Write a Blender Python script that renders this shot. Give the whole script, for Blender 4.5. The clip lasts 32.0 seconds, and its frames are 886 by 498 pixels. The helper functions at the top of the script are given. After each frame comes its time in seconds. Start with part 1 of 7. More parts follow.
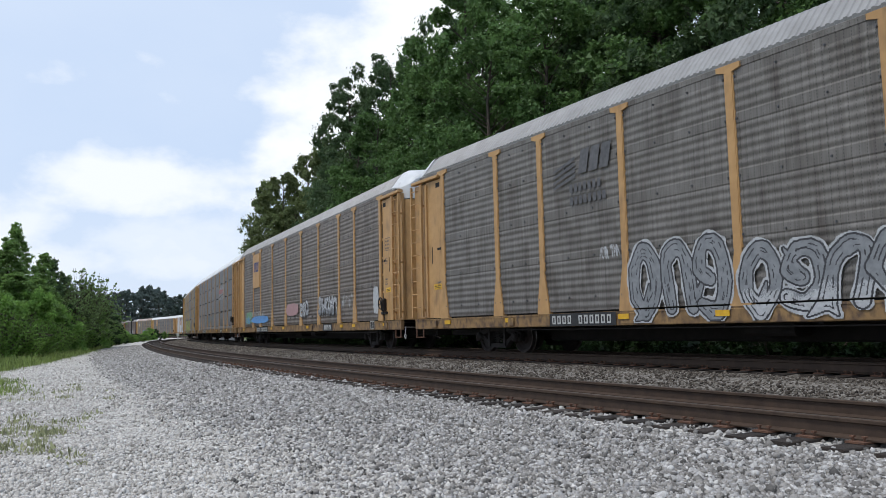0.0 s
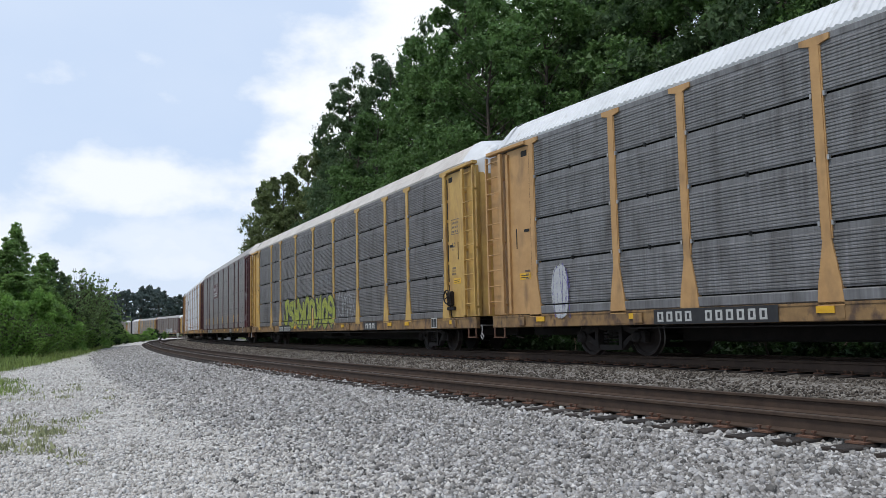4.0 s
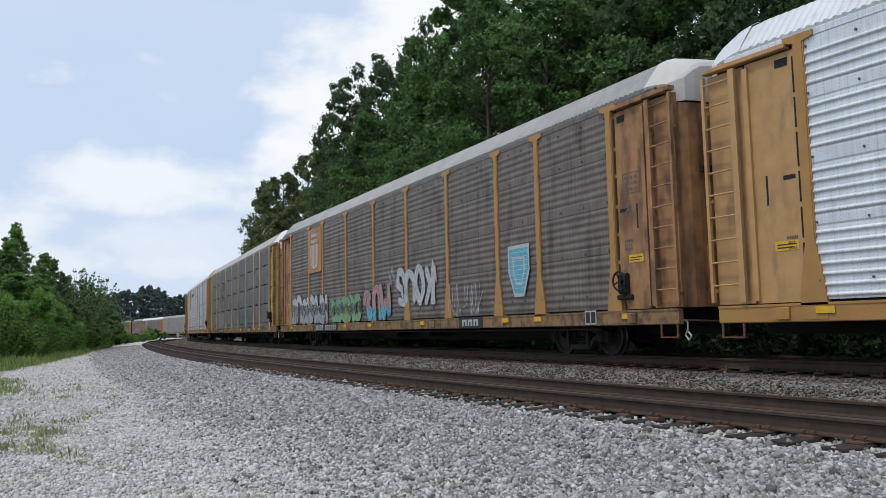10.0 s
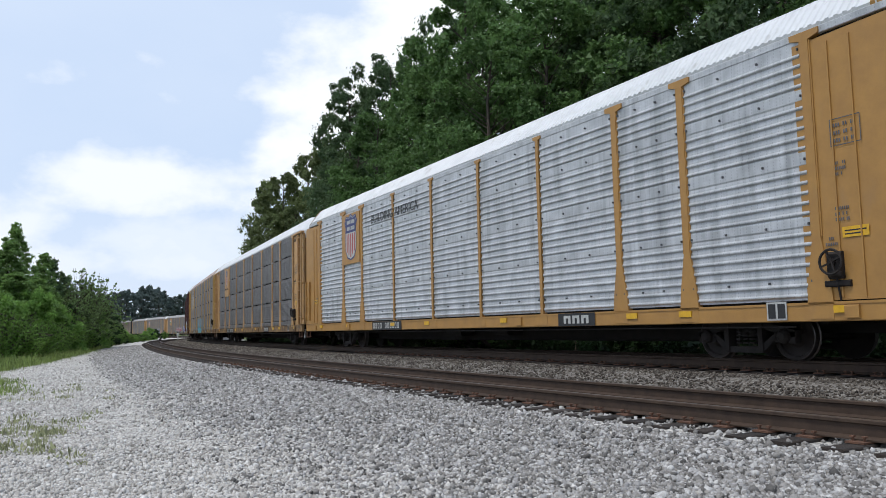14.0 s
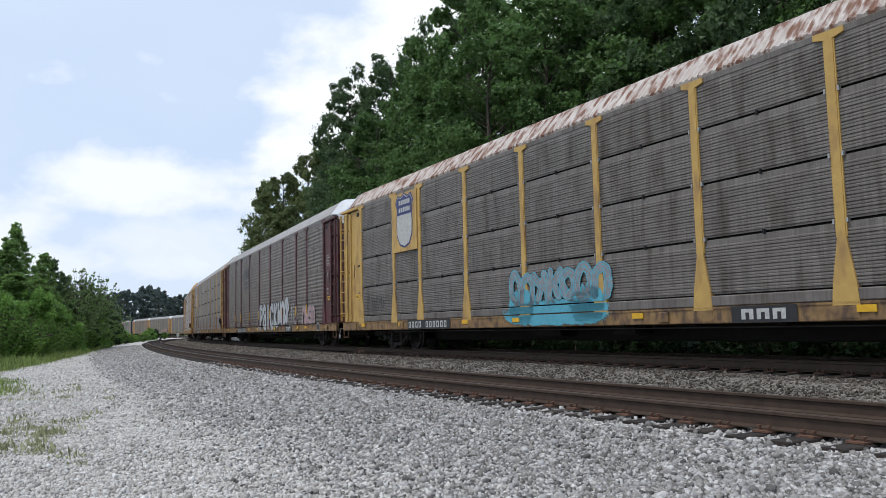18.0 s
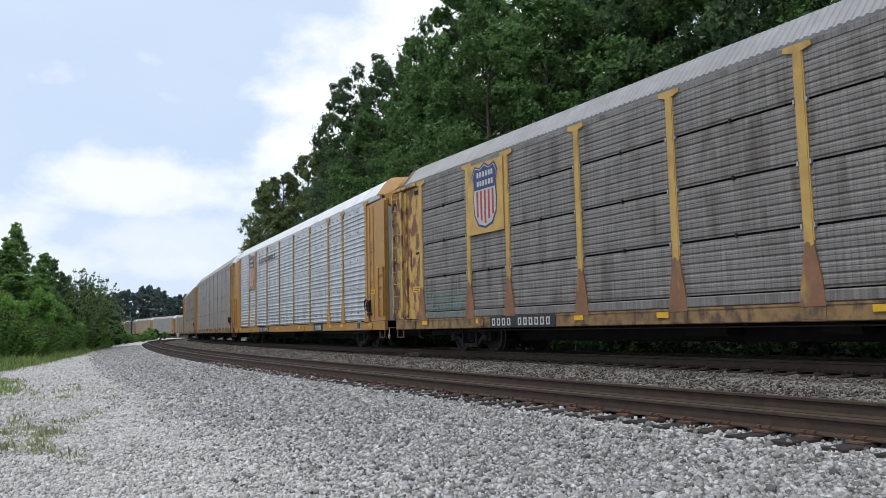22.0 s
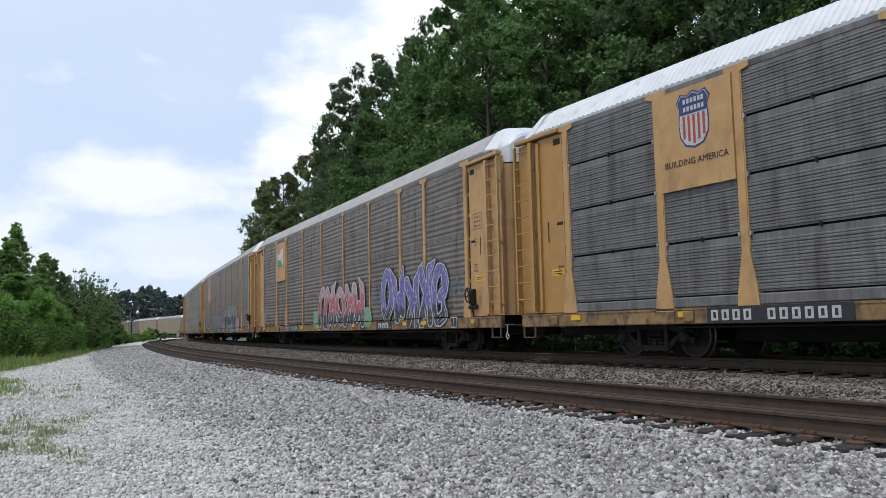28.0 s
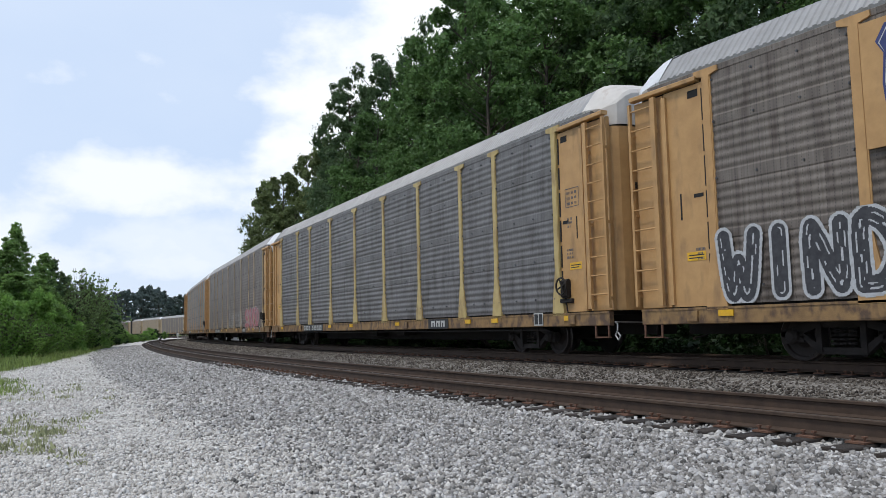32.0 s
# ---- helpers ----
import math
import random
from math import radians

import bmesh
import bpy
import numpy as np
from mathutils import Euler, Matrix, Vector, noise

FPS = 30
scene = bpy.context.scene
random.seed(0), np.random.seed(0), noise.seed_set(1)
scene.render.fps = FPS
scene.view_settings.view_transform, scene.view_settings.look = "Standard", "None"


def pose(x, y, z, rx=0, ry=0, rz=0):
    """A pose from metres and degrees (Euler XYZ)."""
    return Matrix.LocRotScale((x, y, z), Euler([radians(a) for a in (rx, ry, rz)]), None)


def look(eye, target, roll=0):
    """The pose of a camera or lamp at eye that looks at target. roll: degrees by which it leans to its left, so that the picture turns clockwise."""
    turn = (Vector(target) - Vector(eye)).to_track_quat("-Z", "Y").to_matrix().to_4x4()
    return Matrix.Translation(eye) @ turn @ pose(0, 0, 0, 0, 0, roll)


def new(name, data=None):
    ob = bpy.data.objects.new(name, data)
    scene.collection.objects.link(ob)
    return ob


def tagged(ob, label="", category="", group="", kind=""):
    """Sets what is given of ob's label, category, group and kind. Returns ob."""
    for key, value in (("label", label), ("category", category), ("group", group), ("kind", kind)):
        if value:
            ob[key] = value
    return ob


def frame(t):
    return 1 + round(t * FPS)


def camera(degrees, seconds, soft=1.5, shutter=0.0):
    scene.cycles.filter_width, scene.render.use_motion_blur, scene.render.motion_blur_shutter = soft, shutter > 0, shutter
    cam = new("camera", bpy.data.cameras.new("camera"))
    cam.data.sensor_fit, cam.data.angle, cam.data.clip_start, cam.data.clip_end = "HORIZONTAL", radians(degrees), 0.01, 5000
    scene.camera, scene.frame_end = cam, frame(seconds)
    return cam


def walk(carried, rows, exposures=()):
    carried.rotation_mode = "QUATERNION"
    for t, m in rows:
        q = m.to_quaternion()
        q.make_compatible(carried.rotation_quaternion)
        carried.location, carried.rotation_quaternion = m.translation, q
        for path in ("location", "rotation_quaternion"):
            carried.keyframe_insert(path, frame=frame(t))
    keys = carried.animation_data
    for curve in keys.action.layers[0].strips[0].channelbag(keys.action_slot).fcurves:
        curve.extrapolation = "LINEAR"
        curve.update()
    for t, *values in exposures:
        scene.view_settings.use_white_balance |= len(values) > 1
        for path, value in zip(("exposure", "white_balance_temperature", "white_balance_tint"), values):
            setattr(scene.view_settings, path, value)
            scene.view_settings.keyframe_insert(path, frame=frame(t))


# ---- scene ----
import functools

CAM_Z = 1.35
LENS = 57.5
cam = camera(LENS, 32.0, soft=0.75)
EYE = Vector((0.0, 0.0, CAM_Z))
PITCH, ROLL = 0.0971, -0.022
AIM = EYE + Vector((0.0, math.cos(PITCH), math.sin(PITCH)))
CAM_POSE = look(EYE, AIM, math.degrees(ROLL))
walk(cam, [(0.0, CAM_POSE), (32.0, CAM_POSE)], exposures=[(0.0, 0.04), (7.0, 0.02), (8.1, 0.02), (9.0, -0.16), (10.0, -0.08), (11.0, 0.05), (23.0, 0.06), (24.0, -0.18), (25.0, -0.02), (26.0, 0.05), (32.0, 0.06)])

# ---- the line of the railway: curvature by distance s, upstream positive ----
SEC = 32.0
CAR_L = 28.6
SPEED = 15.543
GAP0 = 23.54            # coupling behind car 0's leader at t = 20 s
RAIL_T = CAM_Z - 0.693  # rail top, train's track
RAIL_N = CAM_Z - 0.917  # rail top, near track
NEAR_OFF = 5.154        # near track's centre line, towards the camera
K_S = [-700, -70, -40, 0, 30, 60, 80, 100, 120, 140, 160, 180, 200, 225, 250, 280, 320, 400, 480, 900]
K_V = [0, 0, .0032, .0032, .0025, .0013, .0003, .0036, .0043, .0020, -.0018, -.0054, -.0067, -.0045, 0, .0018, 0, -.0018, 0, 0]
LS = np.arange(-640.0, 860.0, 1.0)
_k = np.interp(LS, K_S, K_V)
_h = np.concatenate([[0], np.cumsum((_k[1:] + _k[:-1]) / 2)])
_i0 = 640
LH = _h - _h[_i0] - 0.5281
_hm = (LH[1:] + LH[:-1]) / 2
LX = np.concatenate([[0], np.cumsum(np.sin(_hm))])
LY = np.concatenate([[0], np.cumsum(np.cos(_hm))])
LX += 9.6857 - LX[_i0]
LY += 9.1522 - LY[_i0]


def line_at(s, off=0.0):
    """Point and upstream heading on the line at s, off metres towards the camera's side."""
    h = float(np.interp(s, LS, LH))
    return (float(np.interp(s, LS, LX)) - math.cos(h) * off,
            float(np.interp(s, LS, LY)) + math.sin(h) * off, h)


def line_side(x, y):
    """Distance along and offset from the line for arrays of points."""
    x, y = np.atleast_1d(np.asarray(x, float)), np.atleast_1d(np.asarray(y, float))
    out_s, out_o = np.empty(len(x)), np.empty(len(x))
    for a in range(0, len(x), 4000):
        px, py = x[a:a + 4000], y[a:a + 4000]
        i = ((px[:, None] - LX[None, 300:]) ** 2 + (py[:, None] - LY[None, 300:]) ** 2).argmin(1) + 300
        dx, dy = px - LX[i], py - LY[i]
        out_o[a:a + 4000] = -np.cos(LH[i]) * dx + np.sin(LH[i]) * dy
        out_s[a:a + 4000] = LS[i] + np.sin(LH[i]) * dx + np.cos(LH[i]) * dy
    return out_s, out_o


# ---- world and sun: bright hazy sky with broken cloud ----
SUN_EL, SUN_ROT = radians(65), radians(240)
world = bpy.data.worlds.new("sky")
scene.world = world
world.use_nodes = True
wn, wl = world.node_tree.nodes, world.node_tree.links
wn.clear()


def wnode(kind, **vals):
    n = wn.new(kind)
    for k, v in vals.items():
        n.inputs[k].default_value = v
    return n


def wmath(op, a, b):
    n = wn.new("ShaderNodeMath")
    n.operation = op
    for i, v in enumerate((a, b)):
        if isinstance(v, (int, float)):
            n.inputs[i].default_value = v
        else:
            wl.new(v, n.inputs[i])
    return n.outputs[0]


w_out = wn.new("ShaderNodeOutputWorld")
w_bg = wn.new("ShaderNodeBackground")
w_bg.inputs["Strength"].default_value = 0.115
w_sky = wn.new("ShaderNodeTexSky")
w_sky.sky_type = "NISHITA"
w_sky.sun_disc = False
w_sky.sun_elevation, w_sky.sun_rotation = SUN_EL, SUN_ROT
w_sky.dust_density, w_sky.air_density = 2.0, 1.0
w_co = wn.new("ShaderNodeTexCoord")
w_map = wn.new("ShaderNodeMapping")
w_map.inputs["Scale"].default_value = (1.0, 1.0, 1.7)
w_map.inputs["Location"].default_value = (0.33, 0.1, 0.0)
wl.new(w_co.outputs["Generated"], w_map.inputs["Vector"])
w_no = wnode("ShaderNodeTexNoise", Scale=5.0, Detail=8.0, Roughness=0.55)
wl.new(w_map.outputs[0], w_no.inputs["Vector"])
w_no2 = wnode("ShaderNodeTexNoise", Scale=2.2, Detail=6.0, Roughness=0.5)
wl.new(w_map.outputs[0], w_no2.inputs["Vector"])
w_sep = wn.new("ShaderNodeSeparateXYZ")
wl.new(w_co.outputs["Generated"], w_sep.inputs[0])
fwd = wmath("MAXIMUM", w_sep.outputs[1], 0.08)
sky_u = wmath("DIVIDE", w_sep.outputs[0], fwd)
sky_w = wmath("DIVIDE", w_sep.outputs[2], fwd)
puff = wmath("MULTIPLY", wmath("SUBTRACT", w_no.outputs["Fac"], 0.5), 2.6)


def cloud_bank(u, w, ru, rw, gain):
    """A soft bank of cloud about a bearing u and a height w, ragged by the noise."""
    a = wmath("DIVIDE", wmath("SUBTRACT", sky_u, u), ru)
    b = wmath("DIVIDE", wmath("SUBTRACT", sky_w, w), rw)
    d = wmath("ADD", wmath("SQRT", wmath("ADD", wmath("MULTIPLY", a, a), wmath("MULTIPLY", b, b)), 0.0), wmath("MULTIPLY", puff, 2.3))
    k = wn.new("ShaderNodeMapRange")
    k.interpolation_type = "SMOOTHSTEP"
    k.inputs["From Min"].default_value, k.inputs["From Max"].default_value = 1.6, 0.3
    wl.new(d, k.inputs["Value"])
    return wmath("MULTIPLY", k.outputs[0], gain)


banks = None
for bank in ((-0.01, 0.40, 0.17, 0.28, 1.0), (-0.10, 0.27, 0.08, 0.10, 0.9), (-0.43, 0.195, 0.13, 0.03, 0.85), (-0.57, 0.13, 0.08, 0.08, 0.7), (-0.34, 0.10, 0.22, 0.03, 0.5),
             (-0.47, 0.09, 0.2, 0.03, 0.6), (0.9, 0.5, 0.7, 0.5, 0.8), (-2.2, 0.6, 0.7, 0.4, 0.8)):
    c = cloud_bank(*bank)
    banks = c if banks is None else wmath("MAXIMUM", banks, c)
w_low = wn.new("ShaderNodeMapRange")
w_low.inputs["From Min"].default_value, w_low.inputs["From Max"].default_value = 0.24, -0.02
w_low.inputs["To Max"].default_value = 0.32
wl.new(sky_w, w_low.inputs["Value"])
w_soft = wn.new("ShaderNodeMapRange")
w_soft.inputs["From Min"].default_value, w_soft.inputs["From Max"].default_value = 0.40, 0.72
w_soft.inputs["To Max"].default_value = 0.2
wl.new(w_no2.outputs["Fac"], w_soft.inputs["Value"])
w_fac = wmath("MINIMUM", wmath("MAXIMUM", banks, wmath("MAXIMUM", w_low.outputs[0], w_soft.outputs[0])), 1.0)
w_hz = wn.new("ShaderNodeMix")
w_hz.data_type = "RGBA"
w_hz.inputs["Factor"].default_value = 0.88
wl.new(w_sky.outputs["Color"], w_hz.inputs["A"])
w_hz.inputs["B"].default_value = (5.45, 6.65, 8.65, 1)
w_mix = wn.new("ShaderNodeMix")
w_mix.data_type = "RGBA"
wl.new(w_fac, w_mix.inputs["Factor"])
wl.new(w_hz.outputs["Result"], w_mix.inputs["A"])
w_mix.inputs["B"].default_value = (8.5, 8.8, 9.15, 1)
wl.new(w_mix.outputs["Result"], w_bg.inputs["Color"])
wl.new(w_bg.outputs[0], w_out.inputs["Surface"])

sun_data = bpy.data.lights.new("sun", "SUN")
sun_data.energy, sun_data.angle, sun_data.color = 1.95, radians(10), (1.0, 0.95, 0.88)
sun = new("sun", sun_data)
_sd = Vector((math.sin(SUN_ROT) * math.cos(SUN_EL), math.cos(SUN_ROT) * math.cos(SUN_EL), math.sin(SUN_EL)))
sun.matrix_world = look(_sd * 200, (0, 0, 0))


# ---- materials ----
def ramp_node(nt, src, stops):
    r = nt.nodes.new("ShaderNodeValToRGB")
    e = r.color_ramp.elements
    while len(e) < len(stops):
        e.new(0.5)
    for el, (p, c) in zip(e, stops):
        el.position, el.color = p, (*c, 1)
    nt.links.new(src, r.inputs["Fac"])
    return r.outputs["Color"]


def mat(name, col, col2=None, scale=3.0, rough=0.6, metal=0.0, bump=0.0, bscale=40.0, stain=None, stain_scale=(0.6, 0.6, 0.25),
        stain_at=(0.52, 0.68), rand=0.0, island=0.0, spec=0.4, streak=0.0, holes=0.0):
    """Two-scale noise between col and col2, soft stains that hang down, and fine bump."""
    m = bpy.data.materials.new(name)
    m.use_nodes = True
    nt = m.node_tree
    b = nt.nodes["Principled BSDF"]
    b.inputs["Roughness"].default_value, b.inputs["Metallic"].default_value = rough, metal
    b.inputs["Specular IOR Level"].default_value = spec
    co = nt.nodes.new("ShaderNodeTexCoord")
    info = nt.nodes.new("ShaderNodeObjectInfo")
    add = nt.nodes.new("ShaderNodeVectorMath")
    add.operation = "MULTIPLY_ADD"
    comb = nt.nodes.new("ShaderNodeCombineXYZ")
    for i in range(3):
        nt.links.new(info.outputs["Random"], comb.inputs[i])
    add.inputs[1].default_value = (31.0, 17.0, 23.0)
    nt.links.new(comb.outputs[0], add.inputs[0])
    nt.links.new(co.outputs["Object"], add.inputs[2])
    vec = add.outputs[0]
    n1 = nt.nodes.new("ShaderNodeTexNoise")
    n1.inputs["Scale"].default_value, n1.inputs["Detail"].default_value = scale, 6
    n1.inputs["Roughness"].default_value = 0.65
    nt.links.new(vec, n1.inputs["Vector"])
    col2 = col2 or tuple(c * 0.72 for c in col)
    out = ramp_node(nt, n1.outputs["Fac"], [(0.35, col2), (0.65, col)])
    if stain:
        mp = nt.nodes.new("ShaderNodeMapping")
        mp.inputs["Scale"].default_value = stain_scale
        nt.links.new(vec, mp.inputs["Vector"])
        n2 = nt.nodes.new("ShaderNodeTexNoise")
        n2.inputs["Scale"].default_value, n2.inputs["Detail"].default_value = 4.0, 5
        nt.links.new(mp.outputs[0], n2.inputs["Vector"])
        fac = ramp_node(nt, n2.outputs["Fac"], [(stain_at[0], (0, 0, 0)), (stain_at[1], (1, 1, 1))])
        mx = nt.nodes.new("ShaderNodeMix")
        mx.data_type = "RGBA"
        nt.links.new(fac, mx.inputs["Factor"])
        nt.links.new(out, mx.inputs["A"])
        mx.inputs["B"].default_value = (*stain, 1)
        out = mx.outputs["Result"]
    if streak:
        mp3 = nt.nodes.new("ShaderNodeMapping")
        mp3.inputs["Scale"].default_value = (26.0, 26.0, 0.7)
        nt.links.new(vec, mp3.inputs["Vector"])
        n3 = nt.nodes.new("ShaderNodeTexNoise")
        n3.inputs["Scale"].default_value, n3.inputs["Detail"].default_value = 1.0, 3
        nt.links.new(mp3.outputs[0], n3.inputs["Vector"])
        mr3 = nt.nodes.new("ShaderNodeMapRange")
        mr3.inputs["From Min"].default_value, mr3.inputs["From Max"].default_value = 0.3, 0.7
        mr3.inputs["To Min"].default_value, mr3.inputs["To Max"].default_value = 1 - streak, 1 + streak * 0.6
        nt.links.new(n3.outputs["Fac"], mr3.inputs["Value"])
        hs3 = nt.nodes.new("ShaderNodeHueSaturation")
        nt.links.new(mr3.outputs[0], hs3.inputs["Value"])
        nt.links.new(out, hs3.inputs["Color"])
        out = hs3.outputs["Color"]
    if holes:
        # columns of small punched holes
        sp = nt.nodes.new("ShaderNodeSeparateXYZ")
        nt.links.new(co.outputs["Object"], sp.inputs[0])

        def band(sock, period, share):
            last = sock
            for op, val in (("DIVIDE", period), ("FRACT", 0.0), ("LESS_THAN", share)):
                nd = nt.nodes.new("ShaderNodeMath")
                nd.operation = op
                nt.links.new(last, nd.inputs[0])
                nd.inputs[1].default_value = val
                last = nd.outputs[0]
            return last
        both = nt.nodes.new("ShaderNodeMath")
        both.operation = "MULTIPLY"
        nt.links.new(band(sp.outputs[0], 0.13, 0.13), both.inputs[0])
        nt.links.new(band(sp.outputs[2], 0.055, 0.5), both.inputs[1])
        mh = nt.nodes.new("ShaderNodeMath")
        mh.operation = "MULTIPLY_ADD"
        nt.links.new(both.outputs[0], mh.inputs[0])
        mh.inputs[1].default_value, mh.inputs[2].default_value = -holes, 1.0
        hh = nt.nodes.new("ShaderNodeHueSaturation")
        nt.links.new(mh.outputs[0], hh.inputs["Value"])
        nt.links.new(out, hh.inputs["Color"])
        out = hh.outputs["Color"]
    if rand or island:
        hsv = nt.nodes.new("ShaderNodeHueSaturation")
        mr = nt.nodes.new("ShaderNodeMapRange")
        amt = rand or island
        mr.inputs["To Min"].default_value, mr.inputs["To Max"].default_value = 1 - amt, 1 + amt
        if island:
            geo = nt.nodes.new("ShaderNodeNewGeometry")
            nt.links.new(geo.outputs["Random Per Island"], mr.inputs["Value"])
        else:
            nt.links.new(info.outputs["Random"], mr.inputs["Value"])
        nt.links.new(mr.outputs[0], hsv.inputs["Value"])
        nt.links.new(out, hsv.inputs["Color"])
        out = hsv.outputs["Color"]
    nt.links.new(out, b.inputs["Base Color"])
    if bump:
        nb = nt.nodes.new("ShaderNodeTexNoise")
        nb.inputs["Scale"].default_value, nb.inputs["Detail"].default_value = bscale, 4
        nt.links.new(vec, nb.inputs["Vector"])
        bp = nt.nodes.new("ShaderNodeBump")
        bp.inputs["Strength"].default_value, bp.inputs["Distance"].default_value = bump, 0.02
        nt.links.new(nb.outputs["Fac"], bp.inputs["Height"])
        nt.links.new(bp.outputs[0], b.inputs["Normal"])
    return m


M = {}
M["rail"] = mat("rail_steel_rust", (0.072, 0.046, 0.031), (0.047, 0.030, 0.021), 6, 0.75, 0.2, 0.3, 60)
M["rail_top"] = mat("rail_head_worn", (0.115, 0.088, 0.066), (0.07, 0.054, 0.042), 4, 0.5, 0.5)
M["tie"] = mat("tie_wood", (0.045, 0.034, 0.027), (0.022, 0.018, 0.016), 9, 0.9, 0, 0.8, 70, rand=0.3)
M["plate"] = mat("tie_plate_rust", (0.17, 0.085, 0.052), (0.10, 0.054, 0.036), 12, 0.85, 0.1, 0.4, 90)
# grime on the running gear, darkened further for the shade below the car
M["truck"] = mat("truck_grime_shade", (0.028, 0.022, 0.019), (0.015, 0.012, 0.011), 5, 0.8, 0.1, 0.3, 60)
M["wheel"] = mat("wheel_steel", (0.04, 0.03, 0.026), (0.022, 0.017, 0.015), 5, 0.75, 0.1)
M["tread"] = mat("wheel_rim_worn", (0.16, 0.14, 0.13), (0.10, 0.085, 0.08), 5, 0.35, 0.8)
# grime plus the shade under the floor, both in the colour
M["under"] = mat("underframe_grime_shade", (0.018, 0.014, 0.012), (0.010, 0.008, 0.007), 4, 0.85)
# near black: gap and slot shade put in as colour, also the dark clips
M["dark"] = mat("gap_shade_and_clip", (0.02, 0.02, 0.02), (0.015, 0.015, 0.015), 4, 0.9)
M["black"] = mat("stencil_black", (0.02, 0.02, 0.022), (0.03, 0.03, 0.03), 8, 0.6)
M["white"] = mat("stencil_white", (0.52, 0.52, 0.50), (0.38, 0.38, 0.36), 14, 0.6)
M["reflect"] = mat("reflector_yellow", (0.72, 0.42, 0.02), (0.6, 0.33, 0.02), 10, 0.4)
M["navy"] = mat("paint_navy", (0.045, 0.055, 0.17), (0.03, 0.04, 0.12), 8, 0.55)
M["red"] = mat("paint_red", (0.45, 0.06, 0.05), (0.32, 0.05, 0.045), 8, 0.55)
M["sign_green"] = mat("paint_green", (0.05, 0.26, 0.15), (0.04, 0.18, 0.11), 8, 0.55)
M["white_bright"] = mat("paint_white", (0.72, 0.72, 0.70), (0.6, 0.6, 0.58), 8, 0.55)
M["sign_pink"] = mat("paint_faded_pink", (0.62, 0.45, 0.42), (0.68, 0.58, 0.55), 6, 0.6)
M["ghost"] = mat("paint_faded_black", (0.075, 0.075, 0.08), (0.13, 0.13, 0.135), 9, 0.7)
M["bolt"] = mat("bolt_light", (0.42, 0.42, 0.41), (0.3, 0.3, 0.3), 8, 0.5, 0.4)


def panel_mat(name, col, col2, stain, metal=0.25, rough=0.5, at=(0.5, 0.72)):
    return mat(name, col, col2, 2.2, rough, metal, 0.25, 120, stain, (0.9, 0.9, 0.16), at, streak=0.08 if "silver" in name else 0.22, holes=0.0 if "dark" in name else 0.22 if "silver" in name else 0.4)


PANEL = {
    "tanned": panel_mat("galvanised_tanned", (0.34, 0.27, 0.185), (0.27, 0.21, 0.14), (0.20, 0.15, 0.105)),
    "gray": panel_mat("galvanised_gray", (0.203, 0.187, 0.169), (0.147, 0.134, 0.120), (0.103, 0.089, 0.076)),
    "dark": panel_mat("galvanised_dark", (0.182, 0.174, 0.170), (0.132, 0.124, 0.120), (0.092, 0.083, 0.076)),
    "slate": panel_mat("galvanised_dark_slate", (0.215, 0.213, 0.214), (0.160, 0.157, 0.157), (0.112, 0.106, 0.102)),
    "umber": panel_mat("galvanised_umber", (0.250, 0.228, 0.207), (0.186, 0.167, 0.151), (0.125, 0.105, 0.090)),
    "warm": panel_mat("galvanised_dark_warm", (0.205, 0.182, 0.163), (0.152, 0.133, 0.117), (0.10, 0.080, 0.066)),
    "brown": panel_mat("galvanised_brown", (0.198, 0.167, 0.143), (0.143, 0.120, 0.101), (0.090, 0.070, 0.057)),
    "dirty": panel_mat("galvanised_dirty", (0.180, 0.158, 0.144), (0.117, 0.104, 0.095), (0.077, 0.063, 0.054)),
    "silver": panel_mat("galvanised_silver", (0.73, 0.75, 0.78), (0.64, 0.66, 0.69), (0.54, 0.55, 0.57), 0.3, 0.4, (0.56, 0.85)),
    "silver_worn": panel_mat("galvanised_silver_worn", (0.58, 0.59, 0.60), (0.43, 0.44, 0.45), (0.31, 0.315, 0.32), 0.3, 0.4, (0.5, 0.76)),
    "mid2": panel_mat("galvanised_warm", (0.245, 0.228, 0.212), (0.178, 0.165, 0.153), (0.145, 0.130, 0.117)),
    "mid": panel_mat("galvanised_mid", (0.294, 0.296, 0.294), (0.221, 0.223, 0.221), (0.193, 0.189, 0.184)),
}
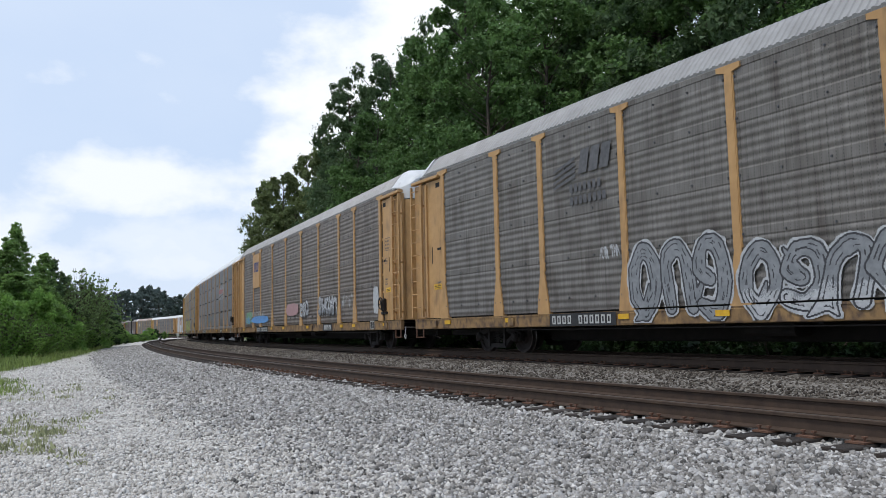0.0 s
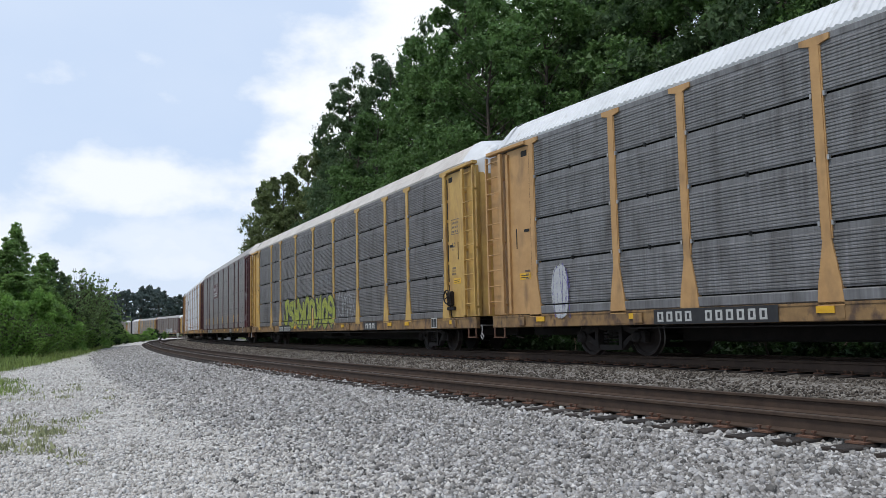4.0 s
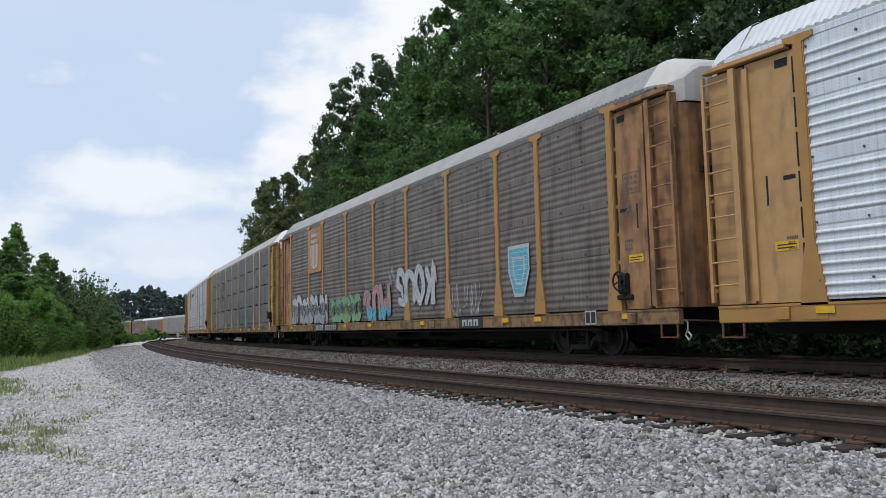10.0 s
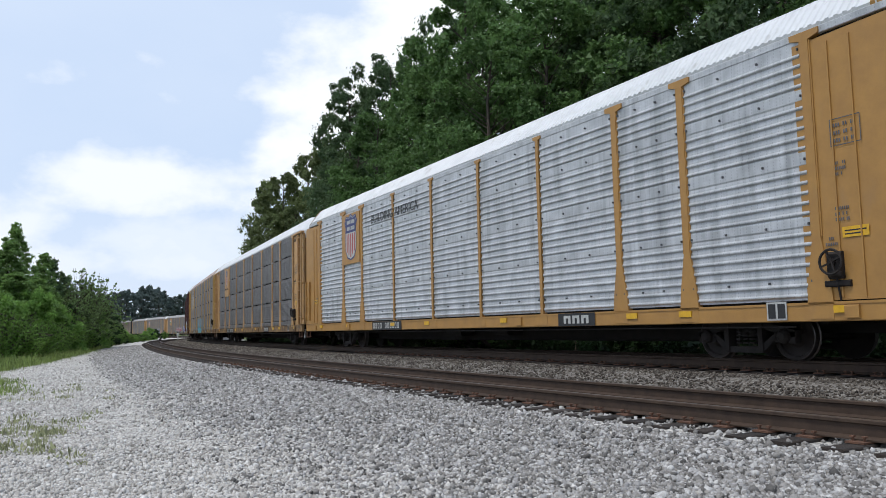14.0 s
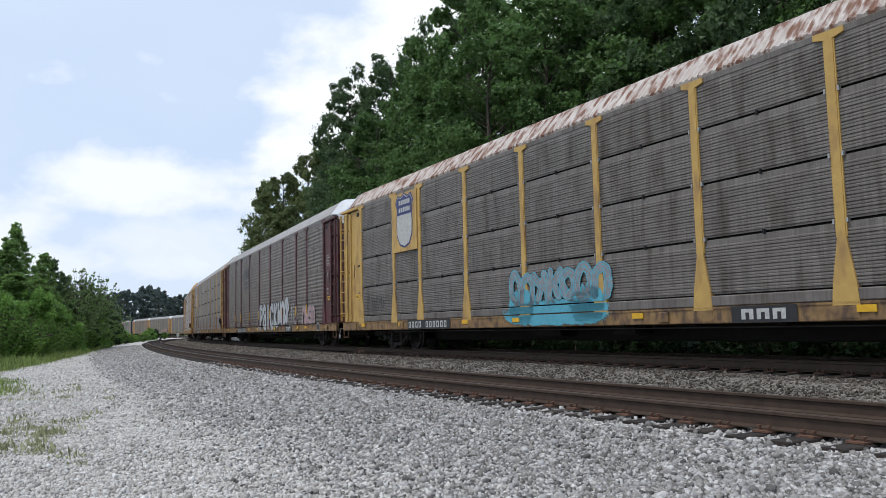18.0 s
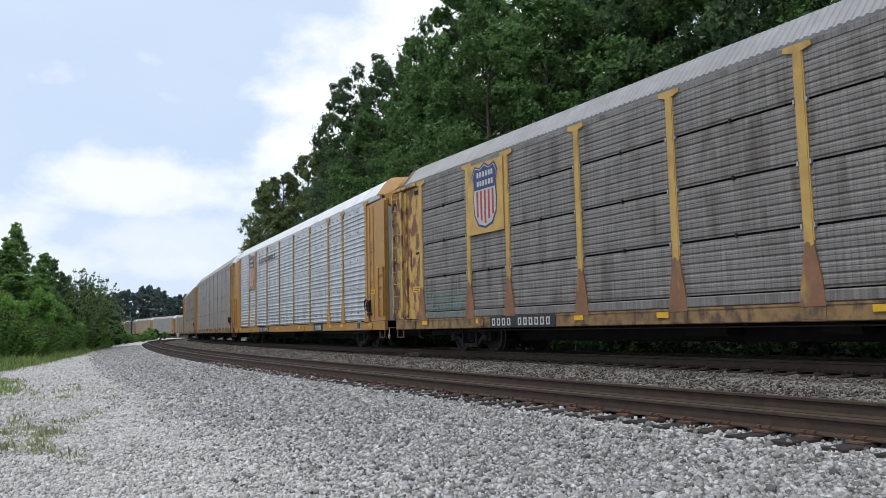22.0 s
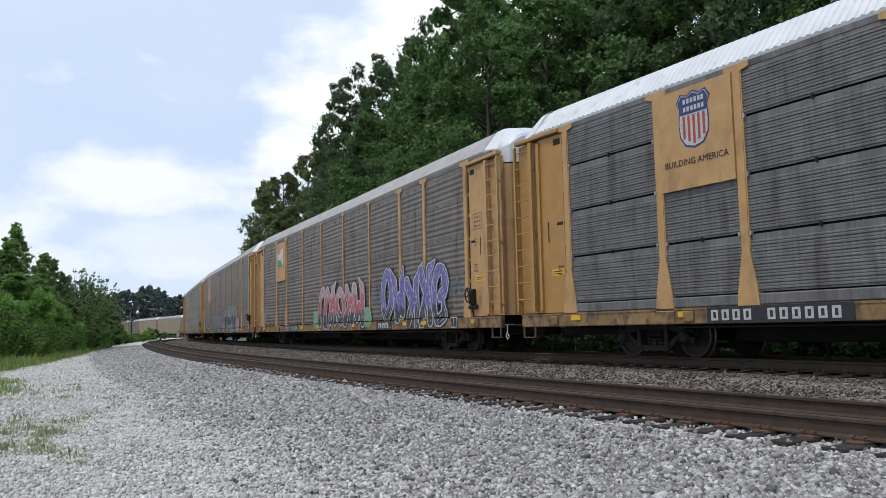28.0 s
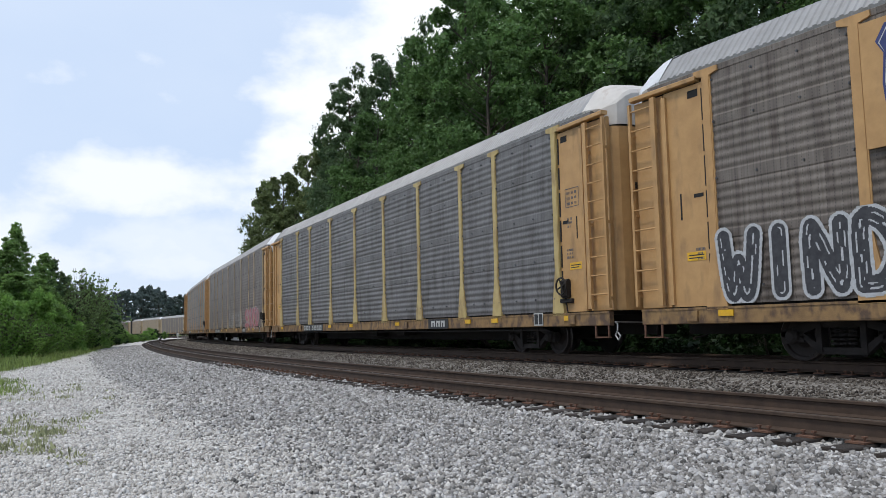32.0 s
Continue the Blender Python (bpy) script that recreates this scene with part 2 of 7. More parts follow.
PAINT = {
    "tan": mat("paint_tan", (0.50, 0.295, 0.122), (0.41, 0.235, 0.095), 2.5, 0.55, 0, 0.1, 50, (0.27, 0.16, 0.075), (0.8, 0.8, 0.3), (0.55, 0.75)),
    "orange": mat("paint_orange", (0.42, 0.225, 0.062), (0.35, 0.185, 0.055), 2.5, 0.5, 0, 0.1, 50, (0.34, 0.19, 0.07), (0.8, 0.8, 0.3), (0.58, 0.78)),
    "yellow": mat("paint_yellow", (0.54, 0.345, 0.10), (0.44, 0.27, 0.08), 2.5, 0.55, 0, 0.1, 50, (0.30, 0.17, 0.07), (0.8, 0.8, 0.3), (0.52, 0.74)),
    "grimy": mat("paint_grimy_yellow", (0.42, 0.275, 0.085), (0.32, 0.20, 0.065), 2.0, 0.65, 0, 0.1, 50, (0.16, 0.10, 0.05), (0.8, 0.8, 0.3), (0.48, 0.74)),
    "pale": mat("paint_pale_tan", (0.42, 0.33, 0.21), (0.34, 0.26, 0.16), 2.5, 0.6, 0, 0.1, 50, (0.22, 0.15, 0.09), (0.8, 0.8, 0.3), (0.5, 0.72)),
    "paleyellow": mat("paint_pale_yellow", (0.50, 0.385, 0.165), (0.41, 0.30, 0.12), 2.5, 0.55, 0, 0.1, 50, (0.24, 0.15, 0.07), (0.8, 0.8, 0.3), (0.5, 0.72)),
    "maroon": mat("paint_maroon", (0.105, 0.034, 0.036), (0.075, 0.027, 0.028), 3, 0.6, 0, 0.1, 50, (0.055, 0.03, 0.028), (0.8, 0.8, 0.3)),
    "rustyellow": mat("paint_peeling_yellow", (0.54, 0.345, 0.10), (0.44, 0.27, 0.08), 2.5, 0.6, 0, 0.1, 50, (0.17, 0.075, 0.042), (1.1, 1.1, 0.55), (0.46, 0.58)),
    "feet": mat("paint_rusted_feet", (0.25, 0.125, 0.065), (0.19, 0.095, 0.052), 3, 0.75, 0, 0.2, 50, (0.42, 0.27, 0.09), (0.8, 0.8, 0.3), (0.55, 0.72)),
    "rust": mat("paint_rusty", (0.40, 0.215, 0.09), (0.28, 0.145, 0.065), 3, 0.7, 0, 0.2, 50, (0.14, 0.075, 0.045), (0.8, 0.8, 0.3), (0.45, 0.65)),
    "sill": mat("paint_sill", (0.30, 0.182, 0.075), (0.19, 0.113, 0.05), 3, 0.65, 0, 0.2, 60, (0.10, 0.062, 0.04), (1.4, 0.8, 0.9), (0.47, 0.63)),
}
ROOF = {
    "white": mat("roof_white", (0.67, 0.68, 0.69), (0.57, 0.58, 0.59), 1.5, 0.55, 0.1, 0, 40, (0.4, 0.39, 0.37), (0.8, 0.8, 0.3), (0.6, 0.8)),
    "gray": mat("roof_gray", (0.33, 0.325, 0.32), (0.26, 0.255, 0.25), 1.5, 0.55, 0.2, 0, 40, (0.25, 0.24, 0.23), (0.8, 0.8, 0.3), (0.55, 0.75)),
    "cream": mat("roof_cream", (0.56, 0.53, 0.49), (0.46, 0.43, 0.40), 1.5, 0.6, 0, 0, 40, (0.36, 0.27, 0.22), (0.8, 0.8, 0.3), (0.6, 0.8)),
    "dirty": mat("roof_streaked", (0.46, 0.44, 0.43), (0.36, 0.34, 0.33), 2, 0.6, 0.1, 0, 40, (0.20, 0.16, 0.14), (1.6, 0.8, 0.3), (0.58, 0.72)),
    "rust": mat("roof_rusted", (0.58, 0.53, 0.49), (0.40, 0.33, 0.29), 2, 0.65, 0.1, 0, 40, (0.20, 0.10, 0.065), (1.6, 0.8, 0.3), (0.46, 0.6)),
}
GRAF = {
    "w": mat("spray_white", (0.50, 0.51, 0.52), (0.38, 0.39, 0.40), 14, 0.6, stain=(0.33, 0.325, 0.32), stain_scale=(1.5, 1.5, 4.0), stain_at=(0.5, 0.8)),
    "k": mat("spray_black", (0.03, 0.03, 0.035), (0.055, 0.055, 0.06), 9, 0.6),
    "b": mat("spray_blue", (0.12, 0.32, 0.62), (0.10, 0.22, 0.45), 7, 0.6),
    "c": mat("spray_cyan", (0.10, 0.40, 0.50), (0.08, 0.31, 0.40), 7, 0.6),
    "y": mat("spray_lime", (0.33, 0.36, 0.045), (0.24, 0.27, 0.04), 7, 0.6),
    "g": mat("spray_green", (0.20, 0.36, 0.20), (0.13, 0.26, 0.15), 7, 0.6),
    "p": mat("spray_purple", (0.16, 0.13, 0.36), (0.10, 0.09, 0.24), 7, 0.6),
    "r": mat("spray_red", (0.42, 0.10, 0.11), (0.28, 0.08, 0.085), 7, 0.6),
    "d": mat("spray_grey", (0.26, 0.27, 0.28), (0.18, 0.19, 0.2), 7, 0.6),
    "t": mat("spray_teal", (0.16, 0.27, 0.30), (0.11, 0.19, 0.22), 7, 0.6),
    "o": mat("spray_pink", (0.42, 0.25, 0.25), (0.32, 0.20, 0.20), 7, 0.6),
}


def leaf_mat(name, col, col2, island=0.4, through_light=0.45):
    m = mat(name, col, col2, 0.35, 0.55, island=island, spec=0.3)
    nt = m.node_tree
    b = nt.nodes["Principled BSDF"]
    src = b.inputs["Base Color"].links[0].from_socket
    tr = nt.nodes.new("ShaderNodeBsdfTranslucent")
    nt.links.new(src, tr.inputs["Color"])
    mx = nt.nodes.new("ShaderNodeMixShader")
    mx.inputs[0].default_value = through_light
    nt.links.new(b.outputs[0], mx.inputs[1])
    nt.links.new(tr.outputs[0], mx.inputs[2])
    nt.links.new(mx.outputs[0], nt.nodes["Material Output"].inputs["Surface"])
    return m


M["leaf_s"] = leaf_mat("leaf_spire", (0.235, 0.375, 0.115), (0.16, 0.265, 0.085), 0.35, 0.6)
M["leaf_v"] = leaf_mat("leaf_spray", (0.22, 0.33, 0.12), (0.145, 0.225, 0.085), 0.35, 0.5)
M["leaf_a"] = leaf_mat("leaf_broad", (0.126, 0.225, 0.069), (0.083, 0.152, 0.048), 0.35)
M["leaf_b"] = leaf_mat("leaf_dark", (0.115, 0.18, 0.08), (0.075, 0.125, 0.057), 0.35)
M["leaf_c"] = leaf_mat("leaf_bright", (0.23, 0.40, 0.085), (0.13, 0.25, 0.055), 0.35, 0.5)
# shade beneath train and trees darkened into this leaf colour
M["leaf_d"] = leaf_mat("leaf_undergrowth_shaded", (0.028, 0.062, 0.016), (0.013, 0.03, 0.009))
M["leaf_o"] = leaf_mat("leaf_olive", (0.18, 0.22, 0.085), (0.105, 0.14, 0.055))
# haze of the distance mixed into the far leaf colour
M["leaf_hazed"] = leaf_mat("leaf_hazed", (0.11, 0.145, 0.13), (0.08, 0.108, 0.098), 0.3, 0.2)
M["bark"] = mat("bark", (0.095, 0.075, 0.06), (0.05, 0.04, 0.033), 5, 0.9, 0, 0.8, 30)


def stone_mat(name, stops):
    """Crushed stone: each piece its own shade, with grain and dust."""
    m = mat(name, (1, 1, 1), (0.72, 0.72, 0.72), 45, 0.85, 0, 0.5, 180)
    nt = m.node_tree
    b = nt.nodes["Principled BSDF"]
    src = b.inputs["Base Color"].links[0].from_socket
    geo = nt.nodes.new("ShaderNodeNewGeometry")
    col = ramp_node(nt, geo.outputs["Random Per Island"], stops)
    mx = nt.nodes.new("ShaderNodeMix")
    mx.data_type, mx.blend_type = "RGBA", "MULTIPLY"
    mx.inputs["Factor"].default_value = 1.0
    nt.links.new(col, mx.inputs["A"])
    nt.links.new(src, mx.inputs["B"])
    nt.links.new(mx.outputs["Result"], b.inputs["Base Color"])
    return m


M["stone"] = stone_mat("limestone", [(0.0, (0.105, 0.099, 0.093)), (0.2, (0.245, 0.232, 0.216)), (0.45, (0.375, 0.355, 0.328)), (0.7, (0.42, 0.408, 0.398)), (1.0, (0.70, 0.68, 0.655))])
M["stone_pale"] = stone_mat("limestone_pale", [(0.0, (0.40, 0.375, 0.34)), (0.3, (0.59, 0.555, 0.51)), (0.7, (0.70, 0.67, 0.63)), (1.0, (0.84, 0.815, 0.78))])
M["stone_bed"] = stone_mat("ballast_stone", [(0.0, (0.045, 0.036, 0.029)), (0.4, (0.102, 0.084, 0.068)), (0.8, (0.162, 0.140, 0.117)), (1.0, (0.29, 0.265, 0.23))])
M["grass"] = leaf_mat("grass_blade", (0.24, 0.31, 0.09), (0.15, 0.21, 0.06))
M["weed"] = leaf_mat("dry_weed", (0.36, 0.37, 0.21), (0.26, 0.28, 0.15))


# ---- mesh helpers ----
def mesh_of(name, verts, faces, material, smooth=False, mats=None, idx=None):
    me = bpy.data.meshes.new(name)
    me.from_pydata([tuple(v) for v in verts], [], faces)
    for mm in ([material] if mats is None else mats):
        me.materials.append(mm)
    if idx is not None:
        me.polygons.foreach_set("material_index", idx)
    if smooth:
        me.polygons.foreach_set("use_smooth", [True] * len(me.polygons))
    me.update()
    return me


def part_me(name, me, parent, label="", loc=(0, 0, 0), rot=(0, 0, 0)):
    ob = new(name, me)
    ob.parent = parent
    ob.location, ob.rotation_euler = loc, rot
    if label:
        tagged(ob, label=label)
    return ob


def part(name, bm, material, parent, label=""):
    me = bpy.data.meshes.new(name)
    bm.to_mesh(me)
    bm.free()
    for mm in (material if isinstance(material, (list, tuple)) else [material]):
        me.materials.append(mm)
    return part_me(name, me, parent, label)


class Shape:
    """Collects boxes, prisms and bars into one mesh."""

    def __init__(self):
        self.v, self.f, self.i = [], [], []

    def poly(self, pts, faces, mi=0):
        n = len(self.v)
        self.v += [tuple(p) for p in pts]
        self.f += [tuple(n + k for k in fc) for fc in faces]
        self.i += [mi] * len(faces)
        return self

    def box(self, x0, x1, y0, y1, z0, z1, mi=0, cut=0.0):
        """A box with its long edges cut off by a chamfer."""
        if cut:
            ring = [(y0 + cut, z0), (y1 - cut, z0), (y1, z0 + cut), (y1, z1 - cut), (y1 - cut, z1), (y0 + cut, z1), (y0, z1 - cut), (y0, z0 + cut)]
            pts = [(x, y, z) for x in (x0, x1) for y, z in ring]
            fc = [(k, (k + 1) % 8, 8 + (k + 1) % 8, 8 + k) for k in range(8)] + [tuple(range(7, -1, -1)), tuple(range(8, 16))]
            return self.poly(pts, fc, mi)
        p = [(x, y, z) for x in (x0, x1) for y in (y0, y1) for z in (z0, z1)]
        return self.poly(p, [(0, 1, 3, 2), (4, 6, 7, 5), (0, 4, 5, 1), (2, 3, 7, 6), (0, 2, 6, 4), (1, 5, 7, 3)], mi)

    def prism(self, outline, y0, y1, mi=0):
        """Outline in x, z, anticlockwise seen from -y; pushed from y0 (front) to y1."""
        n = len(outline)
        p = [(x, y0, z) for x, z in outline] + [(x, y1, z) for x, z in outline]
        fc = [tuple(range(n)), tuple(range(2 * n - 1, n - 1, -1))] + [(k, n + k, n + (k + 1) % n, (k + 1) % n) for k in range(n)]
        return self.poly(p, fc, mi)

    def bar(self, a, b, r, sides=6, mi=0):
        a, b = Vector(a), Vector(b)
        d = (b - a).normalized()
        u = d.orthogonal().normalized()
        w = d.cross(u)
        pts = []
        for q in (a, b):
            for k in range(sides):
                t = 2 * math.pi * k / sides
                pts.append(q + (u * math.cos(t) + w * math.sin(t)) * r)
        fc = [(k, (k + 1) % sides, sides + (k + 1) % sides, sides + k) for k in range(sides)]
        fc += [tuple(range(sides - 1, -1, -1)), tuple(range(sides, 2 * sides))]
        return self.poly(pts, fc, mi)

    def lathe_y(self, cx, cz, prof, sides=28, mi=0):
        """Turned about an axle along y: prof is a list of (y, radius)."""
        pts = [(cx + r * math.cos(2 * math.pi * k / sides), y, cz + r * math.sin(2 * math.pi * k / sides)) for y, r in prof for k in range(sides)]
        fc = [(j * sides + k, j * sides + (k + 1) % sides, (j + 1) * sides + (k + 1) % sides, (j + 1) * sides + k)
              for j in range(len(prof) - 1) for k in range(sides)]
        fc += [tuple(range(sides - 1, -1, -1)), tuple((len(prof) - 1) * sides + k for k in range(sides))]
        return self.poly(pts, fc, mi)

    def mesh(self, name, *mats, smooth=False):
        me = mesh_of(name, self.v, self.f, None, smooth, mats, self.i)
        return me


# ---- ground ----

def ground_z(s, o):
    """Height of the ground by offset o from the train's track (towards the camera positive)."""
    z = np.interp(o, [-200, -60, -14, -7, -4.2, -2.3, 2.2, 3.4, NEAR_OFF - 2.0, NEAR_OFF - 1.4, NEAR_OFF + 1.25, NEAR_OFF + 1.6, NEAR_OFF + 4.2, NEAR_OFF + 8, 40, 300],
                  [0.4, 0.2, -0.5, -0.6, -0.25, RAIL_T - 0.24, RAIL_T - 0.24, RAIL_T - 0.42, RAIL_N - 0.25, RAIL_N - 0.24, RAIL_N - 0.24, RAIL_N - 0.255, 0.04, 0.0, -0.15, -0.4])
    return z


def axis(lo, hi, fine_lo, fine_hi, step, grow=1.22):
    a = list(np.arange(fine_lo, fine_hi + 1e-6, step))
    d = step
    while a[-1] < hi:
        d *= grow
        a.append(a[-1] + d)
    d = step
    while a[0] > lo:
        d *= grow
        a.insert(0, a[0] - d)
    return np.array(a)


def make_ground():
    sa = axis(-640, 855, -12, 60, 0.45, 1.12)
    oa = axis(-2600, 2600, -5.0, 18.0, 0.3, 1.3)
    ns, no = len(sa), len(oa)
    hx = np.interp(sa, LS, LX)
    hy = np.interp(sa, LS, LY)
    hh = np.interp(sa, LS, LH)
    # far from the line the rows run straight across, so that they never cross
    hmean = -0.62
    v = []
    rng = np.random.default_rng(3)
    for i in range(ns):
        near = np.clip(1 - (np.abs(oa) - 40) / 30, 0, 1)
        ang = hh[i] * near + hmean * (1 - near)
        x = hx[i] - np.cos(ang) * oa
        y = hy[i] + np.sin(ang) * oa
        z = ground_z(sa[i], oa) + rng.normal(0, 0.008, no) * (np.abs(oa) < 30)
        v.append(np.stack([x, y, z], 1))
    v = np.concatenate(v)
    f = [(i * no + j, i * no + j + 1, (i + 1) * no + j + 1, (i + 1) * no + j) for i in range(ns - 1) for j in range(no - 1)]
    # beyond the rows' ends a wide skirt closes the sheet
    me = mesh_of("ground", v, f, M_GROUND, True)
    # the material picks gravel or grass by the offset, kept as a vertex layer
    lay = me.attributes.new("offset", "FLOAT", "POINT")
    lay.data.foreach_set("value", np.tile(oa, ns))
    ob = new("ground", me)
    tagged(ob, "pale crushed limestone verge beside the tracks, grass beyond", "ground", kind="structure")
    far = Shape()
    R0 = 4500
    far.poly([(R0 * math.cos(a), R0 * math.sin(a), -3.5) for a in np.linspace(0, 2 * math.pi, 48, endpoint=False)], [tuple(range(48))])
    # far land takes the same haze-tinted colour
    tagged(new("distant_ground", far.mesh("distant_ground", M["leaf_hazed"])), "distant dark green land tinted with haze", "ground", kind="structure")


def ground_material():
    m = bpy.data.materials.new("gravel_and_grass")
    m.use_nodes = True
    nt = m.node_tree
    b = nt.nodes["Principled BSDF"]
    b.inputs["Roughness"].default_value = 0.9
    b.inputs["Specular IOR Level"].default_value = 0.2
    co = nt.nodes.new("ShaderNodeTexCoord")
    vo = nt.nodes.new("ShaderNodeTexVoronoi")
    vo.inputs["Scale"].default_value = 24
    nt.links.new(co.outputs["Object"], vo.inputs["Vector"])
    vo2 = nt.nodes.new("ShaderNodeTexVoronoi")
    vo2.inputs["Scale"].default_value = 24
    nt.links.new(co.outputs["Object"], vo2.inputs["Vector"])
    sep = nt.nodes.new("ShaderNodeSeparateColor")
    nt.links.new(vo.outputs["Color"], sep.inputs[0])
    lime = ramp_node(nt, sep.outputs[0], [(0.0, (0.31, 0.294, 0.27)), (0.5, (0.50, 0.477, 0.44)), (1.0, (0.71, 0.685, 0.645))])
    bed = ramp_node(nt, sep.outputs[0], [(0.0, (0.10, 0.09, 0.08)), (0.5, (0.19, 0.175, 0.155)), (1.0, (0.30, 0.28, 0.255))])
    fine_n = nt.nodes.new("ShaderNodeTexNoise")
    fine_n.inputs["Scale"].default_value, fine_n.inputs["Detail"].default_value = 0.9, 5
    nt.links.new(co.outputs["Object"], fine_n.inputs["Vector"])
    dust = nt.nodes.new("ShaderNodeMix")
    dust.data_type = "RGBA"
    fac = ramp_node(nt, fine_n.outputs["Fac"], [(0.45, (0, 0, 0)), (0.7, (0.55, 0.55, 0.55))])
    nt.links.new(fac, dust.inputs["Factor"])
    nt.links.new(lime, dust.inputs["A"])
    dust.inputs["B"].default_value = (0.57, 0.543, 0.505, 1)
    gn = nt.nodes.new("ShaderNodeTexNoise")
    gn.inputs["Scale"].default_value, gn.inputs["Detail"].default_value = 6, 6
    nt.links.new(co.outputs["Object"], gn.inputs["Vector"])
    grass = ramp_node(nt, gn.outputs["Fac"], [(0.35, (0.06, 0.085, 0.025)), (0.7, (0.14, 0.17, 0.05))])
    at = nt.nodes.new("ShaderNodeAttribute")
    at.attribute_name = "offset"
    wob = nt.nodes.new("ShaderNodeTexNoise")
    wob.inputs["Scale"].default_value, wob.inputs["Detail"].default_value = 0.5, 6
    nt.links.new(co.outputs["Object"], wob.inputs["Vector"])
    madd = nt.nodes.new("ShaderNodeMath")
    madd.operation = "MULTIPLY_ADD"
    nt.links.new(wob.outputs["Fac"], madd.inputs[0])
    madd.inputs[1].default_value = 4.0
    nt.links.new(at.outputs["Fac"], madd.inputs[2])
    half = nt.nodes.new("ShaderNodeMapRange")
    half.inputs["From Min"].default_value, half.inputs["From Max"].default_value = GRASS_FROM + 1.6, GRASS_FROM + 2.6
    nt.links.new(madd.outputs[0], half.inputs["Value"])
    inner = nt.nodes.new("ShaderNodeMapRange")
    inner.inputs["From Min"].default_value, inner.inputs["From Max"].default_value = NEAR_OFF - 0.4, NEAR_OFF + 0.4
    nt.links.new(at.outputs["Fac"], inner.inputs["Value"])
    back = nt.nodes.new("ShaderNodeMapRange")
    back.inputs["From Min"].default_value, back.inputs["From Max"].default_value = -5.5, -4.5
    nt.links.new(at.outputs["Fac"], back.inputs["Value"])
    m1 = nt.nodes.new("ShaderNodeMix"); m1.data_type = "RGBA"
    nt.links.new(inner.outputs[0], m1.inputs["Factor"]); nt.links.new(bed, m1.inputs["A"]); nt.links.new(dust.outputs["Result"], m1.inputs["B"])
    m2 = nt.nodes.new("ShaderNodeMix"); m2.data_type = "RGBA"
    nt.links.new(half.outputs[0], m2.inputs["Factor"]); nt.links.new(m1.outputs["Result"], m2.inputs["A"]); nt.links.new(grass, m2.inputs["B"])
    m3 = nt.nodes.new("ShaderNodeMix"); m3.data_type = "RGBA"
    nt.links.new(back.outputs[0], m3.inputs["Factor"]); nt.links.new(grass, m3.inputs["A"]); nt.links.new(m2.outputs["Result"], m3.inputs["B"])
    mid = nt.nodes.new("ShaderNodeTexNoise")
    mid.inputs["Scale"].default_value, mid.inputs["Detail"].default_value, mid.inputs["Roughness"].default_value = 3.5, 8, 0.85
    nt.links.new(co.outputs["Object"], mid.inputs["Vector"])
    mr = nt.nodes.new("ShaderNodeMapRange")
    mr.inputs["From Min"].default_value, mr.inputs["From Max"].default_value = 0.3, 0.7
    mr.inputs["To Min"].default_value, mr.inputs["To Max"].default_value = 0.55, 1.35
    nt.links.new(mid.outputs["Fac"], mr.inputs["Value"])
    hv = nt.nodes.new("ShaderNodeHueSaturation")
    nt.links.new(mr.outputs[0], hv.inputs["Value"])
    nt.links.new(m3.outputs["Result"], hv.inputs["Color"])
    nt.links.new(hv.outputs["Color"], b.inputs["Base Color"])
    bp = nt.nodes.new("ShaderNodeBump")
    bp.inputs["Strength"].default_value, bp.inputs["Distance"].default_value = 1.0, 0.03
    bp.invert = True
    nt.links.new(vo2.outputs["Distance"], bp.inputs["Height"])
    nt.links.new(bp.outputs[0], b.inputs["Normal"])
    return m


GRASS_FROM = 14.5
M_GROUND = ground_material()
make_ground()


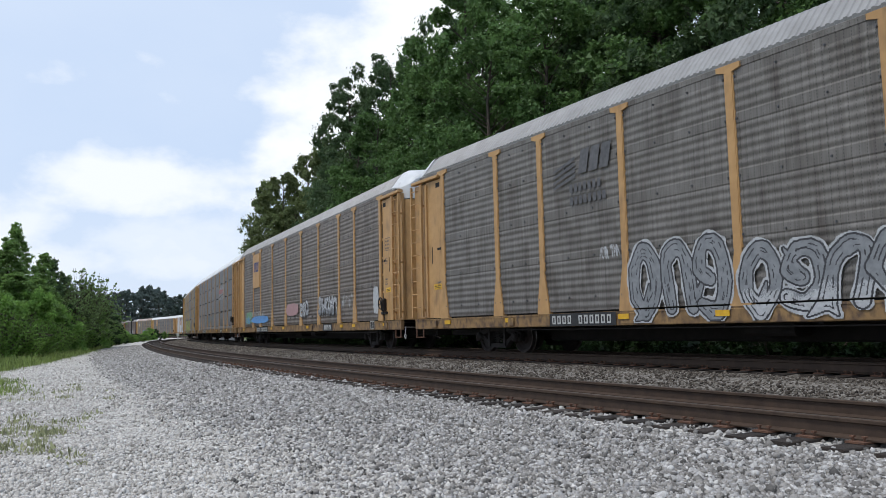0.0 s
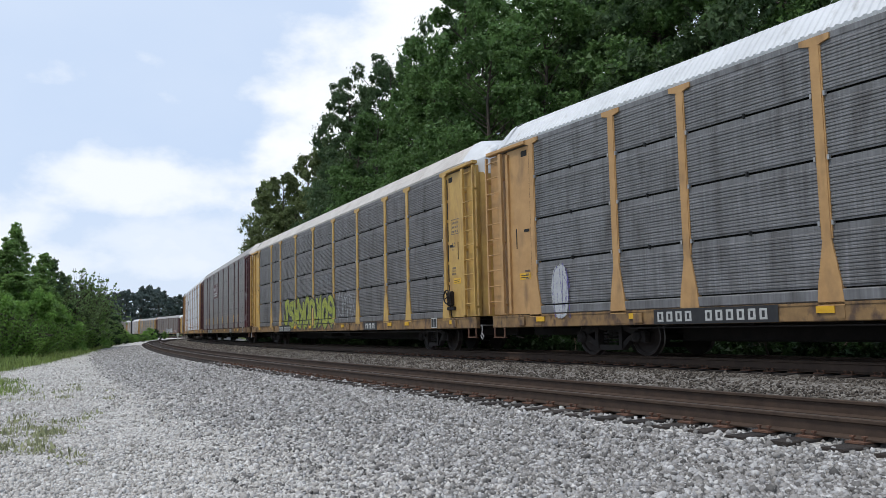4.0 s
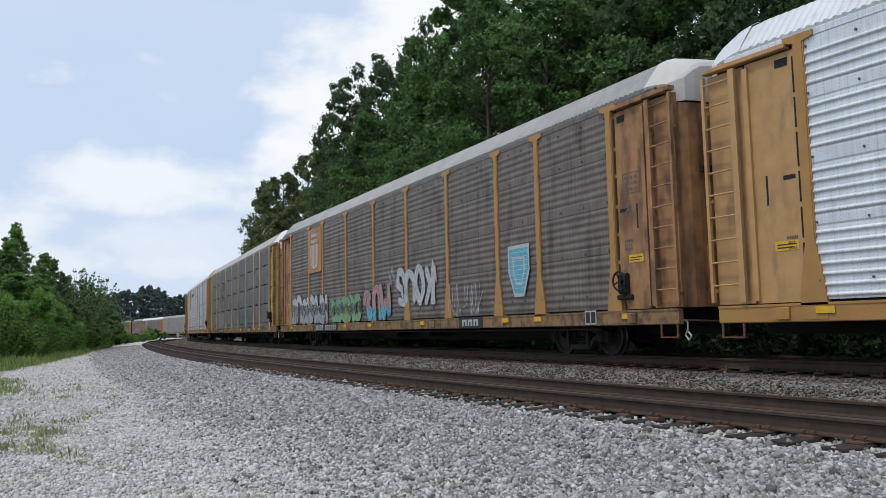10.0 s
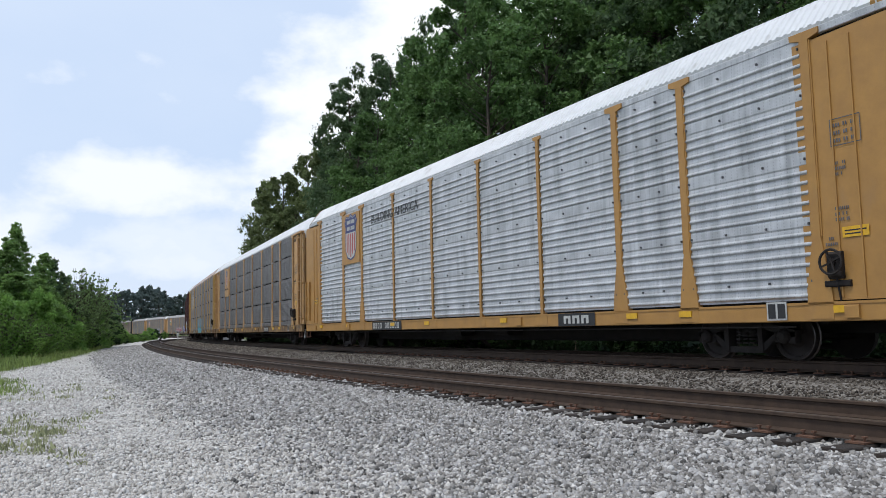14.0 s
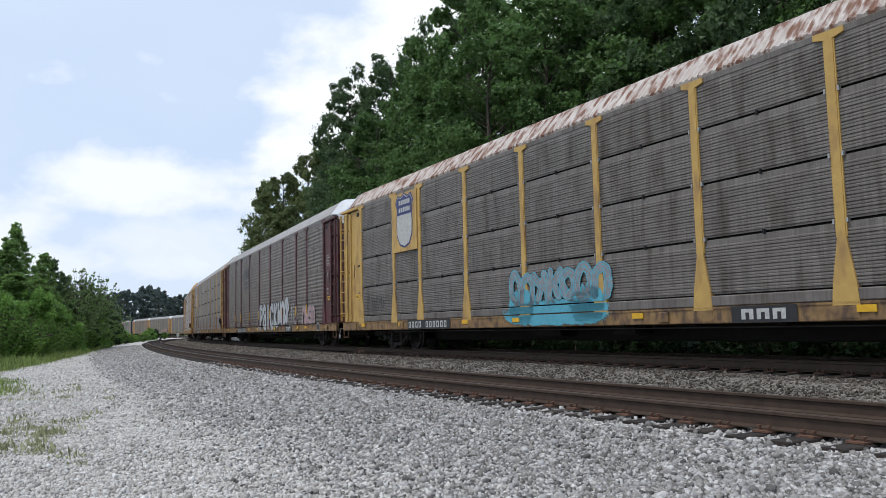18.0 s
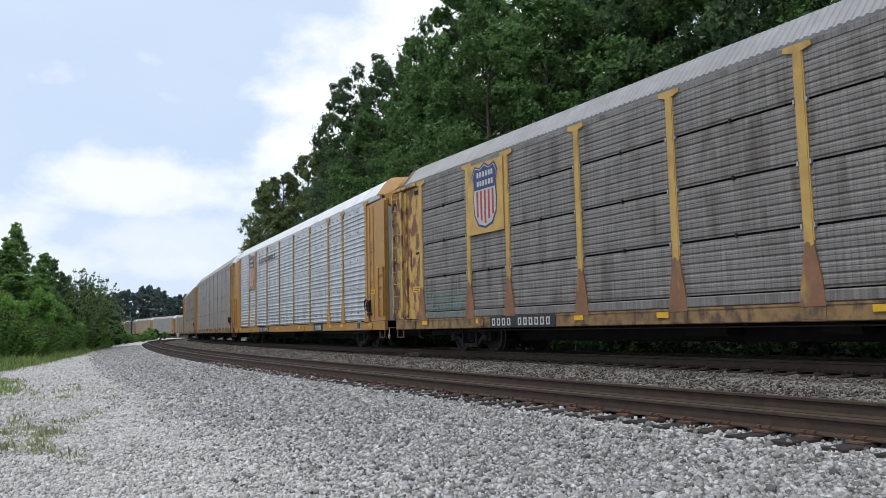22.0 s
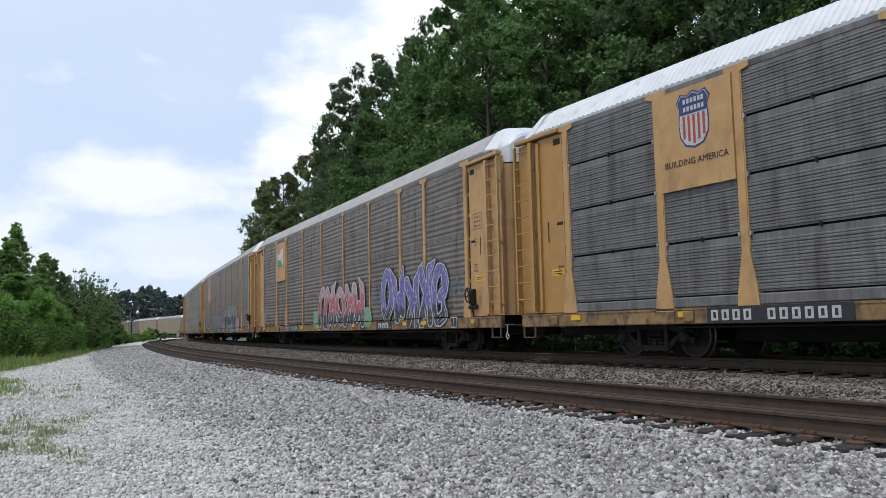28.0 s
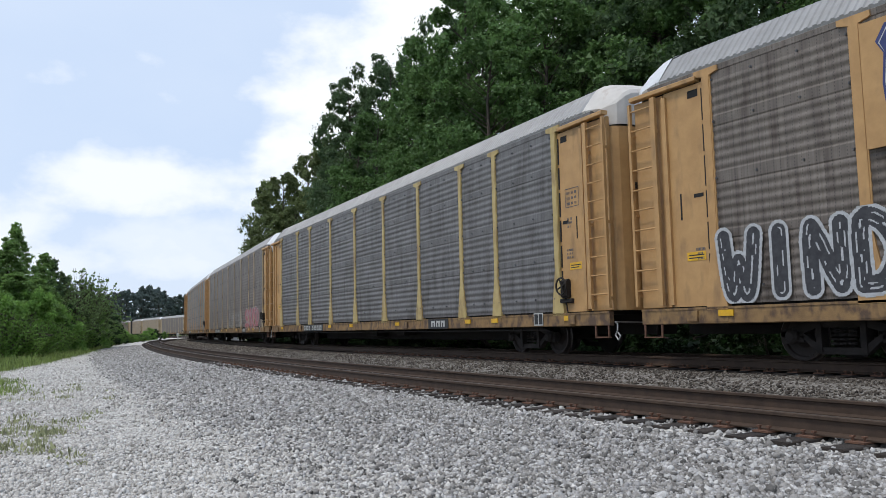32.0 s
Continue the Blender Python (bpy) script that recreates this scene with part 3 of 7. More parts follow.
def stones(name, count, pick, size, material, label, seed):
    """Loose angular stones on the ground, one mesh: pick(rng, n) gives s and offset."""
    rng = np.random.default_rng(seed)
    bv = np.array([(x, y, z) for x in (-0.75, 0.75) for y in (-0.75, 0.75) for z in (-0.75, 0.75)])
    bf = np.array([(0, 1, 3), (0, 3, 2), (4, 6, 7), (4, 7, 5), (0, 4, 5), (0, 5, 1), (2, 3, 7), (2, 7, 6), (0, 2, 6), (0, 6, 4), (1, 5, 7), (1, 7, 3)])
    s, o = pick(rng, count)
    n = len(s)
    hx, hy, hh = np.interp(s, LS, LX), np.interp(s, LS, LY), np.interp(s, LS, LH)
    cx, cy = hx - np.cos(hh) * o, hy + np.sin(hh) * o
    r = size * np.exp(rng.normal(0, 0.26, n))
    cz = ground_z(s, o) + r * rng.uniform(-0.2, 0.9, n)
    nv = len(bv)
    v = bv[None] * (1 + rng.uniform(-0.33, 0.33, (n, nv, 3)))
    v = v * (r[:, None] * rng.uniform(0.6, 1.15, (n, 3)))[:, None, :]
    # turn each one about a random axis
    qv = rng.normal(size=(n, 4))
    qv /= np.linalg.norm(qv, axis=1)[:, None]
    w, x, y, z = qv.T
    rot = np.stack([1 - 2 * (y * y + z * z), 2 * (x * y - z * w), 2 * (x * z + y * w), 2 * (x * y + z * w), 1 - 2 * (x * x + z * z), 2 * (y * z - x * w),
                    2 * (x * z - y * w), 2 * (y * z + x * w), 1 - 2 * (x * x + y * y)], 1).reshape(n, 3, 3)
    v = np.einsum("nij,nkj->nki", rot, v) + np.stack([cx, cy, cz], 1)[:, None]
    fc = (bf[None] + (np.arange(n) * nv)[:, None, None]).reshape(-1, 3)
    me = bpy.data.meshes.new(name)
    me.vertices.add(n * nv)
    me.vertices.foreach_set("co", v.astype(np.float32).ravel())
    me.loops.add(len(fc) * 3)
    me.loops.foreach_set("vertex_index", fc.astype(np.int32).ravel())
    me.polygons.add(len(fc))
    me.polygons.foreach_set("loop_start", np.arange(len(fc), dtype=np.int32) * 3)
    me.update(calc_edges=True)
    me.materials.append(material)
    return tagged(new(name, me), label, "gravel", kind="stuff")


def verge_points(rng, n):
    d = 5.4 + 15 * rng.random(n) ** 1.7
    u = rng.uniform(-0.62, 0.62, n)
    return line_side(u * d, d)


def pick_coarse(rng, n):
    """Fresh coarse stone beside the near track."""
    s, o = verge_points(rng, n)
    k = (o > NEAR_OFF + 1.45) & (o + rng.normal(0, 0.7, n) < 9.9)
    return s[k], o[k]


def pick_fine(rng, n):
    """Older, paler and finer stone on the vehicle strip."""
    s, o = verge_points(rng, n)
    k = (o + rng.normal(0, 0.7, n) > 9.3) & (o < GRASS_FROM + 2)
    return s[k], o[k]


def on_tie(s):
    return np.abs(((s + 8) / 0.5 + 0.5) % 1 - 0.5) < 0.25


def pick_bed(rng, n):
    s = -6 + 44 * rng.random(n) ** 1.4
    return s, rng.uniform(1.35, NEAR_OFF - 1.2, n)


def pick_crib(rng, n):
    s = -6 + 34 * rng.random(n) ** 1.2
    o = NEAR_OFF + rng.uniform(-1.4, 1.7, n)
    k = ~on_tie(s) | (o > NEAR_OFF + 1.36) | (rng.random(n) < 0.16)
    return s[k], o[k]


stones("loose_gravel", 150000, pick_coarse, 0.0175, M["stone"], "loose grey crushed limestone beside the near track", 5)
stones("fine_gravel", 95000, pick_fine, 0.015, M["stone_pale"], "fine pale limestone chippings on the vehicle strip", 7)
stones("ballast_stones", 30000, pick_bed, 0.017, M["stone_bed"], "brown-grey ballast stones between the tracks", 6)


def pick_bed_far(rng, n):
    """Ballast between the tracks farther along the bend."""
    s = 34 + 95 * rng.random(n) ** 1.3
    return s, rng.uniform(1.35, NEAR_OFF - 1.2, n)


stones("far_ballast", 26000, pick_bed_far, 0.028, M["stone_bed"], "brown-grey ballast stones between the tracks along the bend", 16)
stones("crib_ballast", 22000, pick_crib, 0.021, M["stone"], "ballast stones between the ties", 8)


def pick_far(rng, n):
    """Larger stones that still catch the light farther along the verge."""
    d = 15 + 60 * rng.random(n) ** 1.6
    u = rng.uniform(-0.6, 0.1, n)
    s, o = line_side(u * d, d)
    k = (o + rng.normal(0, 0.7, n) > 9.3) & (o < GRASS_FROM)
    return s[k], o[k]


def pick_far_coarse(rng, n):
    """The fresh coarse stone goes on along the near track."""
    s = 8 + 80 * rng.random(n) ** 1.5
    return s, rng.uniform(NEAR_OFF + 1.45, 9.9, n) + rng.normal(0, 0.25, n).clip(0)


stones("far_gravel", 52000, pick_far_coarse, 0.022, M["stone"], "loose grey crushed limestone along the bend", 15)
stones("scattered_stones", 36000, pick_far, 0.021, M["stone_pale"], "pale limestone lumps scattered along the verge", 9)


# ---- tracks ----
RAIL_PROF = [(-0.075, -0.185), (0.075, -0.185), (0.075, -0.172), (0.012, -0.15), (0.010, -0.048), (0.036, -0.036), (0.036, -0.008), (0.028, 0.0),
             (-0.028, 0.0), (-0.036, -0.008), (-0.036, -0.036), (-0.010, -0.048), (-0.012, -0.15), (-0.075, -0.172)]


def rail(parent, off, top):
    ss = np.concatenate([np.arange(-630, -70, 20.0), np.arange(-70, 420, 2.0), np.arange(420, 850, 15.0)])
    v, f, mi = [], [], []
    n = len(RAIL_PROF)
    for s in ss:
        x, y, h = line_at(s, off)
        for a, z in RAIL_PROF:
            v.append((x - math.cos(h) * a, y + math.sin(h) * a, top + z))
    for i in range(len(ss) - 1):
        for k in range(n):
            f.append((i * n + k, (i + 1) * n + k, (i + 1) * n + (k + 1) % n, i * n + (k + 1) % n))
            mi.append(1 if k == 7 else 0)
    return part_me("rail", mesh_of("rail", v, f, None, False, [M["rail"], M["rail_top"]], mi), parent, "rust-brown steel rail with a worn head")


def tie_mesh():
    sh = Shape()
    sh.box(-1.3, 1.3, -0.115, 0.115, -0.18, 0.0, 0, 0.012)
    return sh.mesh("tie", M["tie"])


def plate_mesh():
    sh = Shape()
    sh.box(-0.18, 0.18, -0.095, 0.095, 0.0, 0.018, 0)
    for a in (-0.115, 0.115):
        for b in (-0.06, 0.055):
            sh.bar((a, b, 0.015), (a, b, 0.055), 0.014, 5)
            sh.box(a - 0.022, a + 0.022, b - 0.018, b + 0.018, 0.05, 0.066)
    return sh.mesh("tie_plate", M["plate"])


def track(label, off, top, n_single):
    tr = tagged(new("railway_track"), label, "track", "tracks")
    rail(tr, off + 0.7525, top)
    rail(tr, off - 0.7525, top)
    tm, pm = tie_mesh(), plate_mesh()
    rng = random.Random(int(off * 10) + 2)
    for k in range(n_single):
        s = -8 + 0.5 * k
        x, y, h = line_at(s, off)
        turn = -h + rng.uniform(-0.012, 0.012)
        part_me("tie", tm, tr, "", (x + rng.uniform(-0.03, 0.03), y, top - 0.205 + rng.uniform(-0.006, 0.004)), (0, 0, turn))
        if k < 70:
            for side in (0.7525,):
                px, py, _ = line_at(s, off + side)
                part_me("tie_plate", pm, tr, "", (px, py, top - 0.204), (0, 0, -h))
    rest = Shape()
    for k in range(n_single, 560):
        s = -8 + 0.5 * k
        x, y, h = line_at(s, off)
        c, d = math.cos(h), math.sin(h)
        b = Shape()
        b.box(-1.3, 1.3, -0.115, 0.115, -0.18, 0.0)
        rest.poly([(x + c * p[0] + d * p[1], y - d * p[0] + c * p[1], top - 0.205 + p[2]) for p in b.v], b.f)
    tagged(part_me("far_tie_run", rest.mesh("far_tie_run", M["tie"]), tr), kind="stuff")
    return tr


track("empty near railway track with rust-brown rails on timber ties", NEAR_OFF, RAIL_N, 180)
track("railway track with rust-brown rails under the passing train", 0.0, RAIL_T, 120)

# ---- autorack cars: x forward, y to the left, z from the rail top; the camera sees the -y side ----
PX = [12.05, 9.25, 7.3, 4.4, 1.47, -1.45, -4.36, -7.25, -9.2, -12.05]
ZS0, ZS1, ZP0, ZP1 = 0.66, 0.96, 1.0, 5.14
CACHE = {}


def cached(key, make):
    if key not in CACHE:
        CACHE[key] = make()
    return CACHE[key]


def rib_rows(z0, z1, style):
    """Side profile (depth, z) of a corrugated sheet from z0 to z1: "B" fine ribs, "C" broad paired ribs, "A" soft waves with flat bands, "S" crisp bright ribs with bands."""
    pts = [(0.0, z0)]
    z = z0 + 0.03
    flats = [] if style in "BC" else [(2.12, 2.31), (3.15, 3.36), (4.17, 4.38)]
    pitch = {"B": 0.108, "C": 0.187}.get(style, 0.163)
    while z + pitch < z1 - 0.02:
        band = [f for f in flats if f[0] - pitch * 0.6 < z < f[1]]
        if band:
            pts += [(0.012, z + 0.01), (0.012, band[0][1])]
            z = band[0][1] + 0.03
            continue
        if style == "C":
            pts += [(0.0, z), (0.016, z + 0.026), (0.015, z + 0.084), (0.008, z + 0.092), (0.008, z + 0.102), (0.015, z + 0.110), (0.014, z + 0.150), (0.0, z + 0.172)]
        elif style == "B":
            pts += [(0.0, z), (0.015, z + 0.012), (0.014, z + 0.040), (0.007, z + 0.048), (0.007, z + 0.056), (0.014, z + 0.064), (0.013, z + 0.086), (0.0, z + 0.098)]
        elif style == "S":
            pts += [(0.001, z), (0.030, z + 0.030), (0.030, z + 0.048), (0.006, z + 0.078), (0.001, z + 0.14)]
        else:
            pts += [(0.0076 * (1 - math.cos(a * math.pi / 4)), z + pitch * a / 8) for a in range(8)]
        z += pitch
    pts.append((0.0, z1))
    return pts


def sheet_mesh(width, z0, z1, style, pm):
    def make():
        pr = rib_rows(z0, z1, style)
        a = width / 2
        v, f = [], []
        for d, z in pr:
            v += [(-a, -d, z), (a, -d, z)]
        n = len(pr)
        for k in range(n - 1):
            f.append((2 * k, 2 * k + 1, 2 * k + 3, 2 * k + 2))
        # closed back and edges give the sheet its thickness
        m = len(v)
        v += [(-a, 0.03, z0), (a, 0.03, z0), (-a, 0.03, z1), (a, 0.03, z1)]
        f += [(m + 1, m, m + 2, m + 3), (1, 0, m, m + 1), (2 * n - 2, 2 * n - 1, m + 3, m + 2)]
        f += [tuple([m] + [2 * k for k in range(n)] + [m + 2])[::-1], tuple([m + 1] + [2 * k + 1 for k in range(n)] + [m + 3])]
        return mesh_of("panel", v, f, pm, style == "A" and False)
    return cached(("sheet", round(width, 2), round(z0, 2), round(z1, 2), style, pm.name), make)


def post_mesh(pm, flare):
    def make():
        sh = Shape()
        if flare:
            ol = [(-0.075, 1.95), (-0.20, 1.25), (-0.235, 0.90), (0.235, 0.90), (0.20, 1.25), (0.075, 1.95), (0.075, 5.08), (0.27, 5.13), (0.27, 5.22), (-0.27, 5.22), (-0.27, 5.13), (-0.075, 5.08)]
        else:
            ol = [(-0.055, 0.90), (0.055, 0.90), (0.055, 5.12), (0.16, 5.14), (0.16, 5.21), (-0.16, 5.21), (-0.16, 5.14), (-0.055, 5.12)]
        sh.prism(ol, -1.562, -1.45)
        if flare:
            sh.box(-0.10, -0.075, -1.55, -1.45, 1.95, 5.08)
            sh.box(0.075, 0.10, -1.55, -1.45, 1.95, 5.08)
        return sh.mesh("side_post", pm)
    return cached(("post", pm.name, flare), make)


def worn_foot_mesh():
    """Rusted skin over a post's flared foot, with a ragged upper edge."""
    def make():
        sh = Shape()
        sh.prism([(-0.086, 1.90), (-0.203, 1.25), (-0.237, 0.902), (0.237, 0.902), (0.203, 1.25), (0.086, 1.90), (0.03, 1.86), (0.01, 1.93), (-0.04, 1.95)], -1.5655, -1.46)
        return sh.mesh("worn_foot", PAINT["feet"])
    return cached("worn_foot", make)


ROOF_SEC = [(1.50, 5.22), (1.52, 5.29), (1.30, 5.57), (1.10, 5.81), (0.92, 5.90), (0.35, 5.96), (-0.35, 5.96), (-0.92, 5.90), (-1.10, 5.81), (-1.30, 5.57), (-1.52, 5.29), (-1.50, 5.22)]


def roof_mesh(rm):
    def make():
        xs = []
        x = -13.0
        while x < 13.0:
            xs += [(x, 0.0), (x + 0.022, 0.017), (x + 0.075, 0.017), (x + 0.098, 0.0)]
            x += 0.155
        xs = [(-13.3, 0.0)] + xs + [(13.3, 0.0)]
        n = len(ROOF_SEC)
        v = [(x, y * (1 + d * 0.6), z + d) for x, d in xs for y, z in ROOF_SEC]
        f = [(i * n + k, i * n + k + 1, (i + 1) * n + k + 1, (i + 1) * n + k) for i in range(len(xs) - 1) for k in range(n - 1)]
        return mesh_of("roof", v, f, rm)
    return cached(("roof", rm.name), make)


DOOR_PLAN = [(13.72, 1.42), (13.86, 1.40), (13.95, 1.33), (14.02, 1.20), (14.06, 1.02), (14.085, 0.70), (14.10, 0.35), (14.105, 0.0)]


def door_x(y):
    """How far the end doors bulge at y."""
    return float(np.interp(abs(y), [p[1] for p in DOOR_PLAN[::-1]], [p[0] for p in DOOR_PLAN[::-1]]))


def roof_cap_mesh(rm):
    """End of the roof: smooth cap rounded over the end doors, with a skirt below it."""
    def make():
        sec = [(y * 0.947, z) for y, z in ROOF_SEC]
        n = len(sec)
        v, f = [], []
        rings = ((0.0, 0.03, 1.062), (0.06, 0.03, 1.062), (0.30, 0.0, 1.045), (0.78, -0.16, 1.01), (0.94, -0.25, 1.0), (1.0, -0.34, 1.0))
        for q, dz, sy in rings:
            for y, z in sec:
                keep = min(1.0, (z - 5.2) / 0.5)
                v.append((13.2 + (door_x(y) + 0.02 - 13.2) * q, y * sy, z + dz * keep))
        for y, z in sec:
            v.append((door_x(y) + 0.02, y, 4.86))
        for i in range(len(rings)):
            f += [(i * n + k, (i + 1) * n + k, (i + 1) * n + k + 1, i * n + k + 1) for k in range(n - 1)]
        return mesh_of("roof_cap", v, f, rm)
    return cached(("cap", rm.name), make)


def ladder_mesh(pm):
    def make():
        sh = Shape()
        sh.box(-0.37, -0.25, -1.62, -1.555, 1.02, 5.08)
        sh.box(0.29, 0.35, -1.62, -1.555, 1.02, 5.08)
        for k in range(10):
            z = 1.32 + k * 0.40
            sh.bar((-0.30, -1.60, z), (0.30, -1.60, z), 0.016, 6)
        for z in (1.2, 2.8, 4.4):
            for x in (-0.30, 0.30):
                sh.box(x - 0.02, x + 0.02, -1.56, -1.44, z, z + 0.06)
        return sh.mesh("ladder", pm)
    return cached(("ladder", pm.name), make)


def end_plate_mesh(pm, closed):
    """Side plate of the car's end, next to the last post."""
    def make():
        sh = Shape()
        if closed:
            sh.prism([(-0.92, 0.98), (1.17, 0.98), (1.17, 5.08), (1.10, 5.16), (-0.92, 5.12)], -1.53, -1.40)
        else:
            sh.prism([(-0.80, 0.98), (0.40, 0.98), (0.40, 5.10), (-0.80, 5.10)], -1.50, -1.42)
        return sh.mesh("end_side_panel", pm)
    return cached(("endplate", pm.name, closed), make)


def corner_mesh(pm):
    return cached(("corner", pm.name), lambda: Shape().box(0.46, 1.22, -1.47, -1.39, 0.98, 5.10, 0, 0.01).mesh("corner_panel", pm))


def seam_mesh(pm, width):
    return cached(("seam", pm.name, width), lambda: Shape().box(-width / 2, width / 2, -1.555, -1.52 if width < 0.05 else -1.49, 1.02, 5.02, 0, 0.005).mesh("seam", pm))


def hatch_mesh(pm):
    def make():
        sh = Shape()
        sh.box(-0.24, 0.24, -1.55, -1.53, 1.15, 2.75)
        for x in (-0.24, 0.24):
            sh.box(x - 0.025, x + 0.025, -1.60, -1.53, 1.12, 2.80)
        for z in (1.35, 1.75, 2.15, 2.55):
            sh.bar((-0.24, -1.585, z), (0.24, -1.585, z), 0.014)
        return sh.mesh("ladder", pm)
    return cached(("hatch", pm.name), make)


def door_leaf_mesh(pm, side, flat=False):
    """One leaf of the end doors: a sheet rolled round the corner, with a shallow fold at its free edge."""
    def make():
        ol = [(13.52, 0.012), (13.52, 1.37), (13.88, 1.37), (13.88, 0.95), (13.91, 0.93), (13.91, 0.72), (13.88, 0.70), (13.88, 0.42), (13.91, 0.40), (13.91, 0.012)] if flat else [(13.62, 0.012), (13.62, 1.42)] + DOOR_PLAN[:-1] + [(14.102, 0.10), (14.085, 0.09), (14.085, 0.012)]
        n = len(ol)
        pts = [(x, y * side, z) for z in (0.98, 4.9) for x, y in ol]
        fc = [tuple(range(n)), tuple(range(2 * n - 1, n - 1, -1))] + [(k, n + k, n + (k + 1) % n, (k + 1) % n) for k in range(n)]
        if side > 0:
            fc = [f[::-1] for f in fc]
        return mesh_of("end_door", pts, fc, pm)
    return cached(("leaf", pm.name, side, flat), make)


def door_hatch_mesh(pm):
    """Raised frame of the small service hatch low on a leaf."""
    def make():
        sh = Shape()
        for y0, y1, z0, z1 in ((-0.92, -0.87, 1.3, 2.1), (-0.50, -0.45, 1.3, 2.1), (-0.92, -0.45, 2.1, 2.15), (-0.92, -0.45, 1.25, 1.3)):
            sh.box(14.02, 14.115, y0, y1, z0, z1)
        return sh.mesh("hatch_frame", pm)
    return cached(("hatchframe", pm.name), make)


def side_gap_shade_mesh():
    """Openings' shade painted as dark strips between last post and end plate, hinge blocks left standing."""
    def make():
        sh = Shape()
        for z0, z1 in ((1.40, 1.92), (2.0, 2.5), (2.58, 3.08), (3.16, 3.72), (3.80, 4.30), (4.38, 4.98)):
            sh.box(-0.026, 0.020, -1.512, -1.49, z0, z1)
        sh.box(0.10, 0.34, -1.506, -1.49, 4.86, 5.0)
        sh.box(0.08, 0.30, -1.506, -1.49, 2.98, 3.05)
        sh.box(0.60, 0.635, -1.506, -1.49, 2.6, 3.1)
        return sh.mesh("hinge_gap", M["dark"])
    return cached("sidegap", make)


def door_bar_mesh():
    return cached("doorbar", lambda: Shape().bar((13.94, 0, 1.0), (13.94, 0, 4.75), 0.026, 8).mesh("lock_rod", M["truck"]))


# slot drawn as a dark bar, its inner shade given by colour
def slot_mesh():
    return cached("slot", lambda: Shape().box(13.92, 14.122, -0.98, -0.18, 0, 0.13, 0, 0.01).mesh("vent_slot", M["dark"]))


def sill_mesh(pm):
    def make():
        sh = Shape()
        sh.box(-13.9, 13.9, -1.55, -1.44, ZS0, ZS1, 0, 0.015)
        sh.box(-13.9, 13.9, -1.562, -1.55, ZS1 - 0.04, ZS1, 0)
        for x in PX:
            sh.box(x - 0.22, x + 0.22, -1.558, -1.55, ZS0 + 0.04, ZS1 - 0.05, 0)
        for x in (-12.6, -8.6, 3.4, 12.6):
            sh.box(x - 0.12, x + 0.12, -1.60, -1.55, 0.70, 0.90, 0, 0.01)
        return sh.mesh("side_sill", pm)
    return cached(("sill", pm.name), make)


def underframe_mesh():
    def make():
        sh = Shape()
        sh.box(-13.4, 13.4, -1.43, 1.54, 0.90, 0.98)
        # centre sill made extra deep to darken the view beneath the car
        sh.box(-8.6, 8.6, -0.34, 0.34, 0.30, 0.90, 0, 0.04)
        sh.box(-13.9, 13.9, -0.24, 0.24, 0.45, 0.90)
        for k in range(-6, 7):
            if abs(abs(k * 2.0) - 10.0) > 1.3:
                sh.prism([(k * 2.0 - 0.06, 0.62), (k * 2.0 + 0.06, 0.62), (k * 2.0 + 0.06, 0.9), (k * 2.0 - 0.06, 0.9)], -1.43, 1.43)
        for y in (-1.0, -0.8, 0.6):
            sh.bar((-8, y, 0.66), (8, y, 0.66), 0.025)
        sh.box(-2.0, -0.9, -0.9, -0.4, 0.42, 0.75, 0, 0.05)
        sh.box(1.2, 1.9, -1.0, -0.5, 0.45, 0.8, 0, 0.05)
        for x in (-10.05, 10.05):
            sh.box(x - 0.25, x + 0.25, -1.3, 1.3, 0.70, 0.92)
        return sh.mesh("underframe", M["under"])
    return cached("under", make)


def truck_frame_mesh():
    def make():
        sh = Shape()
        for sgn in (-1, 1):
            y0, y1 = sgn * 0.93, sgn * 1.07
            lo, hi = min(y0, y1), max(y0, y1)
            sh.prism([(-1.10, 0.40), (-0.80, 0.44), (-0.42, 0.56), (0.42, 0.56), (0.80, 0.44), (1.10, 0.40), (1.10, 0.52), (0.82, 0.58), (0.45, 0.68), (-0.45, 0.68), (-0.82, 0.58), (-1.10, 0.52)], lo, hi)
            sh.prism([(-0.74, 0.42), (-0.40, 0.13), (0.40, 0.13), (0.74, 0.42), (0.64, 0.45), (0.34, 0.24), (-0.34, 0.24), (-0.64, 0.45)], lo, hi)
            for x in (-1.02, 1.02):
                sh.box(x - 0.07, x + 0.07, lo, hi, 0.30, 0.50)
            for x in (-0.72, 0.72):
                sh.box(x - 0.05, x + 0.05, lo, hi, 0.32, 0.50)
            sh.box(-0.33, 0.33, lo - 0.02, hi + 0.02, 0.62, 0.68)
            for x in (-0.15, 0.0, 0.15):
                for j in range(5):
                    sh.bar((x, lo + 0.07, 0.29 + j * 0.065), (x, lo + 0.07, 0.32 + j * 0.065), 0.068, 8)
            for x in (-0.87, 0.87):
                sh.lathe_y(x, 0.42, [(sgn * 1.05, 0.13), (sgn * 1.12, 0.12), (sgn * 1.16, 0.07)] if sgn > 0 else [(-1.16, 0.07), (-1.12, 0.12), (-1.05, 0.13)], 12)
            for x in (-0.38, 0.38):
                sh.prism([(x - 0.05, 0.16), (x + 0.05, 0.16), (x + 0.05, 0.66), (x - 0.05, 0.66)], lo - 0.03, hi + 0.03)
        sh.box(-0.2, 0.2, -0.95, 0.95, 0.40, 0.62)
        return sh.mesh("truck_frame", M["truck"])
    return cached("truckframe", make)


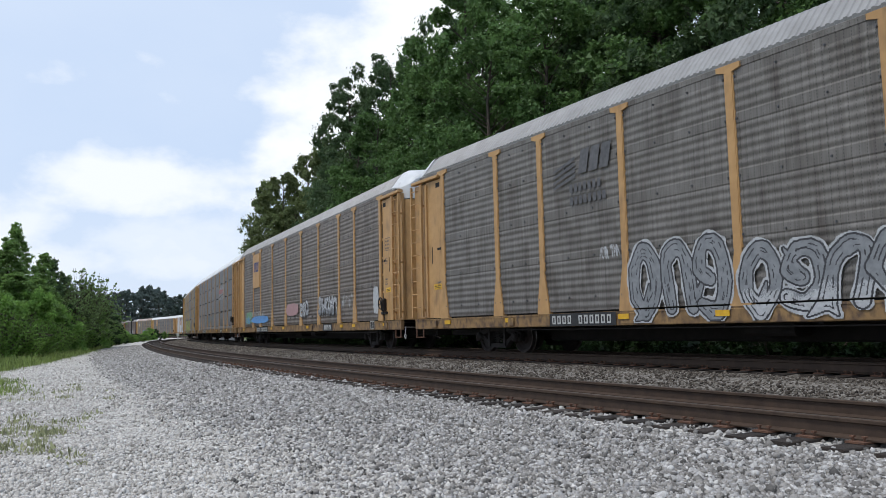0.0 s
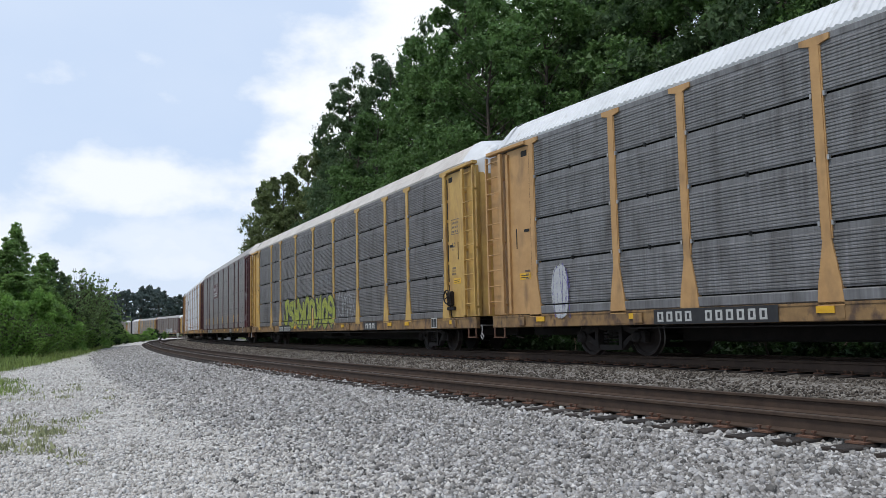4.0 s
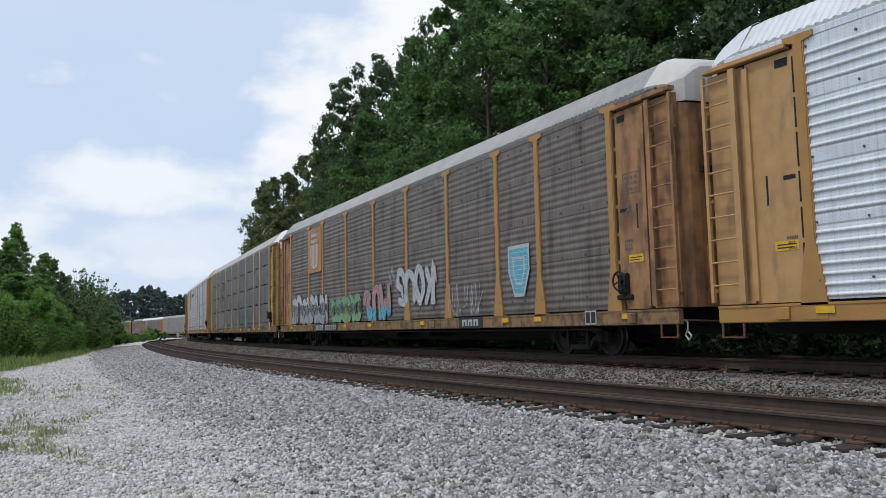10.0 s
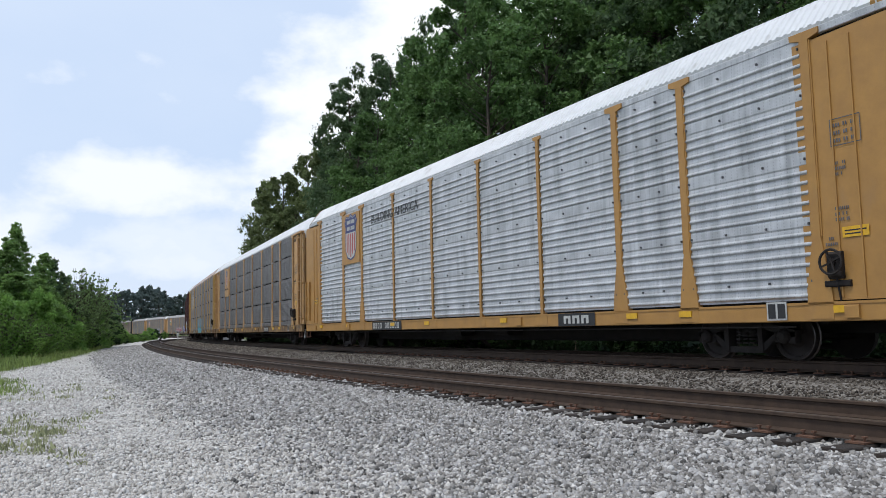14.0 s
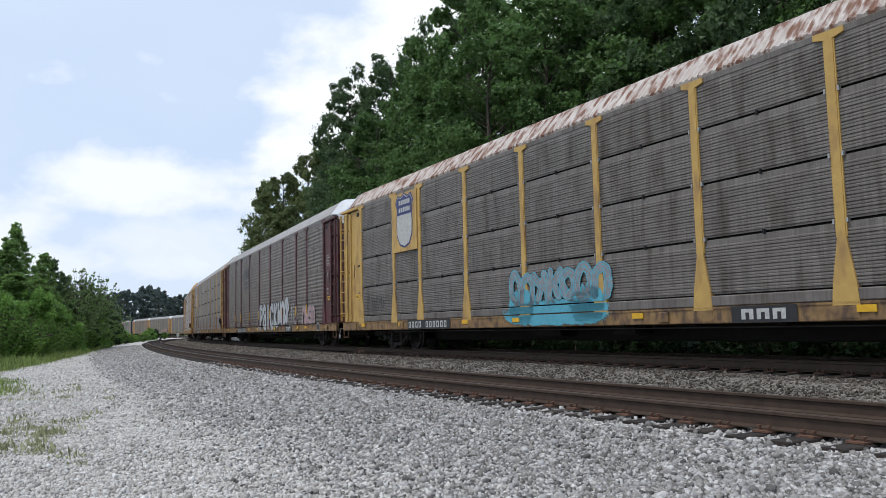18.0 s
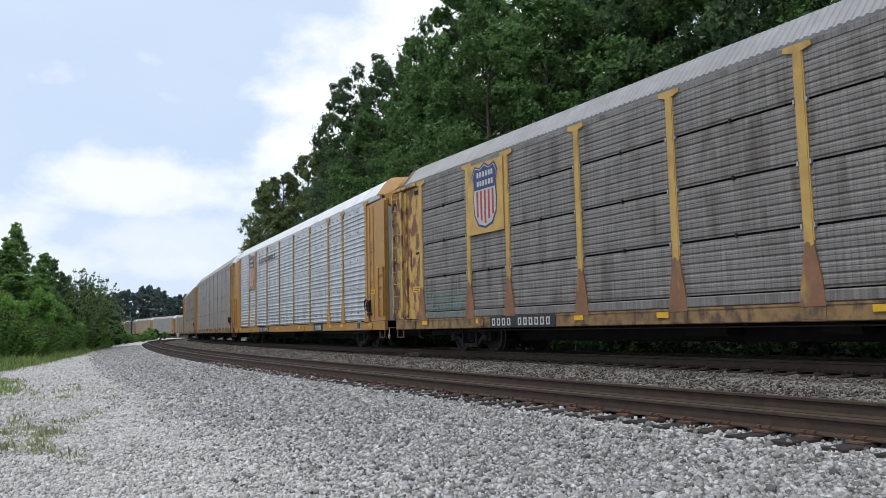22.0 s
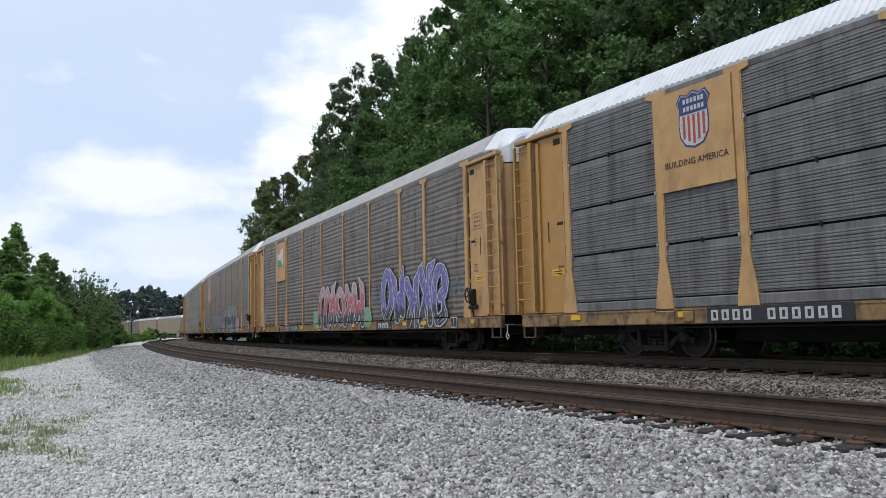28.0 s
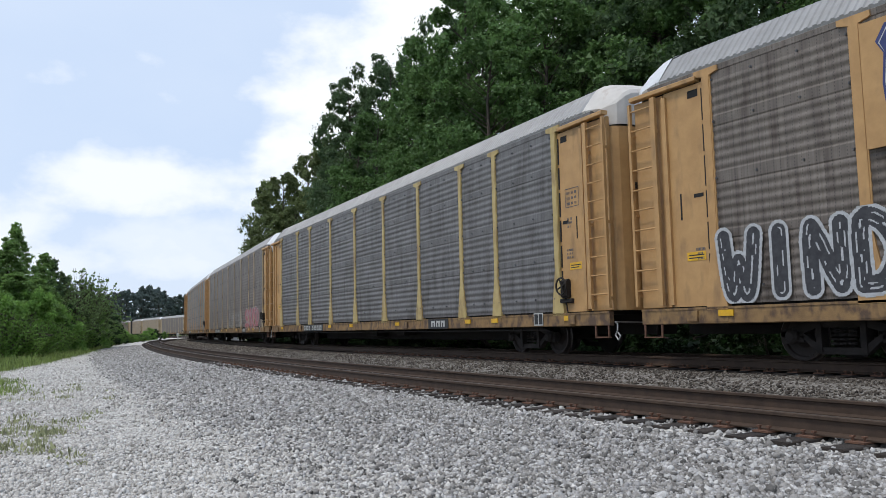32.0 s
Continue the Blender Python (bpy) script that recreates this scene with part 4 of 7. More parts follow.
def wheelset_mesh():
    def make():
        sh = Shape()
        sh.lathe_y(0, 0, [(-1.0, 0.08), (1.0, 0.08)], 12)
        for sgn in (-1, 1):
            prof = [(0.70, 0.14), (0.69, 0.36), (0.685, 0.445), (0.71, 0.45), (0.72, 0.425), (0.82, 0.42), (0.825, 0.405), (0.80, 0.36), (0.765, 0.34), (0.76, 0.2), (0.80, 0.14)]
            if sgn < 0:
                prof = [(-y, r) for y, r in prof[::-1]]
            n0 = len(sh.i)
            sh.lathe_y(0, 0, prof, 30)
            for q in range(len(prof) - 1):
                if min(prof[q][1], prof[q + 1][1]) > 0.40:
                    for k in range(30):
                        sh.i[n0 + q * 30 + k] = 1
        return sh.mesh("wheelset", M["wheel"], M["tread"])
    return cached("wheelset", make)


def coupler_mesh():
    def make():
        sh = Shape()
        sh.box(13.5, 14.05, -0.09, 0.09, 0.76, 0.92, 0, 0.02)
        sh.prism([(14.0, 0.70), (14.22, 0.70), (14.30, 0.78), (14.30, 0.98), (14.0, 0.98)], -0.17, 0.12)
        sh.bar((13.9, -0.3, 0.7), (13.95, -0.34, 0.42), 0.022)
        sh.bar((13.95, -0.34, 0.42), (14.25, -0.3, 0.36), 0.022)
        sh.bar((13.7, -1.35, 0.72), (13.7, -0.2, 0.66), 0.015)
        return sh.mesh("coupler", M["truck"])
    return cached("coupler", make)


def cut_lever_mesh():
    def make():
        sh = Shape()
        pts = [(13.86, -1.40, 0.74), (13.98, -1.42, 0.70), (14.0, -1.44, 0.56), (13.94, -1.45, 0.46), (14.03, -1.45, 0.36), (14.10, -1.45, 0.44), (14.02, -1.45, 0.52)]
        for p0, p1 in zip(pts, pts[1:]):
            sh.bar(p0, p1, 0.016, 6)
        sh.bar((13.86, -1.40, 0.74), (13.86, -0.2, 0.70), 0.016, 6)
        return sh.mesh("cut_lever", M["bolt"])
    return cached("cutlever", make)


def step_mesh(pm):
    def make():
        sh = Shape()
        for x in (-0.22, 0.22):
            sh.box(x - 0.018, x + 0.018, -1.55, -1.52, 0.42, 0.68)
        sh.box(-0.24, 0.24, -1.56, -1.48, 0.405, 0.43)
        return sh.mesh("stirrup_step", pm)
    return cached(("step", pm.name), make)


def brake_mesh():
    def make():
        sh = Shape()
        sh.box(-0.11, 0.13, -1.62, -1.5, 1.30, 1.72, 0, 0.04)
        sh.bar((0, -1.66, 1.56), (0, -1.58, 1.56), 0.05, 8)
        ring = [(0.19 * math.cos(a * math.pi / 8), -1.68, 1.56 + 0.19 * math.sin(a * math.pi / 8)) for a in range(17)]
        for p0, p1 in zip(ring, ring[1:]):
            sh.bar(p0, p1, 0.022, 5)
        for a in range(0, 16, 4):
            sh.bar((0, -1.66, 1.56), ring[a + 1], 0.018, 4)
        sh.bar((0.02, -1.58, 1.32), (0.04, -1.54, 0.95), 0.016)
        sh.box(-0.2, 0.24, -1.58, -1.5, 1.18, 1.28, 0, 0.02)
        return sh.mesh("hand_brake", M["truck"])
    return cached("brake", make)


def flat_mesh(key, polys, mats):
    """Flat paint shapes: a list of (outline in x, z; material index; lift)."""
    def make():
        v, f, mi = [], [], []
        for ol, m, lift in polys:
            n = len(v)
            v += [(x, -lift, z) for x, z in ol]
            f.append(tuple(range(n, n + len(ol))))
            mi.append(m)
        return mesh_of(key[0] if isinstance(key, tuple) else key, v, f, None, False, mats, mi)
    return cached(("flat", key), make)


def rect(x0, x1, z0, z1):
    return [(x0, z0), (x1, z0), (x1, z1), (x0, z1)]


def bars_polys(x0, z0, h, pattern, m=1, lift=0.004, w=0.62):
    """Upright marks standing for a run of characters; a space leaves a gap."""
    out, x = [], x0
    for ch in pattern:
        if ch == "x":
            out.append((rect(x, x + h * w * 0.66, z0, z0 + h), m, lift))
        x += h * w
    return out, x - x0


def number_board(car, x, light, width=2.8):
    """Black board on the sill with two runs of white marks."""
    h = 0.19
    polys = [(rect(-width / 2, width / 2, -0.145, 0.145), 0, 0.0)]
    for x0, run in ((-width / 2 + 0.10, "xxxx"), (-width / 2 + 0.10 + width * 0.42, "xxxxxx")):
        for k in range(len(run)):
            c = x0 + k * width * 0.083
            polys.append((rect(c, c + width * 0.055, -h / 2, h / 2), 1, 0.004))
            polys.append((rect(c + width * 0.017, c + width * 0.038, -h * 0.30, h * 0.30), 0, 0.006))
    me = flat_mesh(("number_board", width, light), polys, [M["black"], M["white"]])
    part_me("number_board", me, car, "black board with white marks", (x, -1.568, 0.81))


def small_marks(car, x, z, rows, col, key, closed=False):
    rng = random.Random(key)
    polys = []
    for r in range(rows):
        n = rng.randint(5, 9)
        polys += bars_polys(-0.2, -r * 0.085, 0.05, "".join(rng.choice("xxxx ") for _ in range(n)), 0, 0.0)[0]
    tagged(part_me("stencil_mark", flat_mesh(("stencil_mark", key, col), polys, [M[col]]), car, "", (x, -1.546 if closed else -1.506, z)), kind="stuff")


def shield_polys(striped):
    ol = [(0.0, -0.78), (0.30, -0.70), (0.47, -0.45), (0.50, -0.1), (0.46, 0.30), (0.56, 0.48), (0.42, 0.70), (0.2, 0.64), (0.0, 0.74), (-0.2, 0.64), (-0.42, 0.70), (-0.56, 0.48), (-0.46, 0.30), (-0.50, -0.1), (-0.47, -0.45), (-0.30, -0.70)]
    big = [(x * 1.08, z * 1.07) for x, z in ol]
    polys = [(big, 0, 0.0), ([(x, z) for x, z in ol], 1, 0.004)]
    polys.append(([(0.465, 0.14), (0.46, 0.30), (0.54, 0.48), (0.41, 0.68), (0.2, 0.62), (0.0, 0.71), (-0.2, 0.62), (-0.41, 0.68), (-0.54, 0.48), (-0.46, 0.30), (-0.465, 0.14)], 0, 0.008))
    for z in (0.44, 0.22):
        polys += [(rect(x, x + 0.09, z, z + 0.13), 1, 0.012) for x in (-0.34, -0.21, -0.08, 0.05, 0.18, 0.30)]
    if striped:
        for k in range(5):
            x = -0.38 + k * 0.175
            lo = -0.72 + abs(x + 0.04) * 0.55
            polys.append((rect(x, x + 0.085, lo, 0.10), 2, 0.008))
    return polys


def logo_sign(car, kind, bay_x, bay_w, z, post, size=1.0, words=False):
    if kind in ("shield", "shield_white", "shield_faded", "square", "flag"):
        w = bay_w - 0.2
        sg = Shape()
        hgt = 1.92
        sg.box(-w / 2, w / 2, -0.045, 0.0, -hgt / 2, hgt / 2)
        sign = part_me("sign_panel", cached(("signpanel", round(w, 2), post.name), lambda: sg.mesh("sign_panel", post)), car, "painted square sign panel", (bay_x, -1.545, z))
        if kind.startswith("shield"):
            me = flat_mesh(("emblem", kind), shield_polys(kind != "shield_white"), [PAINT["rust"], M["white"], PAINT["orange"]] if kind == "shield_faded" else [M["navy"], M["white"], M["red"]])
            sc = size
            e = part_me("emblem", me, sign, "shield-shaped emblem in blue, white and red", (0, -0.05, 0.34 if words else 0.08))
            if words:
                part_me("slogan", slogan_mesh("BUILDING AMERICA", 0.17), sign, "black painted words", (0, -0.052, -0.46), (math.pi / 2, 0, 0))
            e.scale = (sc, 1, sc)
        elif kind == "square":
            polys = [([(x, -0.22), (x + 0.13, -0.22), (x + 0.23, 0.22), (x + 0.10, 0.22)], 0, 0.0) for x in (-0.48, -0.28, -0.08, 0.12, 0.32)]
            polys += [(rect(-0.40, 0.02, 0.14, 0.22), 0, 0.004), (rect(0.0, 0.44, -0.22, -0.14), 0, 0.004)]
            part_me("emblem", flat_mesh(("emblem", kind), polys, [M["navy"]]), sign, "dark looping emblem", (0, -0.05, 0.22)).scale = (1.25, 1, 1.25)
        else:
            polys = [(rect(-0.62, 0.62, -0.42, 0.62), 3, 0.0), ([(-0.62, -0.42), (0.62, -0.42), (0.05, 0.02), (-0.62, 0.05)], 1, 0.004), ([(-0.62, 0.62), (0.2, 0.62), (-0.1, 0.25), (-0.62, 0.3)], 0, 0.004)]
            polys += [([(x, -0.05), (x + 0.13, -0.05), (x + 0.21, 0.33), (x + 0.08, 0.33)], 2, 0.008) for x in (-0.42, -0.12, 0.18)]
            polys.append((rect(-0.48, 0.0, 0.26, 0.35), 2, 0.010))
            part_me("emblem", flat_mesh(("emblem", kind), polys, [GRAF["o"], M["sign_green"], M["white_bright"], M["sign_pink"]]), sign, "faded red, green and white emblem", (0, -0.05, 0.12)).scale = (0.8, 1, 0.85)
    elif kind in ("bars", "ghost"):
        mt = M["black"] if kind == "bars" else M["ghost"]
        polys = [([(-0.62, 0.15 - k * 0.09), (-0.05, 0.28 - k * 0.09), (-0.05, 0.34 - k * 0.09), (-0.60, 0.19 - k * 0.09)], 0, 0.0) for k in range(4)]
        polys += [([(x, 0.05), (x + 0.2, 0.05), (x + 0.29, 0.42), (x + 0.09, 0.42)], 0, 0) for x in (0.02, 0.27, 0.52)]
        for r in range(2 if kind == "ghost" else 1):
            polys += bars_polys(-0.2 if kind == "ghost" else -0.6, -0.22 - r * 0.2, 0.13, "xxxxxxx" if r == 0 and kind == "ghost" else "xxxxxxxx", 0, 0.0, 0.85)[0]
        polys = [([(a * 1.45, b * 1.45) for a, b in ol], q, l) for ol, q, l in polys]
        part_me("emblem", flat_mesh(("emblem", kind), polys, [mt]), car, "dark slanted stripe emblem painted on the side", (bay_x, -1.562, z))
    elif kind == "slant":
        polys = [([(x, -0.14), (x + 0.10, -0.14), (x + 0.18, 0.14 + up), (x + 0.08, 0.14 + up)], 0, 0.0) for x, up in ((-1.1, 0.05), (-0.82, 0), (-0.55, 0), (-0.27, 0), (0.02, 0), (0.2, 0), (0.38, 0), (0.66, 0), (0.9, 0))]
        polys += [(rect(-1.0, -0.75, 0.14, 0.19), 0, 0.004), (rect(-0.8, -0.5, -0.02, 0.03), 0, 0.004), (rect(0.05, 0.5, 0.09, 0.14), 0, 0.004), (rect(0.66, 0.85, -0.14, -0.09), 0, 0.004)]
        part_me("emblem", flat_mesh(("emblem", kind), polys, [M["ghost"]]), car, "dark slanted marks painted on the side", (bay_x, -1.562, z))
    elif kind == "wheel":
        w = bay_w - 0.12
        polys = [(rect(-w / 2, w / 2, -0.42, 0.42), 0, 0.0)]
        polys += [(rect(-w / 2 + 0.05, w * 0.28, -0.30, -0.23), 1, 0.004), (rect(-w / 2 + 0.05, w * 0.28, -0.17, -0.10), 1, 0.004)]
        for k in range(9):
            a0, a1 = math.radians(-60 + k * 30), math.radians(-60 + k * 30 + 31)
            for r0, r1 in ((0.13, 0.2), (0.26, 0.34)):
                polys.append(([(w * 0.28 + r1 * math.cos(a0), 0.05 + r1 * math.sin(a0)), (w * 0.28 + r1 * math.cos(a1), 0.05 + r1 * math.sin(a1)),
                               (w * 0.28 + r0 * math.cos(a1), 0.05 + r0 * math.sin(a1)), (w * 0.28 + r0 * math.cos(a0), 0.05 + r0 * math.sin(a0))], 1, 0.004))
        polys += bars_polys(-w / 2 + 0.08, 0.02, 0.2, "xxxxxxx", 1, 0.004, 0.95)[0]
        polys = [([(a, b * 1.3) for a, b in ol], k, l) for ol, k, l in polys]
        part_me("emblem", flat_mesh(("emblem", kind), polys, [PAINT["maroon"], M["white"]]), car, "maroon band with a white wheel emblem", (bay_x, -1.56, z))
    elif kind == "redbar":
        w = bay_w - 0.1
        polys = [(rect(-w / 2, w / 2, -0.45, 0.45), 1, 0.0)]
        x = -w / 2 + 0.1
        for k in range(4):
            polys.append(([(x, 0.0), (x + 0.42, 0.02), (x + 0.52, 0.30), (x + 0.10, 0.28)], 0, 0.004))
            polys.append((rect(x + 0.2, x + 0.36, 0.1, 0.19), 1, 0.008))
            x += 0.52
        polys.append(([(-w / 2, -0.3), (w / 2 - 0.1, -0.05), (w / 2 - 0.1, -0.12), (-w / 2, -0.2)], 2, 0.004))
        part_me("emblem", flat_mesh(("emblem", kind), polys, [M["red"], PANEL["mid"], M["black"]]), car, "pale panel with red slanted block emblem", (bay_x, -1.56, z))


def wander(rng):
    """A smooth wandering stroke through a unit box: hooks, curls and spikes with no letter in it."""
    n = rng.randint(4, 6)
    pts = [(rng.uniform(-0.15, 1.15), (0.08 if (k + n) % 2 else 0.92) + rng.uniform(-0.12, 0.12) if rng.random() < 0.7 else rng.uniform(0.2, 0.8)) for k in range(n)]
    pts.sort(key=lambda p: p[0] + rng.uniform(-0.35, 0.35))
    out = []
    for k in range(len(pts) - 1):
        p0, p1, p2, p3 = pts[max(k - 1, 0)], pts[k], pts[k + 1], pts[min(k + 2, len(pts) - 1)]
        for q in range(4):
            t = q / 4
            out.append(tuple(0.5 * (2 * p1[a] + (p2[a] - p0[a]) * t + (2 * p0[a] - 5 * p1[a] + 4 * p2[a] - p3[a]) * t * t + (3 * p1[a] - p0[a] - 3 * p2[a] + p3[a]) * t ** 3) for a in (0, 1)))
    out.append(pts[-1])
    return out


FORMS = [
    [[(0.05, 0.0), (0.05, 0.75), (0.3, 1.0), (0.6, 0.95), (0.85, 0.7), (0.85, 0.0)]],
    [[(0.45, 0.0), (0.08, 0.25), (0.05, 0.7), (0.4, 1.0), (0.8, 0.8), (0.88, 0.35), (0.45, 0.0)]],
    [[(0.8, 0.1), (0.3, 0.0), (0.05, 0.4), (0.25, 0.9), (0.7, 0.95), (0.85, 0.6), (0.5, 0.45)]],
    [[(0.1, 1.0), (0.2, 0.1), (0.5, 0.5), (0.8, 0.0), (0.92, 1.0)]],
    [[(0.0, 0.15), (0.45, 0.0), (0.5, 0.5), (0.2, 0.9), (0.7, 1.0), (0.95, 0.6)]],
    [[(0.1, 0.0), (0.15, 1.0)], [(0.15, 0.55), (0.6, 0.7), (0.9, 1.0)], [(0.4, 0.6), (0.85, 0.0)]],
    [[(0.9, 0.95), (0.3, 0.95), (0.1, 0.6), (0.6, 0.5), (0.85, 0.2), (0.5, 0.0), (0.0, 0.05)]],
]
LETTERS = {
    "P": [[(0.1, 0.0), (0.1, 1.0)], [(0.1, 0.97), (0.6, 1.0), (0.9, 0.75), (0.6, 0.48), (0.1, 0.42)]],
    "A": [[(0.05, 0.75), (0.35, 1.0), (0.7, 0.9), (0.85, 0.6), (0.85, 0.0)], [(0.85, 0.5), (0.4, 0.52), (0.1, 0.25), (0.4, 0.0), (0.85, 0.12)]],
    "I": [[(0.45, 0.0), (0.45, 1.0)]],
    "C": [[(0.9, 0.8), (0.6, 1.0), (0.25, 0.9), (0.08, 0.5), (0.25, 0.1), (0.6, 0.0), (0.9, 0.2)]],
    "K": [[(0.1, 0.0), (0.1, 1.0)], [(0.85, 1.0), (0.2, 0.45), (0.95, 0.0)]],
    "W": [[(0.0, 1.0), (0.15, 0.1), (0.32, 0.0), (0.45, 0.55), (0.6, 0.0), (0.78, 0.1), (0.95, 1.0)]],
    "N": [[(0.08, 0.0), (0.1, 1.0), (0.8, 0.02), (0.85, 1.0)]],
    "D": [[(0.1, 0.0), (0.1, 1.0), (0.6, 0.95), (0.9, 0.5), (0.6, 0.05), (0.1, 0.0)]],
    "Y": [[(0.0, 1.0), (0.45, 0.5), (0.95, 1.0)], [(0.45, 0.5), (0.5, 0.0)]],
}


def dense(pts, k=3):
    """Smooth line through the points."""
    if len(pts) < 3:
        (x0, z0), (x1, z1) = pts
        return [(x0 + (x1 - x0) * q / 6, z0 + (z1 - z0) * q / 6) for q in range(7)]
    out = []
    for i in range(len(pts) - 1):
        p0, p1, p2, p3 = pts[max(i - 1, 0)], pts[i], pts[i + 1], pts[min(i + 2, len(pts) - 1)]
        for q in range(k):
            t = q / k
            h1, h2, h3, h4 = 2 * t ** 3 - 3 * t * t + 1, t ** 3 - 2 * t * t + t, 3 * t * t - 2 * t ** 3, t ** 3 - t * t
            out.append(tuple(h1 * p1[a] + h2 * 0.5 * (p2[a] - p0[a]) + h3 * p2[a] + h4 * 0.5 * (p3[a] - p1[a]) for a in (0, 1)))
    out.append(pts[-1])
    return out


CELL_X, CELL_Z = 0.013, 0.017


class Spray:
    """A wall area of fine cells on which paint is laid coat by coat; rows of equal colour become one strip each."""

    def __init__(self, width, height, seed):
        self.x = np.arange(-width / 2, width / 2, CELL_X)
        self.z = np.arange(0.0, height, CELL_Z)
        self.X, self.Z = np.meshgrid(self.x, self.z)
        self.c = np.full(self.X.shape, -1, np.int8)
        rng = np.random.default_rng(seed)
        self.rag = np.zeros(self.X.shape)
        for k in range(4):
            fx, fz, p, q = rng.uniform(3, 16), rng.uniform(3, 16), rng.uniform(0, 6.3), rng.uniform(0, 6.3)
            self.rag += np.sin(self.X * fx + p + 1.5 * np.sin(self.Z * fz + q)) * 0.25
        self.grain = rng.random(self.X.shape)

    def field(self, strokes):
        """Signed distance to strokes, each a list of (x, z, radius)."""
        d = np.full(self.X.shape, 9.0)
        for st in strokes:
            for (x0, z0, r0), (x1, z1, r1) in zip(st, st[1:]):
                lo, hi = min(x0, x1) - 0.75, max(x0, x1) + 0.75
                i, j = np.searchsorted(self.x, lo), np.searchsorted(self.x, hi)
                X, Z = self.X[:, i:j], self.Z[:, i:j]
                dx, dz = x1 - x0, z1 - z0
                t = np.clip(((X - x0) * dx + (Z - z0) * dz) / (dx * dx + dz * dz + 1e-9), 0, 1)
                q = np.hypot(X - x0 - t * dx, Z - z0 - t * dz) - (r0 + (r1 - r0) * t)
                d[:, i:j] = np.minimum(d[:, i:j], q)
        return d

    def coat(self, mask, m):
        self.c[mask] = m

    def mesh(self, mats, joints):
        """joints: heights of the open gaps between sheets, which take no paint."""
        v, f, mi = [], [], []
        for r in range(self.c.shape[0]):
            row = self.c[r]
            if any(abs(float(self.z[r]) + 0.008 - q) < 0.018 for q in joints):
                continue
            cut = np.flatnonzero(np.diff(row)) + 1
            for i, j in zip(np.r_[0, cut], np.r_[cut, len(row)]):
                if row[i] < 0:
                    continue
                n = len(v)
                x0, x1, z0 = float(self.x[i]), float(self.x[j - 1]) + CELL_X, float(self.z[r])
                v += [(x0, 0, z0), (x1, 0, z0), (x1, 0, z0 + CELL_Z), (x0, 0, z0 + CELL_Z)]
                f.append((n, n + 1, n + 2, n + 3))
                mi.append(int(row[i]))
        return mesh_of("graffiti", v, f, None, False, mats, mi)


